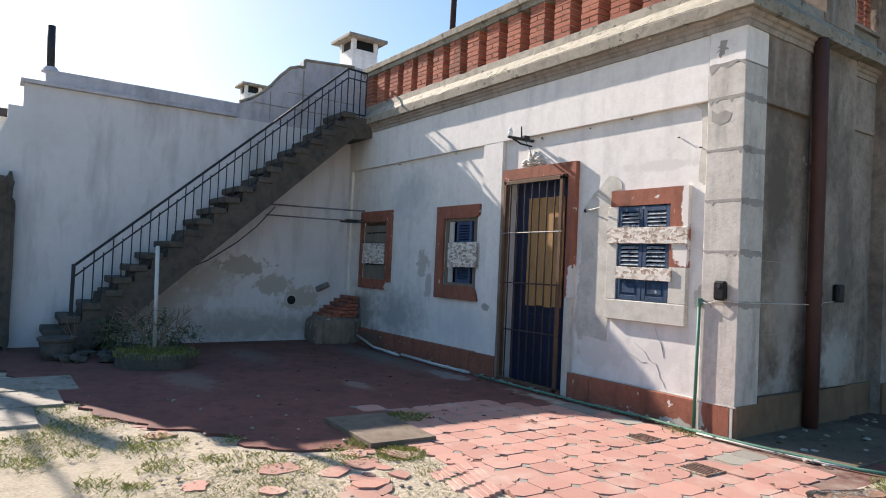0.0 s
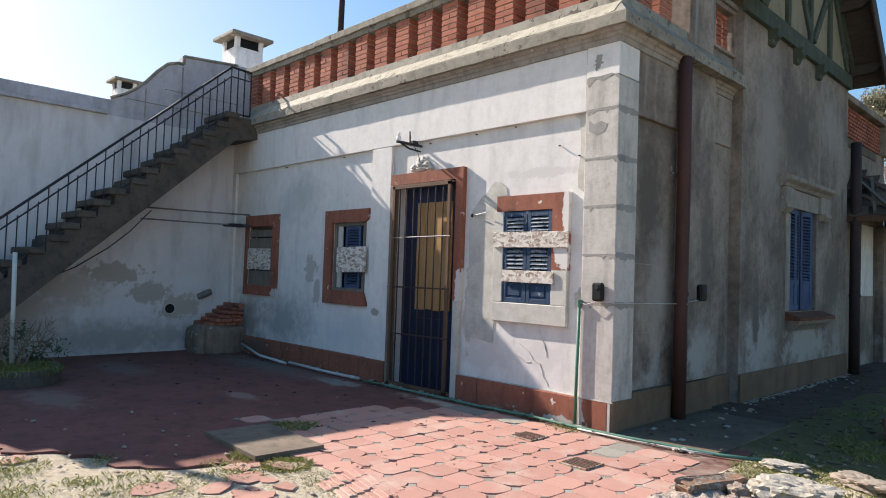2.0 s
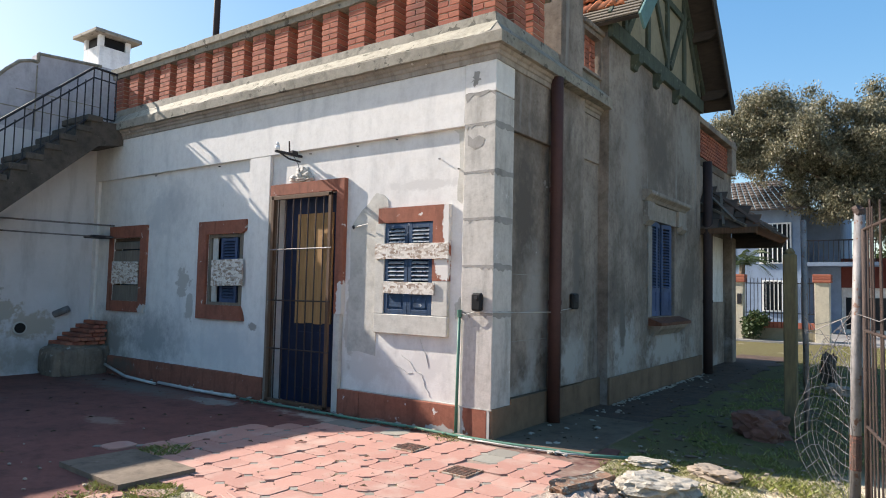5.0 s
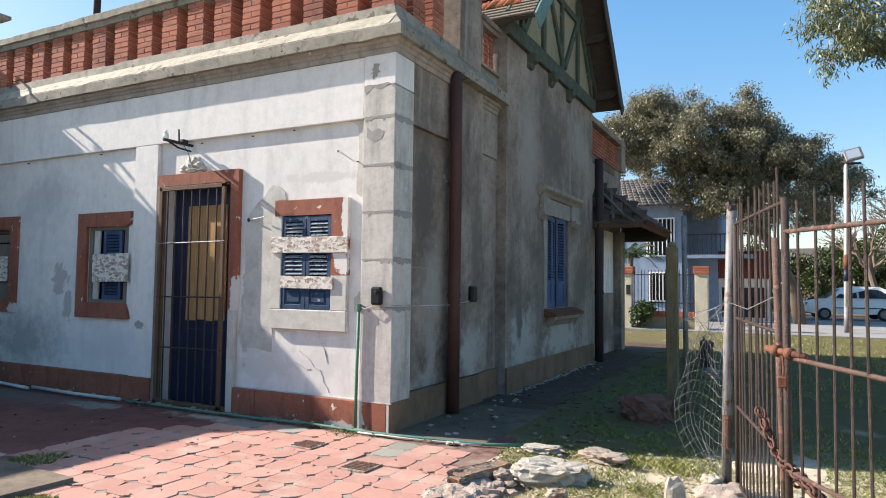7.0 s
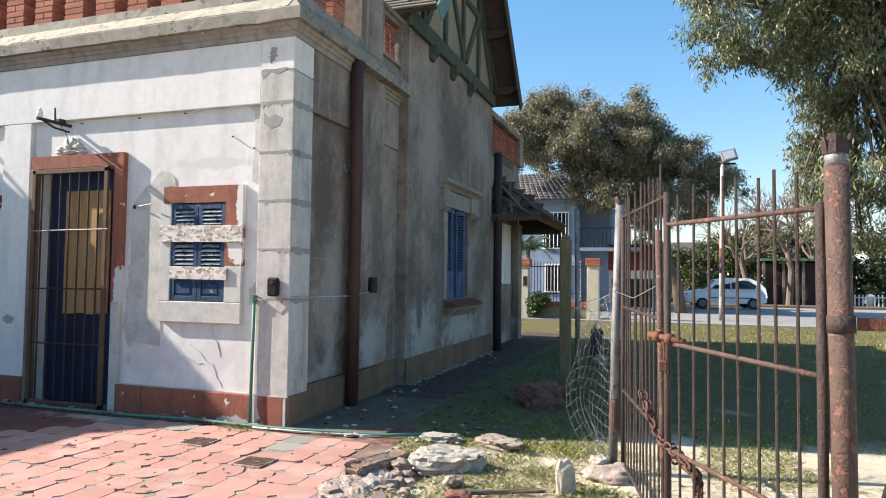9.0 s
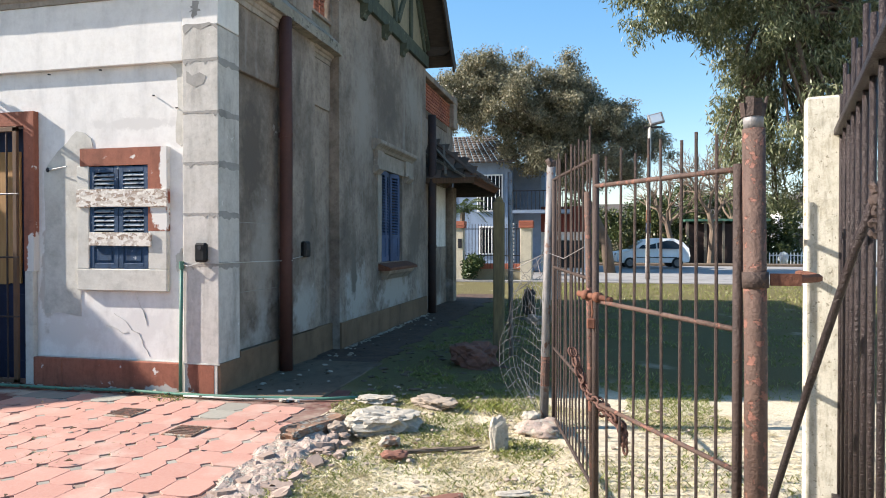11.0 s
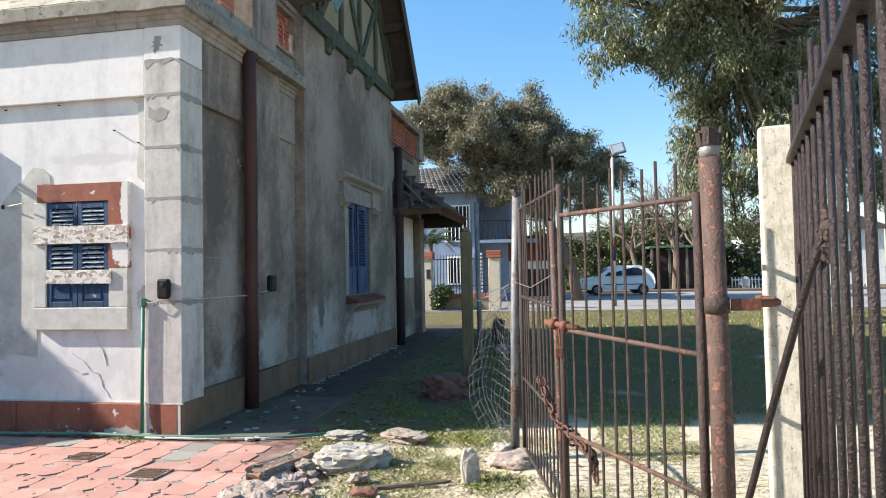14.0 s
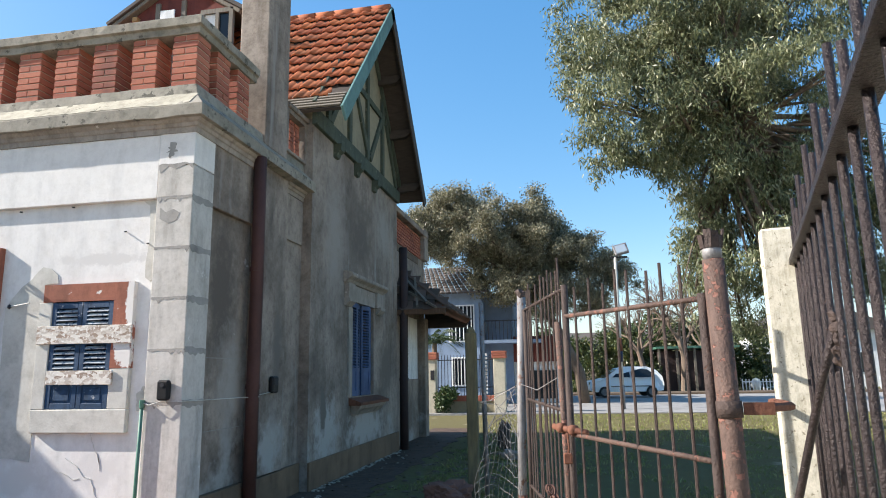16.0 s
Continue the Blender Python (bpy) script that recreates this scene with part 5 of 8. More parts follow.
SX, RISE, RUN, TOPY, TOPZ = -7.15, 0.188, 0.2175, -0.33, 4.09
stair = thing("staircase", "steep mossy dark concrete stair against the yard wall", "stairs")
N = 21
bm = bmesh.new()
box(bm, (WX + 0.005, -RUN - 0.02, -0.10), (SX + 0.02, 0.01, 0.0), bev=0.014)
step_me = finish("step", bm, STEP)
for k in range(N):
    ob = new("step", step_me)
    ob.parent = stair
    ob.matrix_local = pose(random.uniform(-0.012, 0.01), TOPY - k * RUN, TOPZ - k * RISE, 0, 0, random.uniform(-0.6, 0.6))
bm = bmesh.new()
outl = []
for k in range(N):
    outl += [(TOPY - k * RUN, TOPZ - k * RISE - 0.06), (TOPY - (k + 1) * RUN + 0.015, TOPZ - k * RISE - 0.06)]
prism(bm, outl + [(-4.85, -0.05), (-4.42, -0.05), (-0.40, 3.62), (0.0, 3.70), (0.0, TOPZ - 0.06)], "x", WX + 0.01, SX - 0.01)
part("flight", bm, STEP, stair)

rail = thing("stair_railing", "thin dark iron stair railing with upright bars", "railing")
top0, top1 = Vector((SX - 0.03, -4.59, 1.23)), Vector((SX - 0.03, -0.52, 4.86))


def along(y, dz=0.0):
    return Vector((SX - 0.03, y, top0.z + (top1.z - top0.z) * (y - top0.y) / (top1.y - top0.y) + dz))


for dz, r in ((0.0, 0.019), (-0.16, 0.012), (-0.78, 0.013)):
    bm = bmesh.new()
    cyl(bm, along(top0.y, dz), along(top1.y, dz), r, n=8)
    part("rail", bm, IRON, rail)
bm = bmesh.new()
cyl(bm, (SX - 0.03, -4.6, 0.15), (SX - 0.03, -4.6, 1.25), 0.026, n=8)
part("post", bm, IRON, rail)
nb = 34
for k in range(1, nb):
    y = top0.y + (top1.y - top0.y) * k / nb
    bm = bmesh.new()
    cyl(bm, along(y, -0.84), along(y, -0.02 if k % 2 == 0 else -0.12), 0.0095, n=6)
    part("baluster", bm, IRON, rail)
tp = along(top1.y)
for dz, r in ((0.0, 0.019), (-0.16, 0.012), (-0.78, 0.013)):
    bm = bmesh.new()
    cyl(bm, tp + Vector((0, 0, dz)), (-7.36, -0.06, 4.90 + dz), r, n=8)
    part("rail", bm, IRON, rail)
for k in range(4):
    p = tp.lerp(Vector((-7.36, -0.06, 4.90)), k / 3.0)
    bm = bmesh.new()
    cyl(bm, p + Vector((0, 0, -0.84)), p, 0.0115, n=6)
    part("baluster", bm, IRON, rail)

for z, y0, r, nm in ((2.40, -1.70, 0.014, "upper"), (2.21, -1.60, 0.012, "lower")):
    bm = bmesh.new()
    tube(bm, [(WX, y0, z + 0.01), (-7.7, y0 * 0.62, z - 0.005), (-7.26, -0.02, z - 0.02)], r, 8)
    tagged(part("conduit_pipe", bm, GALV, None, "thin grey pipe from the stair wall to the facade", True), category="pipe", group="pipes under the stair")
bm = bmesh.new()
box(bm, (-7.62, -0.34, 2.17), (-7.30, -0.03, 2.215), bev=0.01)
tagged(part("pipe_bracket", bm, IRON, None, "dark iron bracket on the facade corner"), category="bracket")
bm = bmesh.new()
tube(bm, [(SX + 0.012, -1.75, 2.30), (SX + 0.014, -2.05, 1.95), (SX + 0.015, -2.35, 1.68), (-7.6, -2.65, 1.38), (WX + 0.02, -3.0, 1.16), (WX + 0.02, -3.4, 1.2), (SX, -3.7, 0.9)], 0.009, 6)
tagged(part("loose_cable", bm, IRON, None, "dark cable sagging under the stair"), category="cable")

# masonry remains in the corner
grill = thing("brick_hearth", "ruined low hearth with stepped red bricks in the corner", "hearth")
bm = bmesh.new()
lump(bm, (-7.66, -0.36, 0.2), (0.36, 0.40, 0.27), 11, 4, 0.16, 0.70, 0.02)
part("base", bm, JAMB, grill, "stained rendered base", True)
bm = bmesh.new()
box(bm, (0, 0, 0), (0.19, 0.095, 0.055), bev=0.006)
hb = finish("brick", bm, BRICK)
rng = random.Random(3)
for c in range(6):
    for i in range(3):
        for j in range(max(1, 6 - c)):
            ob = new("brick", hb)
            ob.parent = grill
            ob.matrix_local = pose(-7.995 + 0.20 * i + (0.05 if c % 2 else 0), -0.105 - 0.102 * j, 0.455 + 0.064 * c, 0, 0, rng.uniform(-4, 4))

# planter with dry shrub
planter = thing("round_planter", "low round masonry planter with grass and a dry shrub", "planter")
PC = Vector((-5.85, -3.72, 0))
bm = bmesh.new()
rings = []
for r, z in ((0.48, -0.05), (0.50, 0.14), (0.48, 0.18), (0.42, 0.18), (0.41, 0.12)):
    rings.append([bm.verts.new((PC.x + r * math.cos(a) * (1 + 0.03 * math.sin(3 * a)), PC.y + r * math.sin(a), z)) for a in [2 * math.pi * i / 28 for i in range(28)]])
for a, b in zip(rings, rings[1:]):
    for i in range(28):
        bm.faces.new((a[i], a[(i + 1) % 28], b[(i + 1) % 28], b[i]))
bm.faces.new(rings[-1])
part("ring", bm, STEP, planter, "mossy cement ring", True)
npr = np.random.RandomState(7)


def blades(n, pick, hmin, hmax, w=0.006, lean=0.5):
    vs = []
    for _ in range(n):
        x, y, z = pick()
        h, a, l = npr.uniform(hmin, hmax), npr.uniform(0, 6.283), npr.uniform(-lean, lean, 2)
        dx, dy = w * math.cos(a), w * math.sin(a)
        tx, ty = x + l[0] * h, y + l[1] * h
        mx, my = x + l[0] * h * 0.35, y + l[1] * h * 0.35
        vs += [(x - dx, y - dy, z), (x + dx, y + dy, z), (mx + dx * 0.8, my + dy * 0.8, z + h * 0.6), (tx, ty, z + h)]
    return vs


def in_disc(c, r, z):
    def pick():
        a, q = npr.uniform(0, 6.283), r * math.sqrt(npr.uniform())
        return c.x + q * math.cos(a), c.y + q * math.sin(a), z
    return pick


gr = new("grass_tuft", quads_mesh("grass_tuft", blades(3200, in_disc(PC, 0.52, 0.13), 0.03, 0.09, 0.004), GRASS))
gr.parent = planter


def twigs(bm, p, d, ln, r, depth, rng, spread=0.6, droop=0.0):
    q = p + d * ln
    mid = p.lerp(q, 0.5) + Vector([rng.uniform(-0.1, 0.1) * ln for _ in range(3)])
    tube(bm, [p, mid, q], r, 5 if depth < 3 else 6, 0.7)
    if depth:
        for _ in range(rng.choice((2, 3))):
            nd = (d + Vector([rng.uniform(-spread, spread) for _ in range(3)]) + Vector((0, 0, -droop))).normalized()
            twigs(bm, mid.lerp(q, rng.uniform(0.2, 1)), nd, ln * rng.uniform(0.6, 0.85), r * 0.65, depth - 1, rng, spread, droop)


bm = bmesh.new()
rng = random.Random(21)
for k in range(5):
    a = k * 1.3
    twigs(bm, PC + Vector((0.1 * math.cos(a), 0.1 * math.sin(a), 0.2)), Vector((0.6 * math.cos(a), 0.6 * math.sin(a), 0.9)).normalized(), 0.3, 0.012, 3, rng, 0.8)
part("dry_shrub", bm, DRYTWIG, planter)
bm = bmesh.new()
cyl(bm, (-6.1, -3.70, 0.1), (-6.16, -3.72, 1.55), 0.026, n=10)
tagged(part("white_pole", bm, PVC, None, "thin dirty white pole standing in the planter", True), category="pole")
pot = thing("flower_pot", "dark flower pot at the foot of the stair", "flower pot")
bm = bmesh.new()
cyl(bm, (-6.75, -4.78, -0.03), (-6.75, -4.78, 0.24), 0.17, 0.22, 18)
part("body", bm, STEP, pot, "", True)
bm = bmesh.new()
cyl(bm, (-6.75, -4.78, 0.24), (-6.75, -4.78, 0.28), 0.24, 0.24, 18)
part("rim", bm, STEP, pot)
bm = bmesh.new()
for k in range(26):
    lump(bm, (-6.95 + random.uniform(-0.6, 0.8), -4.3 + random.uniform(-0.5, 0.5), random.uniform(0.0, 0.1)), (0.10, 0.09, 0.05), k, 1, 0.6)
tagged(part("fallen_rubble", bm, STEP, None, "dark crumbled rubble under the stair"), category="rubble", kind="stuff")

# ---- small fittings on the walls ----
inter = thing("intercom_box", "small black doorbell box on the corner pilaster", "intercom", "black wall boxes")
bm = bmesh.new()
box(bm, (-0.245, -0.075, 1.255), (-0.125, -0.012, 1.435), bev=0.018)
part("case", bm, BLACK, inter)
bm = bmesh.new()
cyl(bm, (-0.185, -0.075, 1.39), (-0.185, -0.080, 1.39), 0.02, n=12)
part("speaker", bm, IRON, inter)
lampb = thing("wall_box", "small black box on the shaded grey wall", "wall box", "black wall boxes")
bm = bmesh.new()
box(bm, (-0.024, 1.74, 1.26), (0.036, 1.90, 1.45), bev=0.016)
part("case", bm, BLACK, lampb)
bm = bmesh.new()
box(bm, (0.036, 1.77, 1.35), (0.042, 1.87, 1.42), bev=0.003)
part("cover", bm, IRON, lampb)
gp = thing("green_pipe", "thin green water pipe rising up the white wall", "pipe")
bm = bmesh.new()
tube(bm, [(-0.42, -0.035, 0.0), (-0.415, -0.03, 0.6), (-0.405, -0.03, 1.2)], 0.016, 10)
part("riser", bm, HOSE, gp, "", True)
bm = bmesh.new()
cyl(bm, (-0.405, -0.03, 1.19), (-0.405, -0.03, 1.26), 0.024, n=10)
part("coupling", bm, HOSE, gp)
bm = bmesh.new()
tube(bm, [(-0.40, -0.03, 1.235), (-0.32, -0.05, 1.215), (-0.2, -0.04, 1.25), (-0.02, -0.02, 1.245), (-0.018, 0.36, 1.24), (-0.06, 0.8, 1.236), (0.0, 1.12, 1.235), (0.125, 1.21, 1.237), (0.0, 1.32, 1.24), (0.0, 1.75, 1.27)], 0.0045, 6)
tagged(part("bell_wire", bm, PVC, None, "thin white wire along the wall corner"), category="wire")
bm = bmesh.new()
pts = [(-3.6, -0.22), (-3.0, -0.17), (-2.3, -0.2), (-1.6, -0.15), (-0.9, -0.13), (-0.42, -0.12), (0.1, -0.13), (0.6, -0.06), (1.0, 0.02), (1.36, 0.14)]
tube(bm, [(x, y, 0.026 + 0.006 * math.sin(5 * x)) for x, y in pts], 0.0155, 10)
tagged(part("garden_hose", bm, HOSE, None, "green garden hose lying along the foot of the wall", True), category="hose")
bm = bmesh.new()
tube(bm, [(-0.3, -0.16, 0.02), (0.3, -0.14, 0.02), (0.8, -0.06, 0.02), (0.95, 0.0, 0.02)], 0.008, 8)
tagged(part("spare_hose", bm, PVC, None, "pale hose beside the green one", True), category="hose")
bm = bmesh.new()
tube(bm, [(-7.15, -0.12, 0.16), (-6.4, -0.2, 0.05), (-5.5, -0.24, 0.03)], 0.021, 10)
tube(bm, [(-5.45, -0.22, 0.05), (-4.6, -0.2, 0.03), (-3.75, -0.18, 0.03)], 0.021, 10)
tagged(part("plastic_pipe", bm, PVC, None, "white plastic pipe lying at the wall foot", True), category="pipe")
br = thing("wire_bracket", "old iron bracket with white insulators above the door", "bracket")
bm = bmesh.new()
box(bm, (-2.945, -0.37, 3.085), (-2.905, 0.05, 3.115), bev=0.004)
box(bm, (-2.96, -0.13, 3.10), (-2.885, -0.04, 3.15), bev=0.01)
tube(bm, [(-2.925, -0.30, 3.09), (-2.925, -0.16, 3.04), (-2.925, 0.03, 3.03)], 0.012, 6)
part("arm", bm, IRON, br)
bm = bmesh.new()
cyl(bm, (-2.925, -0.15, 3.11), (-2.925, -0.16, 3.26), 0.011, 0.009, 8)
part("pin", bm, RUST, br)
bm = bmesh.new()
cyl(bm, (-2.925, -0.34, 3.11), (-2.925, -0.34, 3.17), 0.034, 0.028, 10)
cyl(bm, (-2.925, -0.34, 3.17), (-2.925, -0.34, 3.215), 0.026, 0.014, 10)
part("insulator", bm, WHITEP, br, "white glazed insulator", True)
bm = bmesh.new()
tube(bm, [(-2.92, -0.10, 3.10), (-2.95, 0.02, 3.0), (-2.93, 0.03, 2.9)], 0.004, 5)
tagged(part("hanging_wire", bm, IRON, None, "short wire hanging from the bracket"), category="wire")
rod = thing("wall_rod", "short pale rod sticking out of the facade", "rod")
bm = bmesh.new()
cyl(bm, (-1.98, 0.05, 2.17), (-1.66, -0.06, 2.185), 0.0065, n=8)
part("rod", bm, PVC, rod)
bm = bmesh.new()
lump(bm, (-1.98, 0.045, 2.17), (0.025, 0.02, 0.025), 2, 1)
part("socket", bm, IRON, rod)
for k, (x, z) in enumerate(((-2.75, 3.12), (-1.95, 3.13), (-1.35, 3.14), (-2.2, 3.35), (-0.75, 2.86), (-0.5, 2.73), (-4.6, 3.13), (-6.2, 3.13), (-3.72, 0.94))):
    bm = bmesh.new()
    cyl(bm, (x, 0.05, z), (x + 0.008, 0.015, z - 0.008), 0.007, n=6)
    tagged(part("nail", bm, IRON, None, "rusty nail sticking out of the white wall"), category="nail", group="nails in the wall")
bm = bmesh.new()
prism(bm, blob((-0.28, 3.63), 0.06, 0.05, 5, 26, 1.5), "y", -0.0095, 0.0)
tagged(part("plaster_hole", bm, JOINT, None, "star-shaped broken plaster near the corner"), category="plaster damage")
for k, (x, y) in enumerate(((-0.42, -0.76), (0.39, -1.12))):
    gt = thing("drain_grate", "small rusty brown square drain grate set in the red tiles", "drain", "floor drains")
    bm = bmesh.new()
    box(bm, (x - 0.13, y - 0.13, -0.01), (x + 0.13, y + 0.13, 0.016), bev=0.004)
    part("frame", bm, KERB, gt)
    for i in range(6):
        bm = bmesh.new()
        box(bm, (x - 0.11, y - 0.105 + 0.037 * i, 0.014), (x + 0.11, y - 0.088 + 0.037 * i, 0.022))
        part("slot_bar", bm, RUSTRED, gt)

# ---- gate ----
def gate_leaf(name_label, a, b, rails, ztop, zlow, n, mats, over):
    """A leaf of round bars between two stiles at plan points a and b."""
    a, b = Vector((*a, 0)), Vector((*b, 0))
    ob = thing("gate_leaf", name_label, "gate", "leaves of the iron gate")
    for p, r, zt in ((a, 0.018, ztop), (b, 0.019, ztop)):
        bm = bmesh.new()
        cyl(bm, p + Vector((0, 0, zlow)), p + Vector((0, 0, zt)), r, n=10)
        part("stile", bm, mats[0], ob, "", True)
    for z in rails:
        bm = bmesh.new()
        cyl(bm, a + Vector((0, 0, z)), b + Vector((0, 0, z - 0.02)), 0.0115, n=8)
        part("rail", bm, mats[1], ob, "", True)
    for k in range(1, n):
        p = a.lerp(b, k / n)
        bm = bmesh.new()
        cyl(bm, p + Vector((0, 0, zlow + 0.02)), p + Vector((random.uniform(-0.012, 0.012), 0, ztop + over * random.uniform(0.7, 1.1))), 0.0068, n=6)
        part("bar", bm, RUST, ob)
    return ob


leaf1 = gate_leaf("rusty iron bar gate leaf standing open beside the steel post", (3.10, -0.36), (3.42, -1.80), (1.93, 1.25, 0.62, 0.08), 1.93, 0.03, 13, (RUST, RUST), 0.16)
leaf2 = gate_leaf("rusty iron bar gate leaf hung on the red-brown post", (3.42, -1.92), (3.955, -2.83), (1.745, 1.13, 0.585), 1.745, 0.0, 9, (RUST, RUSTRED), 0.17)
bm = bmesh.new()
cyl(bm, (3.41, -1.84, 0.02), (3.375, -1.86, 1.72), 0.018, n=10)
part("stop_bar", bm, RUSTRED, leaf1, "", True)
latch = thing("gate_latch", "orange-rusted sliding bolt with a small padlock", "latch")
bm = bmesh.new()
cyl(bm, (3.33, -1.86, 1.165), (3.50, -2.03, 1.145), 0.0165, n=12)
for u in (0.25, 0.6):
    p = Vector((3.33, -1.86, 1.165)).lerp(Vector((3.50, -2.03, 1.145)), u)
    cyl(bm, p - Vector((0.012, -0.012, 0)), p + Vector((0.012, -0.012, 0)), 0.027, n=12)
part("bolt", bm, RUSTCLAMP, latch, "", True)
bm = bmesh.new()
tube(bm, [(3.40, -1.95, 1.14), (3.405, -1.955, 1.07), (3.40, -1.95, 1.03)], 0.006, 6)
part("shackle", bm, RUSTCLAMP, latch)
bm = bmesh.new()
box(bm, (3.375, -1.965, 0.985), (3.42, -1.94, 1.04), bev=0.006)
part("padlock", bm, RUSTCLAMP, latch, "tarnished brass padlock")
post = thing("gate_post", "galvanised steel tube post with a rusty top", "gate post")
bm = bmesh.new()
tube(bm, [(3.02, -0.34, -0.1), (3.04, -0.335, 1.0), (3.075, -0.33, 2.04)], 0.034, 14)
part("tube", bm, GALV, post, "", True)
bm = bmesh.new()
lump(bm, (3.076, -0.33, 2.05), (0.042, 0.042, 0.045), 4, 2, 0.5)
part("rusty_top", bm, RUST, post)
bm = bmesh.new()
cyl(bm, (3.028, -0.338, 0.32), (3.034, -0.336, 0.55), 0.037, n=14)
part("rust_band", bm, RUSTRED, post)
hinge = thing("hinge_post", "thick rusty steel tube post with red paint remains", "gate post")
bm = bmesh.new()
tube(bm, [(4.015, -2.88, -0.1), (4.01, -2.88, 1.0), (4.0, -2.87, 1.87)], 0.0405, 18)
part("tube", bm, RUSTRED, hinge, "", True)
bm = bmesh.new()
cyl(bm, (4.0, -2.87, 1.87), (3.998, -2.868, 1.93), 0.036, n=18)
part("bare_band", bm, GALV, hinge, "", True)
rng = random.Random(6)
for k in range(9):
    a = k * 0.7
    bm = bmesh.new()
    box(bm, (-0.015, -0.003, 0), (0.015, 0.003, rng.uniform(0.04, 0.085)), Matrix.Translation((3.998 + 0.036 * math.cos(a), -2.868 + 0.036 * math.sin(a), 1.915)) @ Matrix.Rotation(a + 1.57, 4, "Z") @ Matrix.Rotation(rng.uniform(-0.25, 0.25), 4, "X"))
    part("torn_strip", bm, RUST, hinge)
bm = bmesh.new()
cyl(bm, (4.008, -2.877, 1.275), (4.007, -2.876, 1.335), 0.0465, n=18)
part("collar", bm, RUST, hinge, "", True)
pillar = thing("concrete_pillar", "square pale concrete pillar with lichen and rust stains", "pillar")
bm = bmesh.new()
turned = Matrix.Translation((4.365, -2.465, 0)) @ Matrix.Rotation(radians(-14), 4, "Z")
box(bm, (-0.078, -0.078, -0.1), (0.078, 0.078, 2.05), turned, 0.012)
part("shaft", bm, PILLARMAT, pillar)
bm = bmesh.new()
prism(bm, [(-0.05, -0.1), (0.074, -0.1), (0.074, 0.34), (0.05, 0.42), (0.02, 0.2), (-0.02, 0.13)], "y", -0.081, -0.077)
bmesh.ops.transform(bm, matrix=turned, verts=bm.verts[:])
part("rust_stain", bm, RUSTCLAMP, pillar)
bm = bmesh.new()
box(bm, (4.055, -2.90, 1.285), (4.16, -2.885, 1.33))
tube(bm, [(4.15, -2.89, 1.31), (4.245, -2.80, 1.31), (4.27, -2.60, 1.31), (4.272, -2.44, 1.31)], 0.016, 6)
tagged(part("iron_strap", bm, RUSTCLAMP, None, "rusty iron strap from post to pillar"), category="strap")

fence = thing("iron_fence", "rusty round-bar iron fence panel joined to the concrete pillar", "fence")
fd = Vector((-math.sin(radians(14)), -math.cos(radians(14)), 0))
f0 = Vector((4.40, -2.55, 0))
fn = Vector((-fd.y, fd.x, 0))
for z, h in ((1.895, 0.012), (0.40, 0.012)):
    bm = bmesh.new()
    rot = Matrix(((fd.x, fn.x, 0, f0.x), (fd.y, fn.y, 0, f0.y), (0, 0, 1, z), (0, 0, 0, 1)))
    box(bm, (-0.02, -0.028, -h), (2.5, 0.028, h), rot, 0.002)
    part("rail", bm, FENCEIRON, fence)
rng = random.Random(12)
for k in range(14):
    p = f0 + fd * (0.18 * k)
    bm = bmesh.new()
    z1 = 2.05 + (0.08 if k % 2 else 0.0)
    tube(bm, [p + Vector((0, 0, 0.33)), p + Vector((rng.uniform(-0.003, 0.003), 0, 1.2)), p + Vector((0, 0, z1))], 0.0095, 10)
    part("bar", bm, FENCEIRON, fence, "", True)
bm = bmesh.new()
tube(bm, [(4.118, -3.66, 1.55), (4.105, -3.57, 1.42), (4.06, -3.32, 0.98), (4.01, -3.05, 0.47), (3.975, -2.95, 0.0)], 0.0115, 10)
part("brace", bm, FENCEIRON, fence, "slanting iron brace", True)
bm = bmesh.new()
for k in range(5):
    lump(bm, (4.122, -3.665, 1.47 + 0.028 * k), (0.015, 0.015, 0.016), k, 2, 0.6)
part("wire_knot", bm, RUST, fence)

chain = thing("rusty_chain", "heavy rusty chain hanging on the lower gate rail", "chain")
cp = [Vector(p) for p in ((3.305, -1.70, 0.79), (3.35, -1.77, 0.66), (3.40, -1.865, 0.58), (3.468, -1.955, 0.553), (3.52, -2.03, 0.525), (3.555, -2.07, 0.486), (3.565, -2.08, 0.38))]
rng = random.Random(14)
bm = bmesh.new()
circ = [Vector((0.027 * math.cos(2 * math.pi * i / 12), 0.017 * math.sin(2 * math.pi * i / 12), 0)) for i in range(13)]
tube(bm, circ, 0.0072, 6)
link_me = finish("chain_link", bm, CHAINRUST, True)
for rep in range(4):
    off = Vector(((0.0, 0.012, -0.014, 0.006)[rep], (0.0, 0.03, -0.025, 0.05)[rep], (0.02, -0.03, 0.03, -0.008)[rep]))
    for k in range(16):
        u = k / 16 * (len(cp) - 1)
        i = int(u)
        p, q = cp[i], cp[i + 1]
        pos = p.lerp(q, u - i) + off + Vector((rng.uniform(-0.006, 0.006), rng.uniform(-0.006, 0.006), rng.uniform(-0.01, 0.01)))
        d = (q - p).normalized()
        ob = new("chain_link", link_me)
        ob.parent = chain
        ob.matrix_local = Matrix.Translation(pos) @ d.to_track_quat("X", "Z").to_matrix().to_4x4() @ Matrix.Rotation(k * 1.57 + rng.uniform(-0.5, 0.5), 4, "X")

# loose wire mesh
netting = thing("wire_netting", "loose bulging wire netting tied to the steel post", "wire netting")
rng = random.Random(17)


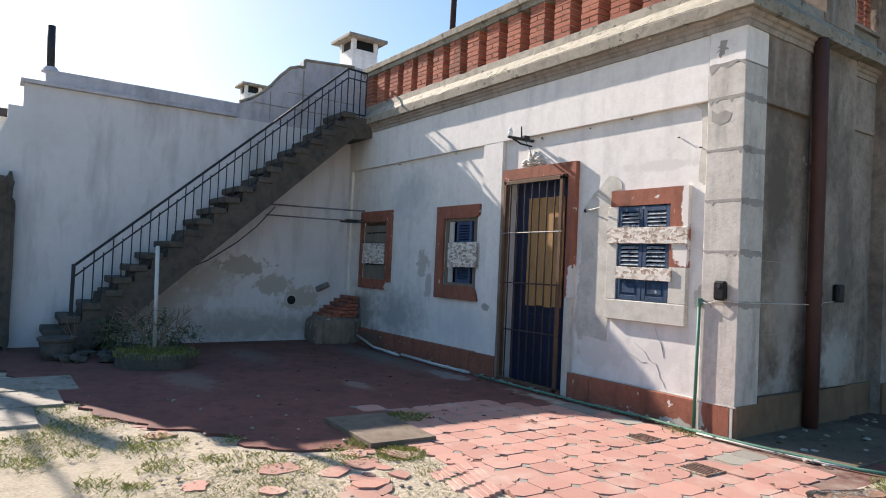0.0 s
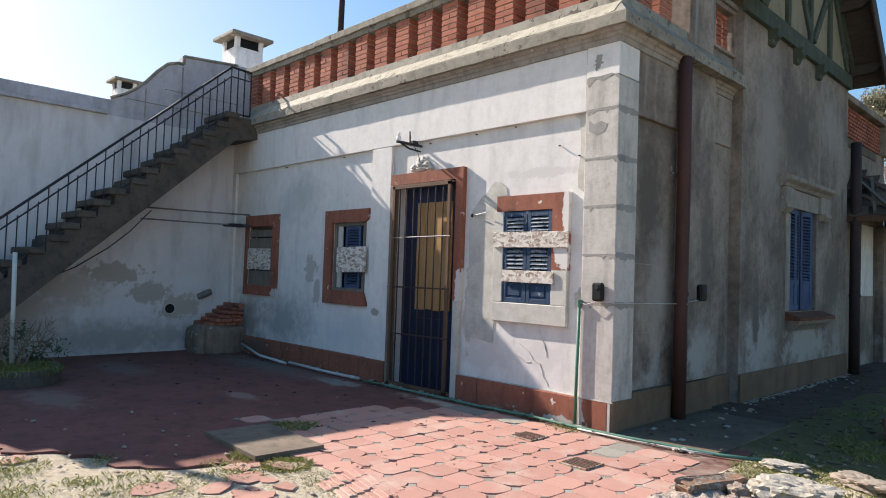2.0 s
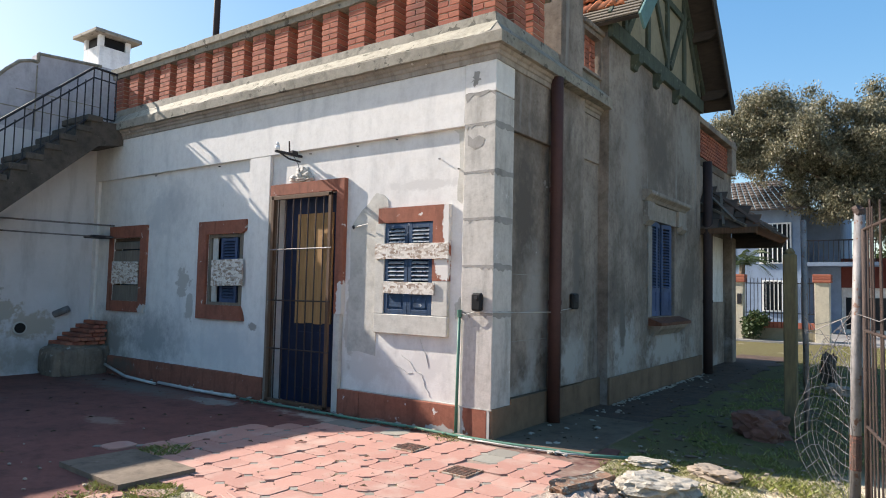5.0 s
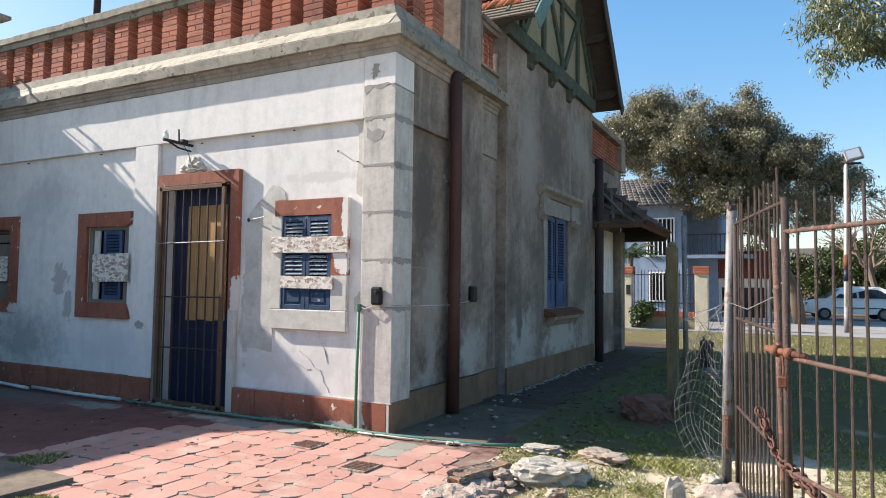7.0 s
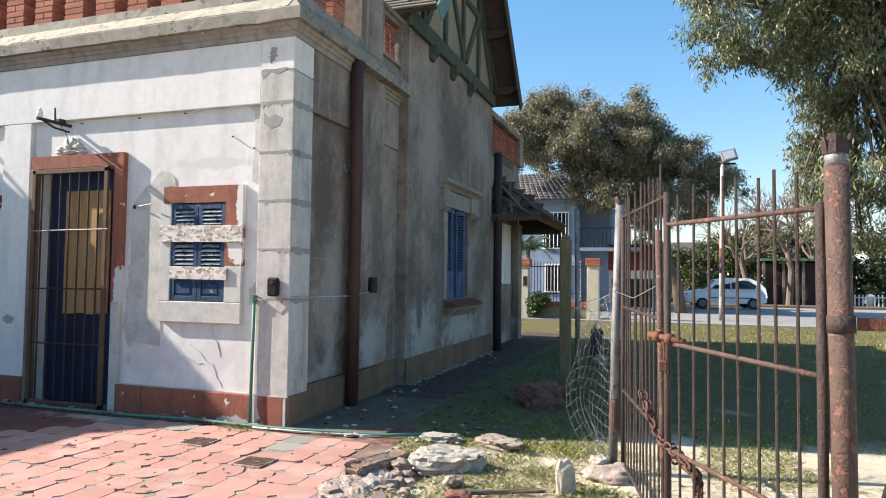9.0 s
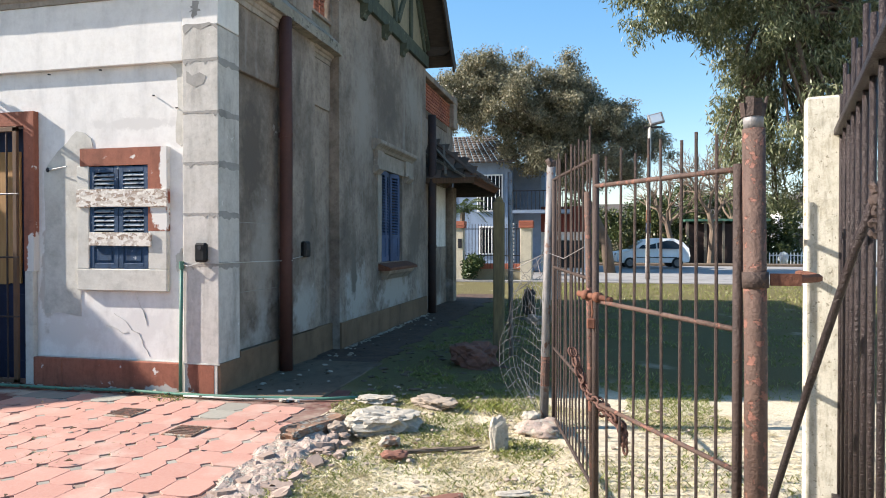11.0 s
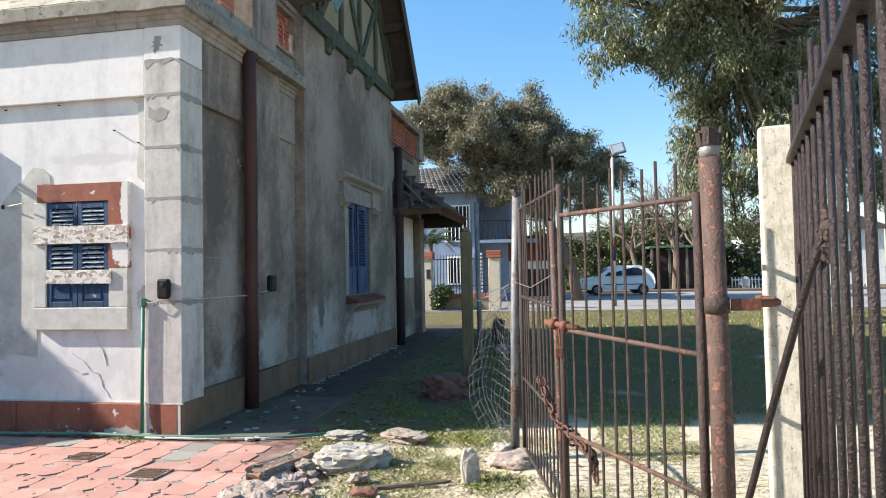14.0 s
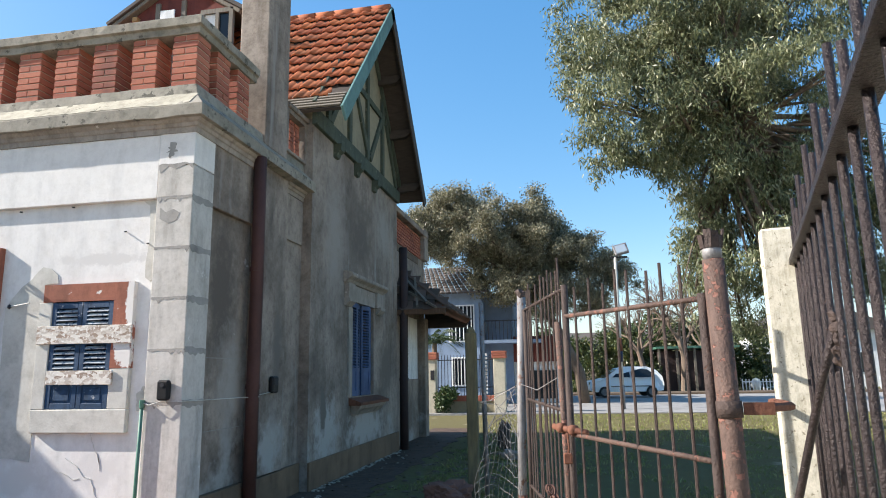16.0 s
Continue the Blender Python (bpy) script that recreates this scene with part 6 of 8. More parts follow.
def net_at(u, v):
    """u across 0..1 from the bulge to the post, v up 0..1."""
    bulge = max(0.0, math.sin(math.pi * min(1, v * 0.92 + 0.03))) ** 0.5 * (1 + 0.15 * math.sin(7 * v))
    x = 3.0 - (1 - u) * (0.06 + 0.26 * bulge)
    return Vector((x + 0.018 * math.sin(9 * v + 4 * u), -0.36 + 0.22 * math.sin(3.1 * (1 - u)) * bulge, 0.12 + 1.02 * v + 0.05 * math.sin(5 * u)))


for i in range(11):
    bm = bmesh.new()
    tube(bm, [net_at(i / 10, v / 12) + Vector([rng.uniform(-0.008, 0.008) for _ in range(3)]) for v in range(13)], 0.0017, 4)
    part("wire", bm, GALV, netting)
for j in range(13):
    bm = bmesh.new()
    tube(bm, [net_at(u / 8, j / 12) + Vector([rng.uniform(-0.008, 0.008) for _ in range(3)]) for u in range(9)], 0.0018, 4)
    part("wire", bm, GALV, netting)
bm = bmesh.new()
for k in range(10):
    p = Vector((2.78 + rng.uniform(-0.1, 0.2), -0.2 + rng.uniform(-0.1, 0.3), 1.0 + rng.uniform(0, 0.35)))
    tube(bm, [p, p + Vector((rng.uniform(0.05, 0.2), 0, rng.uniform(-0.15, 0.15))), Vector((3.04, -0.335, 1.0 + rng.uniform(-0.1, 0.5)))], 0.003, 4)
tube(bm, [(3.05, -0.34, 1.36), (3.2, -0.9, 1.33), (3.36, -1.7, 1.42)], 0.003, 4)
part("tangled_wire", bm, GALV, netting)

wpost = thing("wooden_post", "square mossy weathered wooden post", "post")
bm = bmesh.new()
box(bm, (2.17, 2.51, -0.1), (2.30, 2.63, 1.94), bev=0.012)
part("shaft", bm, POSTWOOD, wpost)
bm = bmesh.new()
lump(bm, (2.235, 2.57, 1.96), (0.055, 0.05, 0.05), 9, 2, 0.4)
part("rotten_top", bm, POSTWOOD, wpost)
bm = bmesh.new()
cyl(bm, (2.36, 2.8, -0.1), (2.34, 2.8, 2.33), 0.03, n=10)
tagged(part("steel_pole", bm, GALV, None, "thin grey steel pole behind the wooden post", True), category="pole")
mb = thing("meter_box", "white utility box on a thin post near the gate", "utility box")
bm = bmesh.new()
box(bm, (2.60, 5.9, 0.45), (2.80, 6.05, 1.2), bev=0.015)
part("case", bm, PVC, mb)
bm = bmesh.new()
box(bm, (2.68, 5.94, -0.05), (2.72, 6.0, 1.75))
part("post", bm, GALV, mb)

# ---- rubble ----
def rock(name, c, size, seed, material, label, turn=0.0, flat=0.15, rough=0.5):
    bm = bmesh.new()
    lump(bm, (0, 0, 0), size, seed, 4 if size[0] > 0.15 else 3, rough, flat, 0.10 if rough > 0.3 else 0.04)
    ob = part(name, bm, material, None, label, name == "earth_mound")
    ob.matrix_world = pose(c[0], c[1], c[2], 0, 0, turn)
    return tagged(ob, category="rubble", group="rubble beside the tiles")


rock("concrete_lump", (1.80, -0.62, 0.035), (0.29, 0.18, 0.105), 31, PALECON, "large broken lump of pale concrete on the grass", 12, 0.2, 0.36)
rock("brick_piece", (1.99, -1.05, 0.02), (0.075, 0.045, 0.035), 33, KERB, "orange broken brick piece in the grass", 30)
rock("flat_stone", (1.52, 0.10, 0.03), (0.16, 0.09, 0.03), 35, PALECON, "flat pale stone beside the hose", 15)
rock("flat_stone", (2.02, 0.10, 0.03), (0.19, 0.12, 0.05), 36, STONE, "flat grey stone at the shade edge", -20)
rock("upright_stone", (2.76, -0.98, 0.09), (0.06, 0.04, 0.13), 37, PALECON, "upright pointed pale stone stuck in the sand", 20, 0.45, 0.25)
rock("earth_mound", (3.02, -0.48, 0.0), (0.21, 0.16, 0.085), 38, CRUMBLE, "small earth mound round the post foot", 0, 0.0, 0.4)
rock("pale_stone", (2.93, -0.42, 0.09), (0.07, 0.05, 0.04), 39, PALECON, "pale stone on the mound", 0)
rock("pale_stone", (2.70, -0.72, 0.03), (0.05, 0.04, 0.05), 41, STONE, "small pale stone in the sand", 0)
rock("tile_shard", (2.40, -2.03, 0.005), (0.10, 0.05, 0.012), 42, PALECON, "pale tile shard lying on the sand", 10)
rock("tile_shard", (2.60, -1.95, 0.005), (0.12, 0.05, 0.012), 43, REDSTONE, "pinkish tile shard lying on the sand", 35)
rock("tile_shard", (2.95, -1.80, 0.005), (0.10, 0.04, 0.012), 44, PALECON, "white tile shard lying on the sand", 15)
rock("fallen_branch", (2.35, -1.15, 0.015), (0.30, 0.018, 0.018), 45, DRYTWIG, "dry branch piece lying in the grass", 24, 0.0)
rock("brown_clod", (2.11, -1.33, 0.02), (0.09, 0.05, 0.03), 46, REDSTONE, "brown clod in the grass", 10)
rock("grey_stone", (1.50, -0.86, 0.02), (0.07, 0.05, 0.06), 47, STONE, "grey stone beside the kerb", 0)
rock("red_boulder", (2.02, 2.15, 0.06), (0.29, 0.22, 0.19), 48, REDSTONE, "dark red-brown rubble boulder in the shade", 0)
rock("dark_stump", (2.1, 7.6, 0.2), (0.12, 0.12, 0.35), 49, STEP, "dark broken stump beside the path", 0)
rock("grey_stone", (2.4, 6.2, 0.05), (0.2, 0.12, 0.09), 50, STONE, "grey stone beside the path", 0)
bm = bmesh.new()
lump(bm, (0, 0, 0), (0.075, 0.34, 0.13), 71, 4, 0.22, 0.72, 0.03)
kerb = part("brick_kerb", bm, KERB, None, "broken reddish kerb standing up at the corner of the tiles")
kerb.matrix_world = pose(1.33, -0.92, -0.045, -3, 5, -10)
tagged(kerb, category="kerb")
rng = random.Random(55)


def edge_x(y):
    return 1.30 + 0.10 * (-y - 0.95) + 0.06 * noise.noise(Vector((0, y * 2.3, 3)))


bm = bmesh.new()
ny, nx = 62, 20
rows = []
for j in range(ny + 1):
    y = -0.95 - 2.3 * j / ny
    row = []
    for i in range(nx + 1):
        u = i / nx
        x = edge_x(y) - 0.20 + u * (0.50 + 0.12 * noise.noise(Vector((y * 1.9, 4, 1))))
        q = Vector((x * 6.0, y * 6.0, 2))
        z = 0.024 + 0.028 * noise.noise(q) + 0.02 * noise.noise(q * 2.7) + 0.012 * abs(noise.noise(q * 6.1)) - 0.075 * max(0.0, u - 0.72) / 0.28 - (0.03 if u < 0.08 else 0.0)
        row.append(bm.verts.new((x, y, z)))
    rows.append(row)
for r0, r1 in zip(rows, rows[1:]):
    for i in range(nx):
        bm.faces.new((r0[i], r0[i + 1], r1[i + 1], r1[i]))
tagged(part("crumbled_bed", bm, CRUMBLE, None, "crumbled mortar bed exposed along the tile edge"), category="rubble", kind="stuff")
bm = bmesh.new()
for k in range(38):
    y = -0.98 - 2.2 * rng.random()
    x = edge_x(y) + rng.uniform(-0.10, 0.30)
    s0 = rng.uniform(0.02, 0.065) * (1.3 if rng.random() < 0.15 else 1.0)
    n0 = len(bm.verts)
    prism(bm, blob((0, 0), s0 * rng.uniform(1.0, 1.6), s0, k * 1.3, 11, 0.5), "z", -0.03, rng.uniform(0.006, 0.022))
    bm.verts.ensure_lookup_table()
    bmesh.ops.transform(bm, matrix=pose(x, y, 0.012, rng.gauss(0, 9), rng.gauss(4, 9), rng.uniform(0, 360)), verts=bm.verts[n0:])
for k in range(70):
    y = -0.9 - 2.3 * rng.random()
    sz = rng.uniform(0.010, 0.032)
    lump(bm, (edge_x(y) + rng.uniform(-0.05, 0.42), y, 0.012), (sz * 1.4, sz, sz * 0.7), k, 2, 0.6, 0.2, 0.1)
tagged(part("rubble_edge", bm, RUBBLE, None, "broken flat concrete pieces along the tile edge"), category="rubble", kind="stuff")
bm = bmesh.new()
for k in range(1500):
    x, y = rng.uniform(-4, 4.5), rng.uniform(-4.8, 0.8)
    if -8 < x < 1.2 and y > -2.7:
        if rng.random() < 0.75:
            continue
    s = rng.uniform(0.004, 0.02) * rng.uniform(0.6, 1.2)
    if k % 8 == 0 or not on_patio(x, y):
        lump(bm, (x, y, 0.008), (s * 1.4, s, s * 0.6), k, 1, 0.6)
tagged(part("pebbles", bm, STONE, None, "small pebbles and crumbs scattered on the sand"), category="pebbles", kind="stuff")

# ---- across the street ----
lamp = thing("street_lamp", "painted steel pole with a square flood lamp", "street lamp")
bm = bmesh.new()
cyl(bm, (5.23, 20.6, -0.1), (5.30, 20.6, 5.75), 0.085, 0.06, 12)
part("pole", bm, PVC, lamp, "", True)
for z0, z1, mt in ((1.75, 2.15, NAVY), (2.15, 2.65, RUSTCLAMP), (0.0, 0.9, GALV)):
    bm = bmesh.new()
    cyl(bm, (5.235 + z0 * 0.012, 20.6, z0), (5.235 + z1 * 0.012, 20.6, z1), 0.093, 0.09, 12)
    part("painted_band", bm, mt, lamp, "", True)
bm = bmesh.new()
box(bm, (5.1, 20.55, 5.72), (5.75, 20.65, 5.78))
part("bracket", bm, IRON, lamp)
bm = bmesh.new()
box(bm, (-0.27, -0.1, -0.22), (0.27, 0.02, 0.22), Matrix.Translation((5.52, 20.55, 6.03)) @ Matrix.Rotation(radians(-18), 4, "X") @ Matrix.Rotation(radians(-14), 4, "Y"), 0.02)
head = part("lamp_head", bm, GALV, lamp)
bm = bmesh.new()
box(bm, (-0.2, -0.112, -0.16), (0.2, -0.102, 0.16), Matrix.Translation((5.52, 20.55, 6.03)) @ Matrix.Rotation(radians(-18), 4, "X") @ Matrix.Rotation(radians(-14), 4, "Y"))
part("lamp_glass", bm, LAMPGLASS, head)

car = thing("parked_car", "small white five-door hatchback parked across the street", "car")
CM = Matrix.Translation((6.12, 31.6, 0.02)) @ Matrix.Rotation(radians(9), 4, "Z") @ Matrix.Scale(1.09, 4)
side = [(-1.78, 0.35), (-1.80, 0.62), (-1.70, 0.80), (-1.05, 0.92), (-0.42, 1.38), (0.1, 1.47), (1.0, 1.45), (1.42, 1.28), (1.66, 0.98), (1.72, 0.6), (1.68, 0.33), (1.45, 0.28), (-1.5, 0.28)]
bm = bmesh.new()
halfw = {0: 0.70, 1: 0.74, 2: 0.74, 3: 0.76, 4: 0.60, 5: 0.58, 6: 0.58, 7: 0.60, 8: 0.74, 9: 0.76, 10: 0.74, 11: 0.72, 12: 0.72}
L = [bm.verts.new(CM @ Vector((p[0], -halfw[i], p[1]))) for i, p in enumerate(side)]
R = [bm.verts.new(CM @ Vector((p[0], halfw[i], p[1]))) for i, p in enumerate(side)]
bm.faces.new(L)
bm.faces.new(R[::-1])
for i in range(len(side)):
    j = (i + 1) % len(side)
    bm.faces.new((L[i], L[j], R[j], R[i]))
body = part("body", bm, CARPAINT, car)
for nm, poly in (("side_window", [(-0.72, 0.96), (-0.35, 1.30), (0.12, 1.36), (0.12, 0.96)]), ("side_window", [(0.2, 0.96), (0.2, 1.36), (0.95, 1.33), (1.28, 1.12), (1.2, 0.96)])):
    for sgn in (-1, 1):
        bm = bmesh.new()
        vs = [bm.verts.new(CM @ Vector((x, sgn * (0.775 - 0.19 * (z - 0.92) / 0.46), z))) for x, z in poly]
        wv = [bm.verts.new(CM @ Vector((x, sgn * (0.755 - 0.19 * (z - 0.92) / 0.46), z))) for x, z in poly]
        bm.faces.new(vs)
        bm.faces.new(wv[::-1])
        for i in range(len(poly)):
            j = (i + 1) % len(poly)
            bm.faces.new((vs[i], vs[j], wv[j], wv[i]))
        part(nm, bm, GLASS, body)
bm = bmesh.new()
vs = [bm.verts.new(CM @ Vector(p)) for p in ((-1.06, -0.66, 0.945), (-1.06, 0.66, 0.945), (-0.46, 0.53, 1.375), (-0.46, -0.53, 1.375))]
bm.faces.new(vs)
part("windscreen", bm, GLASS, body)
for x in (-1.12, 1.12):
    for sgn in (-1, 1):
        wheel = part("wheel", (lambda b: (cyl(b, CM @ Vector((x, sgn * 0.60, 0.28)), CM @ Vector((x, sgn * 0.775, 0.28)), 0.28, n=20), b)[1])(bmesh.new()), RUBBER, car)
        bm = bmesh.new()
        cyl(bm, CM @ Vector((x, sgn * 0.76, 0.28)), CM @ Vector((x, sgn * 0.785, 0.28)), 0.18, n=16)
        part("rim", bm, GALV, wheel)
for sgn in (-1, 1):
    bm = bmesh.new()
    box(bm, (-1.79, sgn * 0.48 - 0.14, 0.60), (-1.70, sgn * 0.48 + 0.14, 0.76), CM, 0.02)
    part("headlight", bm, LAMPGLASS, body)
    bm = bmesh.new()
    box(bm, (1.60, sgn * 0.60 - 0.08, 0.75), (1.69, sgn * 0.60 + 0.08, 1.05), CM, 0.01)
    part("tail_light", bm, RUSTCLAMP, body)
bm = bmesh.new()
box(bm, (-0.8, -0.775, 0.52), (1.1, -0.762, 0.56), CM)
part("side_strip", bm, IRON, body)


def tiled_roof(parent, a, b, c, d, rows, cols, material):
    """Overlapping tiles on the quad a (eave left), b (eave right), c (ridge right), d (ridge left), in one part."""
    a, b, c, d = map(Vector, (a, b, c, d))
    n = (b - a).cross(d - a).normalized()
    bm = bmesh.new()
    for r in range(rows):
        for k in range(cols):
            def at(u, v, h):
                return a.lerp(b, u).lerp(d.lerp(c, u), v) + n * h
            u0, u1, v0, v1 = k / cols, (k + 0.94) / cols, r / rows, (r + 1.12) / rows
            top = [bm.verts.new(at(*q)) for q in ((u0, v0, 0.06), ((u0 + u1) / 2, v0, 0.09), (u1, v0, 0.06), (u1, min(1, v1), 0.02), ((u0 + u1) / 2, min(1, v1), 0.05), (u0, min(1, v1), 0.02))]
            bm.faces.new((top[0], top[1], top[4], top[5]))
            bm.faces.new((top[1], top[2], top[3], top[4]))
            low = [bm.verts.new(at(u0, v0, 0)), bm.verts.new(at(u1, v0, 0))]
            bm.faces.new((top[0], low[0], low[1], top[2], top[1]))
    return tagged(part("roof_tiles", bm, material, parent), kind="stuff")


house = thing("blue_house", "two-storey blue-grey house with dark tiled roof and white window guards", "house")
bm = bmesh.new()
box(bm, (-7.0, 25.0, -0.1), (-0.55, 33, 5.2))
part("wall", bm, HOUSEBLUE, house)
bm = bmesh.new()
box(bm, (-0.55, 26.2, -0.1), (0.75, 32, 5.2))
part("wall", bm, HOUSEBLUE, house)
tiled_roof(house, (-7.4, 24.5, 5.05), (-0.2, 24.5, 5.05), (-1.9, 28.5, 6.9), (-7.4, 28.5, 6.9), 11, 26, DARKTILE)
tiled_roof(house, (-0.2, 24.5, 5.05), (-0.2, 33.0, 5.05), (-1.9, 29.0, 6.9), (-1.9, 28.5, 6.9), 9, 14, DARKTILE)
for x0, x1, z0, z1 in ((-2.05, -0.95, 2.9, 4.5), (-1.95, -1.0, 0.9, 2.1), (-4.6, -3.5, 2.9, 4.5)):
    wn_ = part("window", (lambda b: (box(b, (x0, 24.96, z0), (x1, 25.0, z1)), b)[1])(bmesh.new()), GLASS, house)
    bm = bmesh.new()
    wall_with_holes(bm, "y", x0 - 0.06, x1 + 0.06, z0 - 0.06, z1 + 0.06, 24.92, 24.98, [(x0, x1, z0, z1)])
    part("frame", bm, WHITEP, wn_)
    for k in range(6):
        bm = bmesh.new()
        xx = x0 + (x1 - x0) * (k + 0.5) / 6
        box(bm, (xx - 0.02, 24.88, z0), (xx + 0.02, 24.92, z1))
        part("guard_bar", bm, WHITEP, wn_)
bm = bmesh.new()
box(bm, (-0.5, 24.9, 2.75), (2.2, 26.2, 2.9))
balc = part("balcony", bm, HOUSEBLUE, house)
for k in range(16):
    bm = bmesh.new()
    box(bm, (-0.45 + 0.175 * k, 24.92, 2.9), (-0.42 + 0.175 * k, 24.95, 3.75))
    part("baluster", bm, IRON, balc)
bm = bmesh.new()
box(bm, (-0.5, 24.91, 3.75), (2.2, 24.96, 3.8))
part("handrail", bm, IRON, balc)
bm = bmesh.new()
for k in range(13):
    box(bm, (-0.50, 24.88, 0.15 + 0.17 * k), (-0.36, 25.0, 0.25 + 0.17 * k))
part("white_quoins", bm, WHITEP, house)

shop = thing("brown_building", "low brown and white building behind the iron fence", "building")
bm = bmesh.new()
box(bm, (0.75, 26.4, -0.1), (2.8, 28.4, 1.9))
part("wall", bm, WHITEP, shop)
bm = bmesh.new()
box(bm, (0.76, 26.2, 1.9), (2.85, 28.4, 3.1))
part("upper_band", bm, REDWALL, shop)
bm = bmesh.new()
box(bm, (0.9, 26.36, 0.2), (2.7, 26.4, 1.5))
part("shopfront", bm, GLASS, shop)

fw = thing("garden_wall", "low brick-topped garden wall with cream piers and iron fence", "garden wall")
bm = bmesh.new()
box(bm, (-1.6, 19.0, -0.1), (0.62, 19.2, 0.42))
part("wall", bm, STUCCO, fw)
bm = bmesh.new()
for k in range(18):
    box(bm, (-1.6 + 0.123 * k, 18.96, 0.42), (-1.49 + 0.123 * k, 19.24, 0.62), bev=0.008)
part("brick_coping", bm, BRICK, fw)
for x in (-1.95, 0.62):
    bm = bmesh.new()
    box(bm, (x, 18.85, -0.1), (x + 0.42, 19.25, 1.95), bev=0.01)
    p_ = part("pier", bm, CREAM, fw)
    for r in range(3):
        bm = bmesh.new()
        box(bm, (x - 0.05, 18.80, 1.95 + 0.09 * r), (x + 0.47, 19.30, 2.035 + 0.09 * r), bev=0.008)
        part("brick_course", bm, BRICK, p_)
bm = bmesh.new()
box(bm, (-1.72, 18.83, 1.2), (-1.58, 18.85, 1.55))
part("letter_box", bm, IRON, fw)
for k in range(18):
    bm = bmesh.new()
    box(bm, (-1.48 + 0.12 * k, 19.08, 0.6), (-1.46 + 0.12 * k, 19.10, 2.1))
    part("fence_bar", bm, IRON, fw)
for z in (0.9, 1.9):
    bm = bmesh.new()
    box(bm, (-1.5, 19.07, z), (0.65, 19.11, z + 0.035))
    part("fence_rail", bm, IRON, fw)
lt = thing("lattice_gate", "cream openwork concrete side panel of the garden wall", "garden wall")
bm = bmesh.new()
for k in range(7):
    for sgn in (-1, 1):
        box(bm, (-0.03, -0.03, -0.22), (0.03, 0.03, 0.22), Matrix.Translation((-2.2, 18.6, 0.25 + 0.24 * k)) @ Matrix.Rotation(sgn * 0.8, 4, "Y"))
box(bm, (-2.45, 18.55, -0.1), (-2.38, 18.65, 1.9))
part("openwork", bm, CREAM, lt)

shed = thing("dark_shed", "dark open shed with green roof edge across the street", "shed")
# Solid box; the shade inside the open shed is put into its dark colour.
bm = bmesh.new()
box(bm, (9.2, 40.5, -0.1), (13.6, 44, 2.6))
part("body", bm, PIPEDARK, shed)
bm = bmesh.new()
box(bm, (8.9, 39.9, 2.75), (14, 44.2, 2.9))
part("roof", bm, HOSE, shed)
for k in range(5):
    bm = bmesh.new()
    box(bm, (9.0 + 1.1 * k, 40.1, -0.1), (9.15 + 1.1 * k, 40.2, 2.75))
    part("post", bm, OLDWOOD, shed)
wh = thing("white_house", "white rendered house among trees across the street", "house")
bm = bmesh.new()
box(bm, (16.5, 47, -0.1), (26, 55, 4.0))
part("wall", bm, WHITEP, wh)
bm = bmesh.new()
prism(bm, [(16, 4.0), (26.5, 4.0), (21.2, 6.2)], "y", 46.5, 55.5)
part("roof", bm, DARKTILE, wh)
for x in (17.3, 20.0, 23.0):
    bm = bmesh.new()
    box(bm, (x, 46.95, 1.0), (x + 1.2, 47.0, 2.4))
    part("window", bm, GLASS, wh)
far = thing("grey_house", "long grey roofed house far behind the hedge", "house")
bm = bmesh.new()
box(bm, (2, 52, -0.1), (18, 60, 3.0))
part("wall", bm, STUCCO, far)
bm = bmesh.new()
prism(bm, [(51.5, 3.0), (60.5, 3.0), (56, 4.8)], "x", 1.5, 18.5)
part("roof", bm, DARKTILE, far)
lowf = thing("front_fence", "low pale picket fence across the street", "fence")
for k in range(40):
    bm = bmesh.new()
    box(bm, (13.8 + 0.2 * k, 39.3, 0.0), (13.86 + 0.2 * k, 39.34, 0.75))
    part("picket", bm, WHITEP, lowf)
bm = bmesh.new()
box(bm, (13.8, 39.34, 0.55), (21.8, 39.37, 0.62))
part("rail", bm, WHITEP, lowf)
pt = thing("white_pot", "round white garden pot with a small clipped bush", "flower pot")
bm = bmesh.new()
lump(bm, (14.75, 39.8, 0.42), (0.30, 0.30, 0.42), 3, 2, 0.05)
part("pot", bm, WHITEP, pt, "", True)


def leaf_cloud(centres, n, length, width, droop=0.7, seed=1):
    """Narrow leaves round many centres (x, y, z, rx, ry, rz); most of them near each clump's skin."""
    rs = np.random.RandomState(seed)
    cs = np.array(centres, dtype=np.float64)
    wts = cs[:, 3] * cs[:, 4] * cs[:, 5]
    idx = rs.choice(len(cs), n, p=wts / wts.sum())
    d = rs.normal(size=(n, 3))
    d /= np.linalg.norm(d, axis=1)[:, None]
    rad = np.minimum(np.abs(rs.normal(0.6, 0.32, n)), rs.uniform(0.9, 1.15, n))
    p = cs[idx, :3] + d * cs[idx, 3:] * rad[:, None]
    ax = rs.normal(size=(n, 3)) * (1 - droop) + np.array([0, 0, -1]) * droop
    ax /= np.linalg.norm(ax, axis=1)[:, None]
    sd = np.cross(ax, rs.normal(size=(n, 3)))
    sd /= np.linalg.norm(sd, axis=1)[:, None]
    ln, wd = length * rs.uniform(0.6, 1.3, n)[:, None], width * rs.uniform(0.7, 1.3, n)[:, None]
    q = np.stack([p, p + ax * ln * 0.45 + sd * wd, p + ax * ln, p + ax * ln * 0.45 - sd * wd], axis=1)
    return q.reshape(-1, 3)


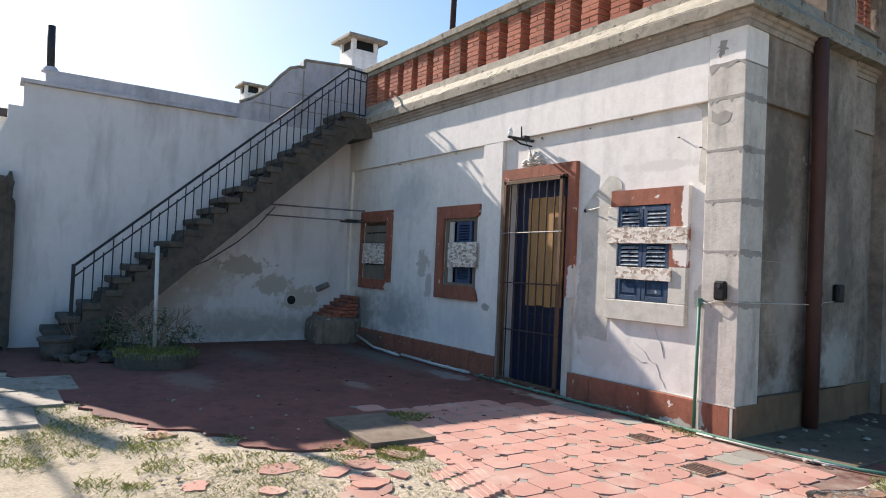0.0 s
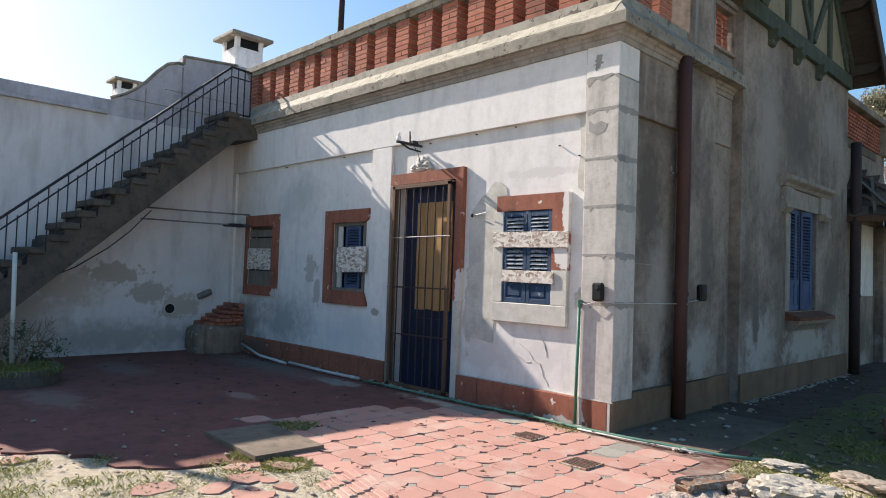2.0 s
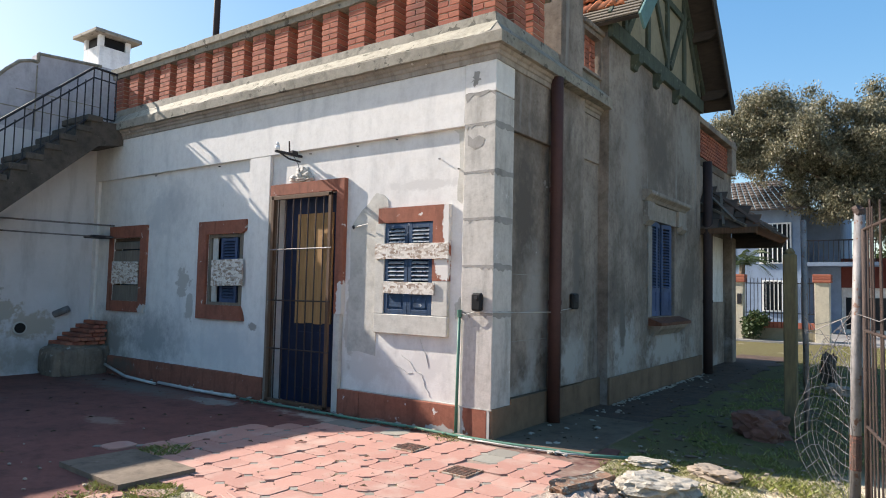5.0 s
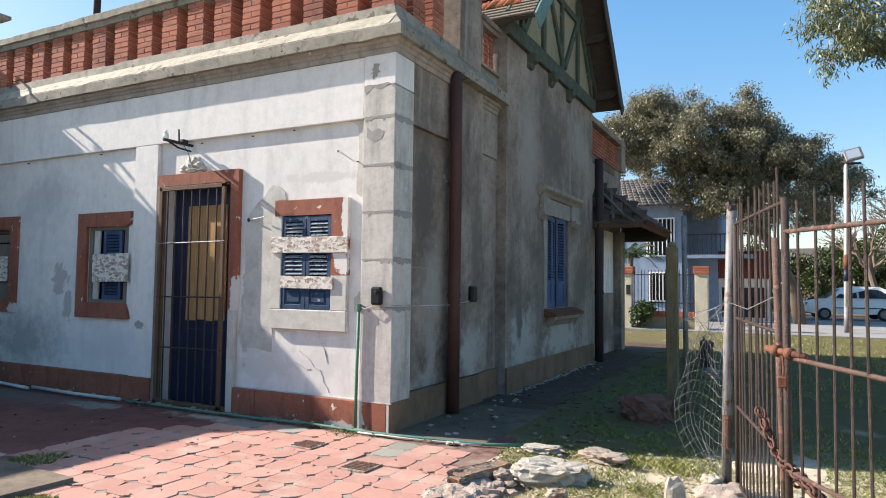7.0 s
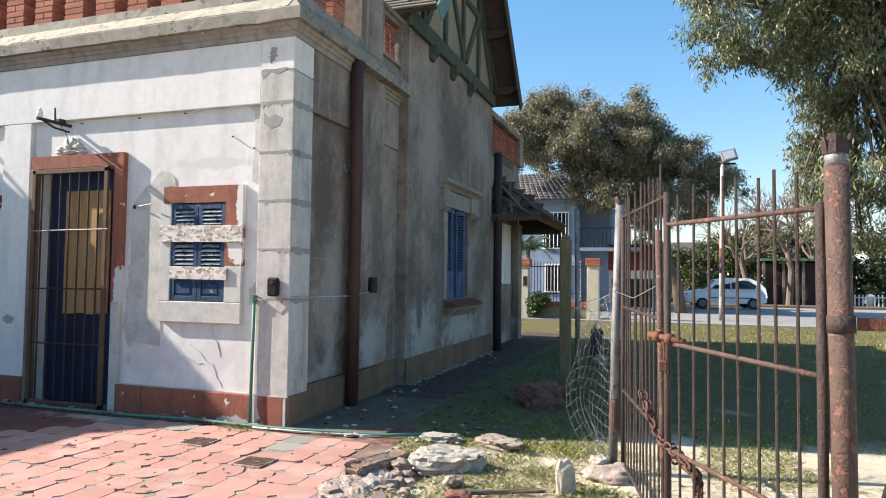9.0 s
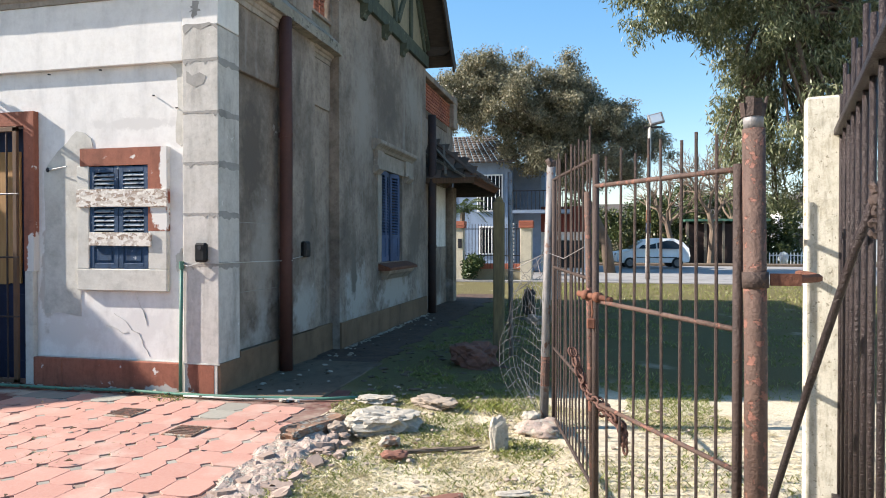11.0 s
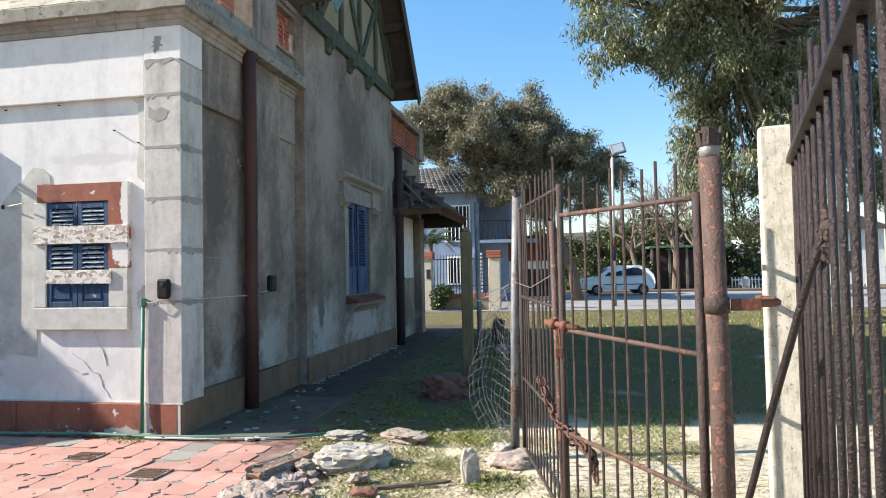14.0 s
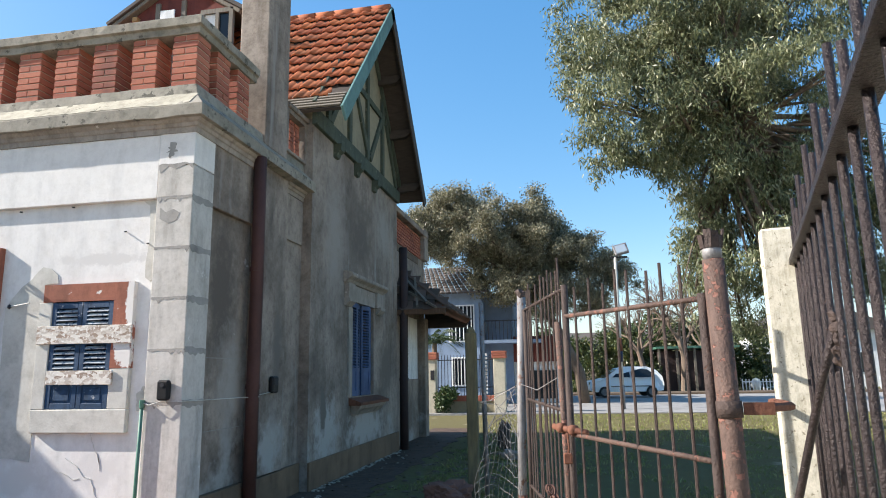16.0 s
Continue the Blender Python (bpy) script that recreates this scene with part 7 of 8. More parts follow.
def clumps(c, r, n, size, seed, flat=0.8, low=-1.0):
    """Clump centres scattered through an uneven crown."""
    rg = random.Random(seed)
    out = []
    while len(out) < n:
        d = Vector((rg.gauss(0, 1), rg.gauss(0, 1), rg.gauss(0, 1))).normalized()
        k = rg.uniform(0.35, 1.0) ** 0.6 * (1 + 0.25 * noise.noise(d * 1.7 + Vector((seed, 0, 0))))
        if d.z * k < low:
            continue
        s = size * rg.uniform(0.6, 1.25)
        out.append((c[0] + d.x * k * r[0], c[1] + d.y * k * r[1], c[2] + d.z * k * r[2], s, s, s * flat))
    return out


def tree(label, trunk, r0, crown, n, leaf, wid, material, limbs, seed, droop=0.7, category="tree"):
    ob = thing("tree", label, category, "trees of the street")
    bm = bmesh.new()
    tube(bm, trunk, r0, 10, 0.55)
    rg = random.Random(seed)
    tips = [Vector(c[:3]) for c in crown]
    for k in range(limbs):
        t = tips[(k * 7) % len(tips)]
        s = Vector(trunk[-1]).lerp(Vector(trunk[-2]), rg.uniform(0, 0.8))
        m = s.lerp(t, 0.5) + Vector((rg.uniform(-0.4, 0.4), rg.uniform(-0.4, 0.4), rg.uniform(-0.1, 0.6)))
        tube(bm, [s, s.lerp(m, 0.5) + Vector((0, 0, 0.15)), m, t], r0 * rg.uniform(0.22, 0.4), 6, 0.2)
        for _ in range(2):
            e = t + Vector((rg.uniform(-0.5, 0.5), rg.uniform(-0.5, 0.5), rg.uniform(-0.35, 0.35)))
            tube(bm, [m, m.lerp(e, 0.5) + Vector((0, 0, 0.2)), e], r0 * 0.12, 5, 0.2)
    part("trunk", bm, BARK, ob, "", True)
    cr = new("crown", quads_mesh("crown", leaf_cloud(crown, n, leaf, wid, droop, seed), material))
    cr.parent = ob
    return ob


# big street tree beyond the lawn
crown = clumps((-0.4, 25.6, 8.35), (3.7, 3.0, 2.0), 104, 0.63, 3) + clumps((3.5, 26.0, 6.0), (2.9, 2.6, 2.0), 78, 0.59, 4) + clumps((1.9, 25.6, 6.8), (2.6, 2.2, 2.4), 39, 0.59, 8) + clumps((-3.2, 25.0, 7.6), (1.6, 2, 1.8), 23, 0.68, 6) + clumps((1.6, 24.5, 5.0), (1.3, 1.3, 1.2), 16, 0.51, 5) + clumps((0.5, 25.0, 5.5), (1.6, 1.3, 1.3), 21, 0.51, 9) + clumps((3.4, 25.3, 4.7), (1.9, 1.4, 1.2), 23, 0.47, 10) + clumps((1.9, 25.5, 7.2), (2.5, 2.4, 1.4), 72, 0.59, 41) + clumps((-2.6, 25.2, 8.8), (1.7, 2, 1.5), 34, 0.59, 42) + clumps((5.0, 25.7, 6.0), (1.2, 1.5, 0.8), 23, 0.47, 43) + clumps((0.6, 25.0, 6.3), (2.2, 1.7, 1.2), 44, 0.51, 44) + clumps((0.8, 25.5, 8.4), (1.4, 1.5, 0.9), 26, 0.55, 48) + clumps((-1.8, 25.4, 9.2), (1.4, 1.5, 0.8), 22, 0.55, 49)
tree("broad old tree with grey-green crown across the lawn", [(3.95, 25.6, -0.1), (3.75, 25.5, 1.4), (3.1, 25.4, 2.9), (2.3, 25.4, 4.4), (1.5, 25.4, 6.0)], 0.27, crown, 220000, 0.14, 0.023, LEAFGREY, 40, 5, 0.5)
# near eucalyptus
crown = clumps((8.6, 11.6, 8.6), (3.6, 3.0, 3.2), 126, 0.54, 13) + clumps((8.4, 11.6, 4.6), (1.7, 1.6, 2.2), 65, 0.44, 14) + clumps((5.3, 10.4, 8.0), (1.6, 1.5, 1.3), 47, 0.41, 15) + clumps((10.6, 11.8, 5.2), (1.8, 1.6, 2.4), 47, 0.48, 16) + clumps((7.4, 11.4, 11.5), (3.2, 2.6, 2.0), 65, 0.61, 17) + clumps((12.2, 12.8, 4.6), (2.2, 2.4, 2.2), 60, 0.61, 18) + clumps((7.6, 11.6, 7.6), (2.4, 2.0, 2.2), 65, 0.54, 19) + clumps((7.9, 12.6, 4.2), (1.6, 1.3, 2.5), 83, 0.41, 20) + clumps((6.8, 12.4, 4.6), (0.7, 0.8, 1.7), 32, 0.34, 21) + clumps((4.6, 10.8, 9.0), (1.2, 1.2, 1.2), 50, 0.41, 45) + clumps((5.4, 11.0, 10.6), (2.0, 1.8, 1.6), 72, 0.51, 46) + clumps((4.5, 10.6, 6.9), (0.8, 0.8, 0.6), 16, 0.24, 47) + clumps((5.0, 10.6, 7.0), (1.0, 0.9, 0.9), 46, 0.34, 51) + clumps((6.1, 10.9, 6.7), (0.7, 0.8, 0.7), 22, 0.32, 52) + clumps((8.3, 12.2, 5.4), (2.0, 1.5, 2.0), 90, 0.46, 53) + clumps((7.0, 11.6, 9.4), (2.2, 1.8, 1.6), 60, 0.5, 54)
tree("tall eucalyptus with drooping green leaves beside the gate", [(9.3, 12.2, -0.1), (9.1, 12.1, 2.0), (8.6, 12.0, 4.2), (7.9, 11.9, 6.4), (7.6, 11.8, 8.2)], 0.36, crown, 205000, 0.155, 0.0165, LEAF, 90, 15, 0.6)
# hedge, bushes and street greenery
for cx, cy, cz, rx, ry, rz, sd in ((5.5, 40.5, 1.9, 3.6, 1.2, 2.0, 31), (9.5, 46, 3.0, 4.0, 1.5, 3.0, 32), (12.5, 47, 2.6, 3.0, 1.5, 2.6, 35), (15.2, 43.5, 2.4, 1.5, 1.5, 2.6, 33), (1.5, 42, 2.2, 2.5, 1.5, 2.2, 34), (7.5, 43.5, 2.6, 3.0, 1.5, 2.4, 36), (11.0, 49.5, 3.2, 4.0, 1.5, 3.0, 37)):
    ob = thing("bush", "dense green garden bush across the street", "bush", "bushes across the street")
    q = new("foliage", quads_mesh("foliage", leaf_cloud(clumps((cx, cy, cz), (rx, ry, rz), 40, 0.7, sd, 0.9), 9000, 0.2, 0.06, 0.3, sd), BUSH))
    q.parent = ob
    bm = bmesh.new()
    for k in range(5):
        tube(bm, [(cx + 0.2 * k - 0.4, cy, -0.05), (cx + 0.5 * k - 1, cy, cz)], 0.06, 5, 0.4)
    part("stem", bm, BARK, ob)
ob = thing("bush", "small clipped bush in the white pot", "bush")
q = new("foliage", quads_mesh("foliage", leaf_cloud(clumps((14.75, 39.8, 1.05), (0.35, 0.35, 0.35), 10, 0.2, 9), 1500, 0.08, 0.03, 0.1, 9), BUSH))
q.parent = ob
for bx, by, h, sd in ((10.2, 38.5, 8.5, 71), (7.6, 37.5, 6.5, 72), (12.2, 42, 8.0, 73)):
    ob = thing("tree", "leafless tree with fine grey branches across the street", "tree", "bare trees")
    bm = bmesh.new()
    rg = random.Random(sd)
    tube(bm, [(bx, by, -0.1), (bx + 0.15, by, h * 0.25), (bx - 0.1, by, h * 0.42)], 0.2, 8, 0.7)
    for k in range(5):
        a = k * 1.25
        twigs(bm, Vector((bx - 0.05, by, h * (0.3 + 0.025 * k))), Vector((0.6 * math.cos(a), 0.6 * math.sin(a), 1)).normalized(), h * 0.22, 0.09, 5, rg, 0.55)
    part("bare_crown", bm, DRYTWIG, ob)
palm = thing("palm", "small dark palm in front of the blue house", "palm")
bm = bmesh.new()
tube(bm, [(-2.35, 22.3, -0.1), (-2.3, 22.3, 1.4), (-2.25, 22.3, 2.7)], 0.13, 8, 0.8)
part("trunk", bm, BARK, palm)
vs = []
for k in range(26):
    a, el = k * 2.4, npr.uniform(0.1, 1.1)
    d0 = np.array([math.cos(a) * math.cos(el), math.sin(a) * math.cos(el), math.sin(el)])
    for i in range(22):
        t = i / 22
        p = np.array([-2.25, 22.3, 2.75]) + d0 * t * 1.6 + np.array([0, 0, -0.9 * t * t])
        for sg in (-1, 1):
            sdv = np.cross(d0, [0, 0, 1.0])
            e = p + sg * sdv * 0.34 * (1 - 0.6 * t) + d0 * 0.12 + np.array([0, 0, -0.14])
            vs += [tuple(p), tuple(p + d0 * 0.03), tuple(e), tuple(e - d0 * 0.015)]
q = new("fronds", quads_mesh("fronds", vs, PALMLEAF))
q.parent = palm

# low garden plants in front of the wall
ob = thing("bush", "dark low bush at the garden wall", "bush")
q = new("foliage", quads_mesh("foliage", leaf_cloud(clumps((-1.1, 18.7, 0.55), (0.35, 0.3, 0.5), 14, 0.25, 19), 2500, 0.12, 0.03, 0.2, 19), PALMLEAF))
q.parent = ob

# houses over the yard wall
def white_chimney(label, x, y, z0, z1, w):
    ob = thing("neighbour_chimney", label, "chimney", "chimneys over the yard wall")
    bm = bmesh.new()
    box(bm, (x - w, y - w, z0), (x + w, y + w, z1), bev=0.01)
    part("shaft", bm, WHITEP, ob)
    for sx in (-1, 1):
        for sy in (-1, 1):
            bm = bmesh.new()
            box(bm, (x + sx * w - sx * 0.09, y + sy * w - sy * 0.09, z1), (x + sx * w, y + sy * w, z1 + 0.2))
            part("leg", bm, WHITEP, ob)
    bm = bmesh.new()
    box(bm, (x - w + 0.05, y - w + 0.05, z1), (x + w - 0.05, y + w - 0.05, z1 + 0.19))
    part("flue", bm, BLACK, ob)
    bm = bmesh.new()
    box(bm, (x - w * 1.5, y - w * 1.5, z1 + 0.2), (x + w * 1.5, y + w * 1.5, z1 + 0.27), bev=0.01)
    part("cap", bm, COPING, ob)


white_chimney("white chimney with a flat concrete cap behind the parapet", -9.35, 0.75, -0.1, 5.92, 0.30)
white_chimney("small white chimney on a neighbouring roof", -16.35, 0.73, -0.1, 6.35, 0.25)
bm = bmesh.new()
cyl(bm, (-15.9, 1.6, -0.1), (-15.9, 1.6, 6.75), 0.10, n=12)
cyl(bm, (-15.9, 1.6, 6.75), (-15.9, 1.6, 6.9), 0.15, 0.12, 12)
tagged(part("roof_vent", bm, GALV, None, "round metal vent on a neighbouring roof", True), category="vent")
nh = thing("neighbour_house", "flat roofed white neighbouring house over the yard wall", "house")
bm = bmesh.new()
box(bm, (-24, -13, -0.1), (-13.5, -5.2, 4.2))
part("wall", bm, WHITEP, nh)
bm = bmesh.new()
box(bm, (-13.5, -5.9, 2.6), (-13.44, -5.3, 3.8))
part("window", bm, GLASS, nh)
bm = bmesh.new()
box(bm, (-24.2, -13.2, 4.2), (-13.3, -5.0, 4.35))
part("roof_slab", bm, DARKTILE, nh)
# bare tree over the yard wall
ob = thing("tree", "leafless tree leaning over the yard wall", "tree")
bm = bmesh.new()
rg = random.Random(90)
tube(bm, [(-14.2, -8.2, -0.1), (-14.0, -8.0, 3.0), (-14.1, -7.6, 6.0), (-14.2, -7.2, 7.6)], 0.2, 8, 0.6)
twigs(bm, Vector((-4.3, -5.6, 5.3)), Vector((0.45, 0.75, -0.35)).normalized(), 0.7, 0.012, 3, rg, 0.5, 0.3)
tube(bm, [(-14.1, -7.5, 6.2), (-8.0, -6.9, 6.7), (-4.3, -5.6, 5.3)], 0.035, 6, 0.3)
part("bare_crown", bm, DRYTWIG, ob)

# plain walls that close the yard behind the camera
bm = bmesh.new()
box(bm, (-8.25, -16.2, -0.1), (12, -16, 2.4))
structure("wall_back", bm, SHADYWHITE)

# ---- floor tiles ----
P = 0.255
c = 0.046
oct2 = [(c, 0.002), (P - c, 0.002), (P - 0.002, c), (P - 0.002, P - c), (P - c, P - 0.002), (c, P - 0.002), (0.002, P - c), (0.002, c)]


def worn_tile(seed, broken=False):
    """An eight-sided floor tile with rounded, chipped edges."""
    rg = random.Random(seed)
    bm = bmesh.new()
    rim = []
    for (x0, y0), (x1, y1) in zip(oct2, oct2[1:] + oct2[:1]):
        for f in (0.0, 0.5):
            rim.append((x0 + (x1 - x0) * f + rg.uniform(-0.003, 0.003), y0 + (y1 - y0) * f + rg.uniform(-0.003, 0.003)))
    if broken:
        b0 = rg.randrange(16)
        for q in range(3):
            x, y = rim[(b0 + q) % 16]
            k = rg.uniform(0.12, 0.3)
            rim[(b0 + q) % 16] = (x + (P / 2 - x) * k, y + (P / 2 - y) * k)
    rings = []
    for grow, z in ((1.0, -0.035), (1.0, -0.0015), (0.985, 0.0)):
        rings.append([bm.verts.new((P / 2 + (x - P / 2) * grow, P / 2 + (y - P / 2) * grow, z)) for x, y in rim])
    for a, b in zip(rings, rings[1:]):
        for q in range(16):
            bm.faces.new((a[q], a[(q + 1) % 16], b[(q + 1) % 16], b[q]))
    bm.faces.new(rings[-1])
    return bm


tile_mes = [finish("floor_tile", worn_tile(q, q > 6), TILE) for q in range(10)]
grey_mes = [finish("floor_tile", worn_tile(q + 30, q > 2), TILEGREY) for q in range(4)]
bm = bmesh.new()
k = 0.044
prism(bm, [(k, 0), (0, k), (-k, 0), (0, -k)], "z", -0.03, -0.001)
sq_me = finish("corner_tile", bm, TILEGREY)
rng = random.Random(77)
for j in range(15):
    for i in range(20):
        x, y = 1.22 - P * (i + 1), -0.22 - P * (j + 1)
        edge = 1.12 + 0.10 * (-y) ** 0.8 + 0.12 * noise.noise(Vector((0, y * 1.3, 3)))
        front = -2.95 + 0.35 * noise.noise(Vector((x * 0.8, 0, 9)))
        smooth_from = -2.0 + 0.5 * noise.noise(Vector((x * 1.1, y * 1.4, 15))) + 0.22 * y
        if x + P > edge or y < front or x < smooth_from:
            continue
        lift = 0.6 + 3.0 * max(0.0, noise.noise(Vector((x * 1.5, y * 1.5, 21))))
        if rng.random() < 0.015 * lift:
            continue
        dz = rng.uniform(-0.0015, 0.003) * lift
        m = pose(x, y, 0.004 + dz, rng.gauss(0, 0.32) * lift, rng.gauss(0, 0.32) * lift, rng.gauss(0, 0.7))
        grey = (j == 0 and rng.random() < 0.5) or (j == 1 and i < 5 and rng.random() < 0.4)
        ob = new("floor_tile", rng.choice(grey_mes if grey else tile_mes))
        ob.parent = patio
        ob.matrix_local = m
        if rng.random() < 0.6:
            ob = new("corner_tile", sq_me)
            ob.parent = patio
            ob.matrix_local = pose(x, y, 0.001 + dz * 0.3, 0, 0, rng.gauss(0, 4))
bm = bmesh.new()
for q in range(150):
    x, y, sz = rng.uniform(-5.2, 0.9), rng.uniform(-4.7, -2.8), rng.uniform(0.03, 0.125)
    if noise.noise(Vector((x * 0.9, y * 0.9, 6))) < -0.05:
        continue
    n0 = len(bm.verts)
    prism(bm, blob((0, 0), sz * rng.uniform(0.9, 1.3), sz, q * 1.7, 9, 0.55), "z", -0.02, 0.0)
    bm.verts.ensure_lookup_table()
    bmesh.ops.transform(bm, matrix=pose(x, y, ground_height(x, y) + 0.012, rng.gauss(0, 2), rng.gauss(0, 2), rng.uniform(0, 360)), verts=bm.verts[n0:])
tagged(part("tile_shards", bm, SHARD, patio), kind="stuff")
# crumbs along the foot of the walls
bm = bmesh.new()
for k in range(300):
    if k > 120:
        x, y = (0.10 if rng.random() < 0.8 else 0.16) + abs(rng.gauss(0, 0.03)), rng.uniform(2.8, 7.3)
    elif k < 80:
        x, y = rng.uniform(-7.0, 0.9), -0.03 - abs(rng.gauss(0, 0.06))
    else:
        x, y = 0.1 + abs(rng.gauss(0, 0.3)), rng.uniform(0.0, 7.0)
    s = rng.uniform(0.006, 0.02 if k > 120 else 0.03)
    lump(bm, (x, y, 0.016 if y < 1.9 else 0.006), (s * 1.4, s, s * 0.6), k, 1, 0.7)
tagged(part("plaster_crumbs", bm, PALECON, None, "fallen plaster crumbs along the wall foot"), category="rubble", kind="stuff")
# weeds and debris under the stair
ob = thing("weeds", "dark tangled dry weeds at the foot of the stair", "weeds")
q = new("foliage", quads_mesh("foliage", leaf_cloud(clumps((-6.85, -3.7, 0.18), (0.35, 0.8, 0.3), 16, 0.22, 23, 0.8, -0.4), 1100, 0.08, 0.010, 0.1, 23), PALMLEAF))
q.parent = ob
bm = bmesh.new()
rg = random.Random(61)
for k in range(12):
    twigs(bm, Vector((-6.9 + rg.uniform(-0.2, 0.3), -3.8 + rg.uniform(-0.8, 0.6), 0.0)), Vector((rg.uniform(-0.5, 0.5), rg.uniform(-0.5, 0.5), 1)).normalized(), 0.3, 0.008, 2, rg, 0.8)
part("dry_stem", bm, DRYTWIG, ob)
# debris beside the side path
bm = bmesh.new()
for k in range(150):
    x, y, sz = rng.uniform(0.85, 2.4), rng.uniform(0.2, 7.0), rng.uniform(0.008, 0.045)
    lump(bm, (x, y, ground_height(x, y) + 0.004), (sz * 1.5, sz, sz * 0.5), k, 1, 0.7)
tagged(part("path_debris", bm, CLOD, None, "brown clods and rubble beside the shaded path"), category="rubble", kind="stuff")
# small paving bricks near the front edge
bm = bmesh.new()
box(bm, (0, 0, -0.03), (0.20, 0.055, 0.012), bev=0.006)
pav = finish("paving_brick", bm, TILE)
for r in range(7):
    for q in range(3):
        ob = new("paving_brick", pav)
        ob.parent = patio
        ob.matrix_local = pose(-0.62 + 0.21 * q + 0.02 * r, -2.62 - 0.064 * r, -0.004, rng.uniform(-0.3, 0.3), rng.uniform(-0.3, 0.3), -14 + rng.uniform(-3, 3))

# ---- grass ----
def grass_pick(x0, x1, y0, y1, cut, scale=1.1):
    def pick():
        while True:
            x, y = npr.uniform(x0, x1), npr.uniform(y0, y1)
            if (-9 < x < 1.25 + 0.12 * max(0, -y - 0.5) and -2.85 < y < 0.3) or (y > -4.9 and y > -4.5 - (x + 2.8) * 0.6 and -9 < x < -1.2 and y < 0.3):
                continue
            if x < 1.0 + 0.25 * math.sin(2.1 * y) ** 2 and y > 0:
                continue
            if x > 2.9 and y < -0.3 and npr.uniform() < 0.7:
                continue
            if noise.noise(Vector((x * scale, y * scale, 4))) + 0.4 * noise.noise(Vector((x * 3.3, y * 3.3, 8))) > cut:
                return x, y, ground_height(x, y) - 0.005
    return pick


gv = blades(26000, grass_pick(1.2, 5.0, -3.6, 1.5, 0.08), 0.01, 0.035, 0.0032, 1.2)
gv += blades(14000, grass_pick(-5.0, 2.4, -5.6, -2.6, 0.03), 0.008, 0.028, 0.003, 1.4)
gv += blades(14000, grass_pick(1.3, 11, 0.8, 9, 0.0), 0.015, 0.055, 0.005, 1.0)
gv += blades(5000, grass_pick(1.0, 2.9, 0.2, 7.5, 0.10, 1.7), 0.01, 0.04, 0.004, 1.1)
gv += blades(9000, grass_pick(-3, 14, 9, 18, -0.3), 0.02, 0.07, 0.010, 0.9)
for cx, cy, n, h in ((2.35, 0.15, 60, 0.15), (2.6, 0.1, 50, 0.16), (2.75, 0.05, 40, 0.12), (2.55, -0.55, 120, 0.08), (2.95, -1.0, 200, 0.09), (2.3, -0.3, 90, 0.08), (1.62, -0.25, 140, 0.10), (-2.0, -2.25, 160, 0.12), (-0.95, -2.95, 420, 0.10), (-1.4, -3.0, 300, 0.08), (-0.42, -0.2, 80, 0.10), (-0.2, -1.9, 60, 0.05), (0.15, -1.55, 50, 0.05), (-0.6, -1.5, 50, 0.05), (1.3, -0.05, 120, 0.07)):
    gv += blades(int(n * 2.6), in_disc(Vector((cx, cy, 0)), 0.19, -0.01), h * 0.12, h * 0.48, 0.003, 1.2)
for cx, cy, n in ((2.1, -0.4, 420), (2.95, -0.98, 520), (2.4, -0.75, 380), (1.85, -1.5, 520), (1.75, -1.95, 560), (2.55, -2.4, 420), (2.3, -1.35, 360), (1.6, -0.3, 360), (3.5, -1.3, 260), (2.8, -1.6, 300), (-2.9, -4.9, 420), (-2.1, -4.5, 420), (-1.3, -4.0, 420), (-3.6, -5.2, 360)):
    gv += blades(n, in_disc(Vector((cx, cy, 0)), 0.27, -0.01), 0.008, 0.034, 0.003, 1.3)
gv += blades(15000, grass_pick(1.2, 3.4, -3.4, 0.3, -0.15, 2.2), 0.005, 0.02, 0.003, 1.6)
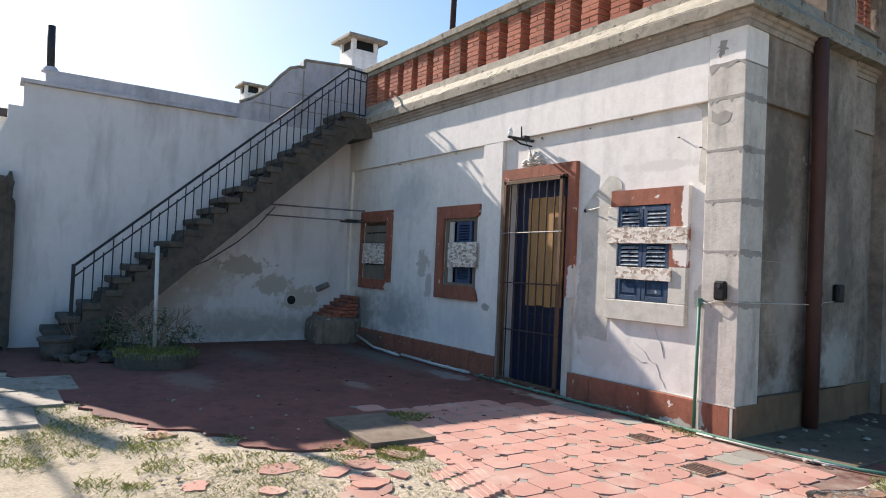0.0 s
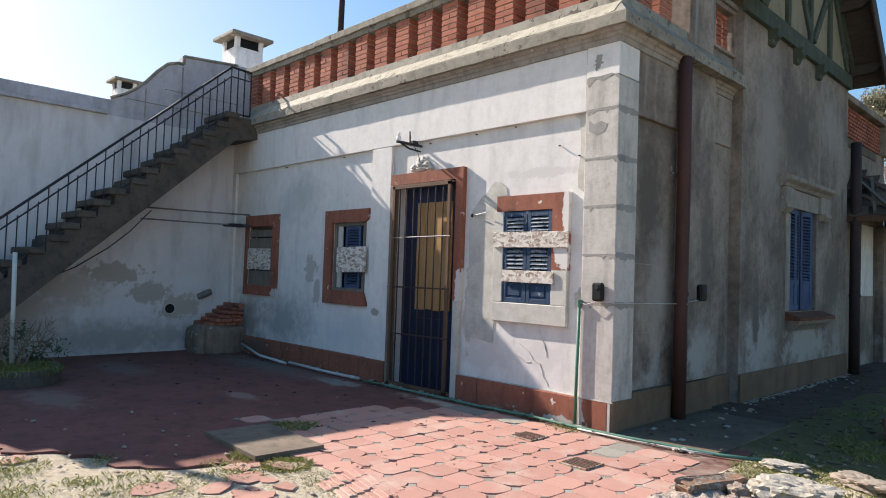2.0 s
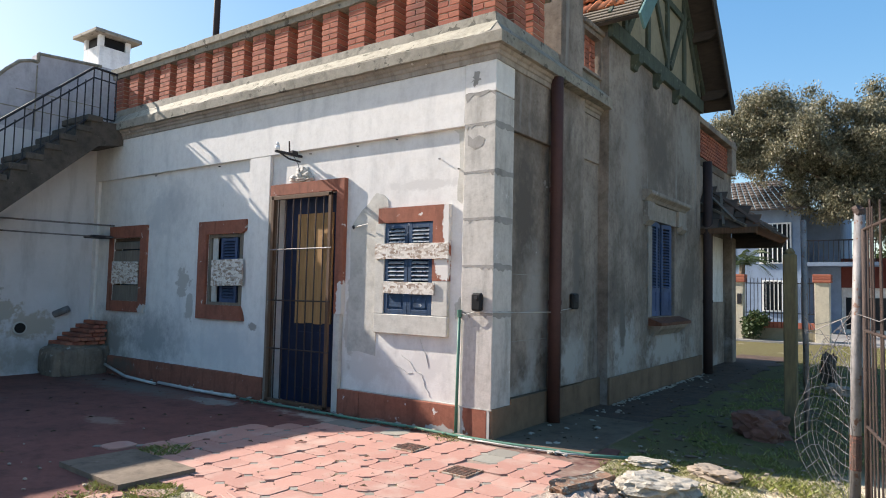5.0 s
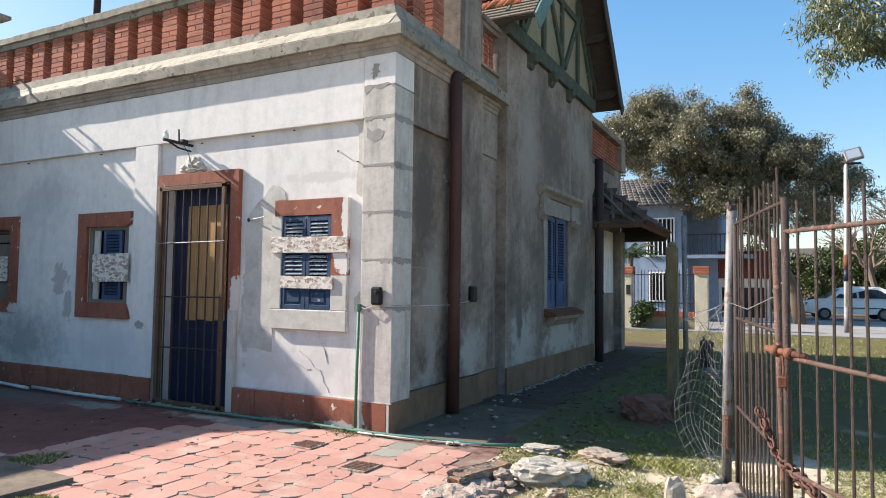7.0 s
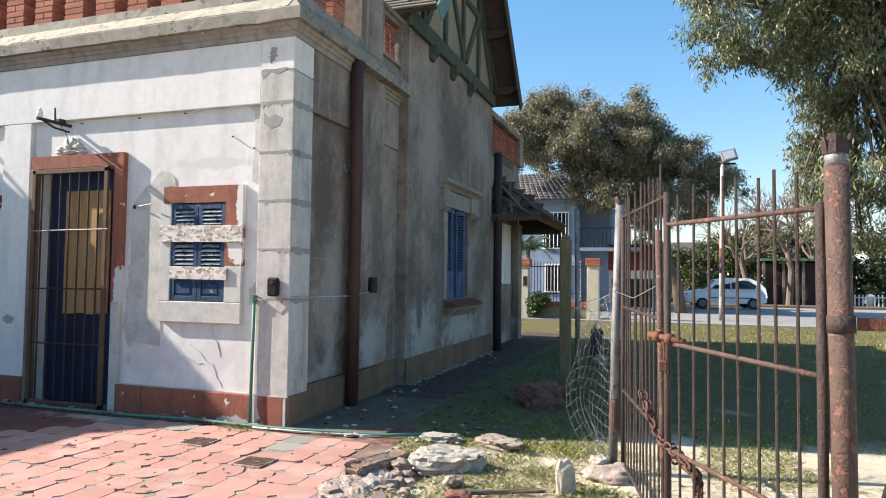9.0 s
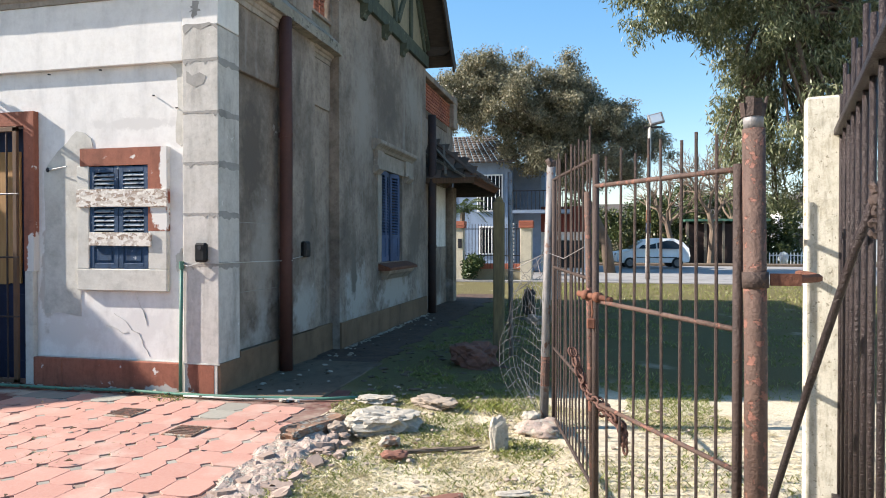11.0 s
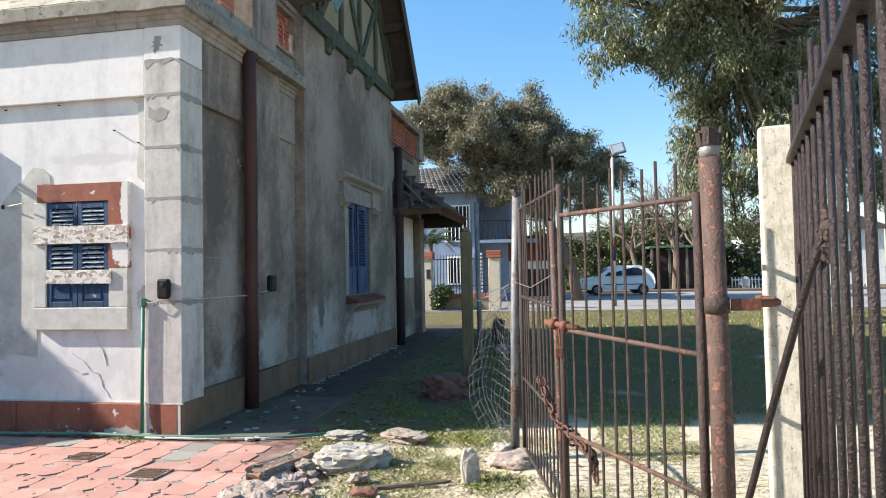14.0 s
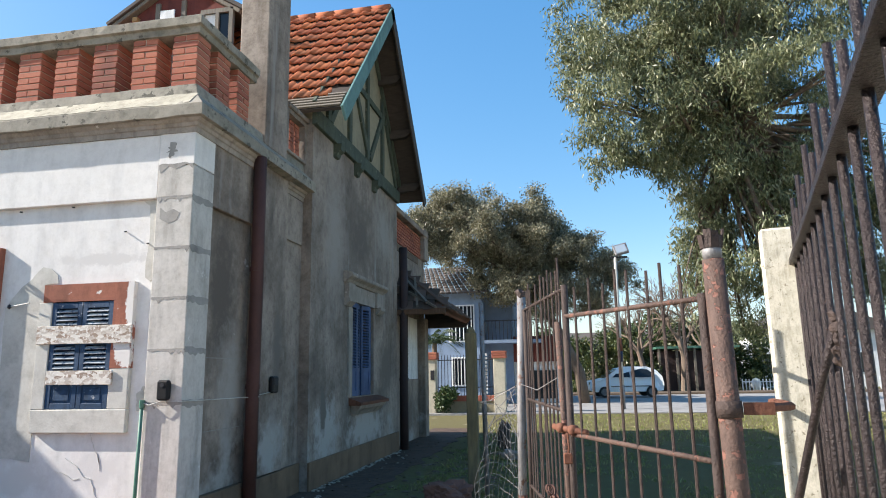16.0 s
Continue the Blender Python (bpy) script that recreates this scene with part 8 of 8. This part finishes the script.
straw = blades(62000, grass_pick(1.2, 5.2, -4.6, 0.3, -0.3), 0.006, 0.026, 0.0018, 2.4)
straw += blades(20000, grass_pick(-5.0, 2.0, -5.4, -2.7, -0.3), 0.006, 0.024, 0.0018, 2.4)
tagged(new("dry_straw", quads_mesh("dry_straw", straw, STRAW)), "dry yellow straw and withered grass on the sand", "straw", kind="stuff")
# low weeds in the sand before the patio
for cx, cy, r, n in ((-2.65, -5.24, 0.14, 500), (-1.92, -5.26, 0.12, 420), (-1.96, -5.04, 0.10, 320), (-1.28, -5.03, 0.10, 420), (-1.06, -4.82, 0.10, 420), (-1.38, -4.59, 0.14, 650), (-2.0, -4.6, 0.16, 600), (-1.88, -3.98, 0.09, 260), (-1.26, -3.23, 0.13, 600), (-0.92, -3.21, 0.15, 750), (-0.98, -2.99, 0.12, 400), (-0.81, -3.71, 0.10, 280), (-0.85, -4.06, 0.08, 200), (-1.49, -4.22, 0.10, 300)):
    for _ in range(3):
        ox, oy = npr.normal(0, r * 0.6, 2)
        gv += blades(n // 7, in_disc(Vector((cx + ox, cy + oy, 0)), r * npr.uniform(0.7, 1.5), -0.008), 0.008, 0.032, 0.0035, 1.5)
gob = tagged(new("grass", quads_mesh("grass", gv, GRASS)), "sparse green and dry grass tufts on sandy soil", "grass", kind="stuff")
# fallen leaves on the patio and the side path
lv = []
for k in range(620):
    x, y, a, s = npr.uniform(-7.5, 3.5), npr.uniform(-3.4, -0.25), npr.uniform(0, 6.28), npr.uniform(0.012, 0.035)
    if k > 140:
        x, y = npr.uniform(0.08, 1.9), npr.uniform(0.1, 9.0)
    if k > 480:
        x, y = npr.uniform(-7.0, 1.0), npr.uniform(-0.3, -0.05)
    ca, sa = math.cos(a) * s, math.sin(a) * s
    lv += [(x - ca, y - sa, 0.024), (x - sa * 0.5, y + ca * 0.5, 0.036), (x + ca, y + sa, 0.026), (x + sa * 0.5, y - ca * 0.5, 0.04)]
tagged(new("fallen_leaves", quads_mesh("fallen_leaves", lv, LITTER)), "dry brown leaves scattered over the patio", "leaves", kind="stuff")
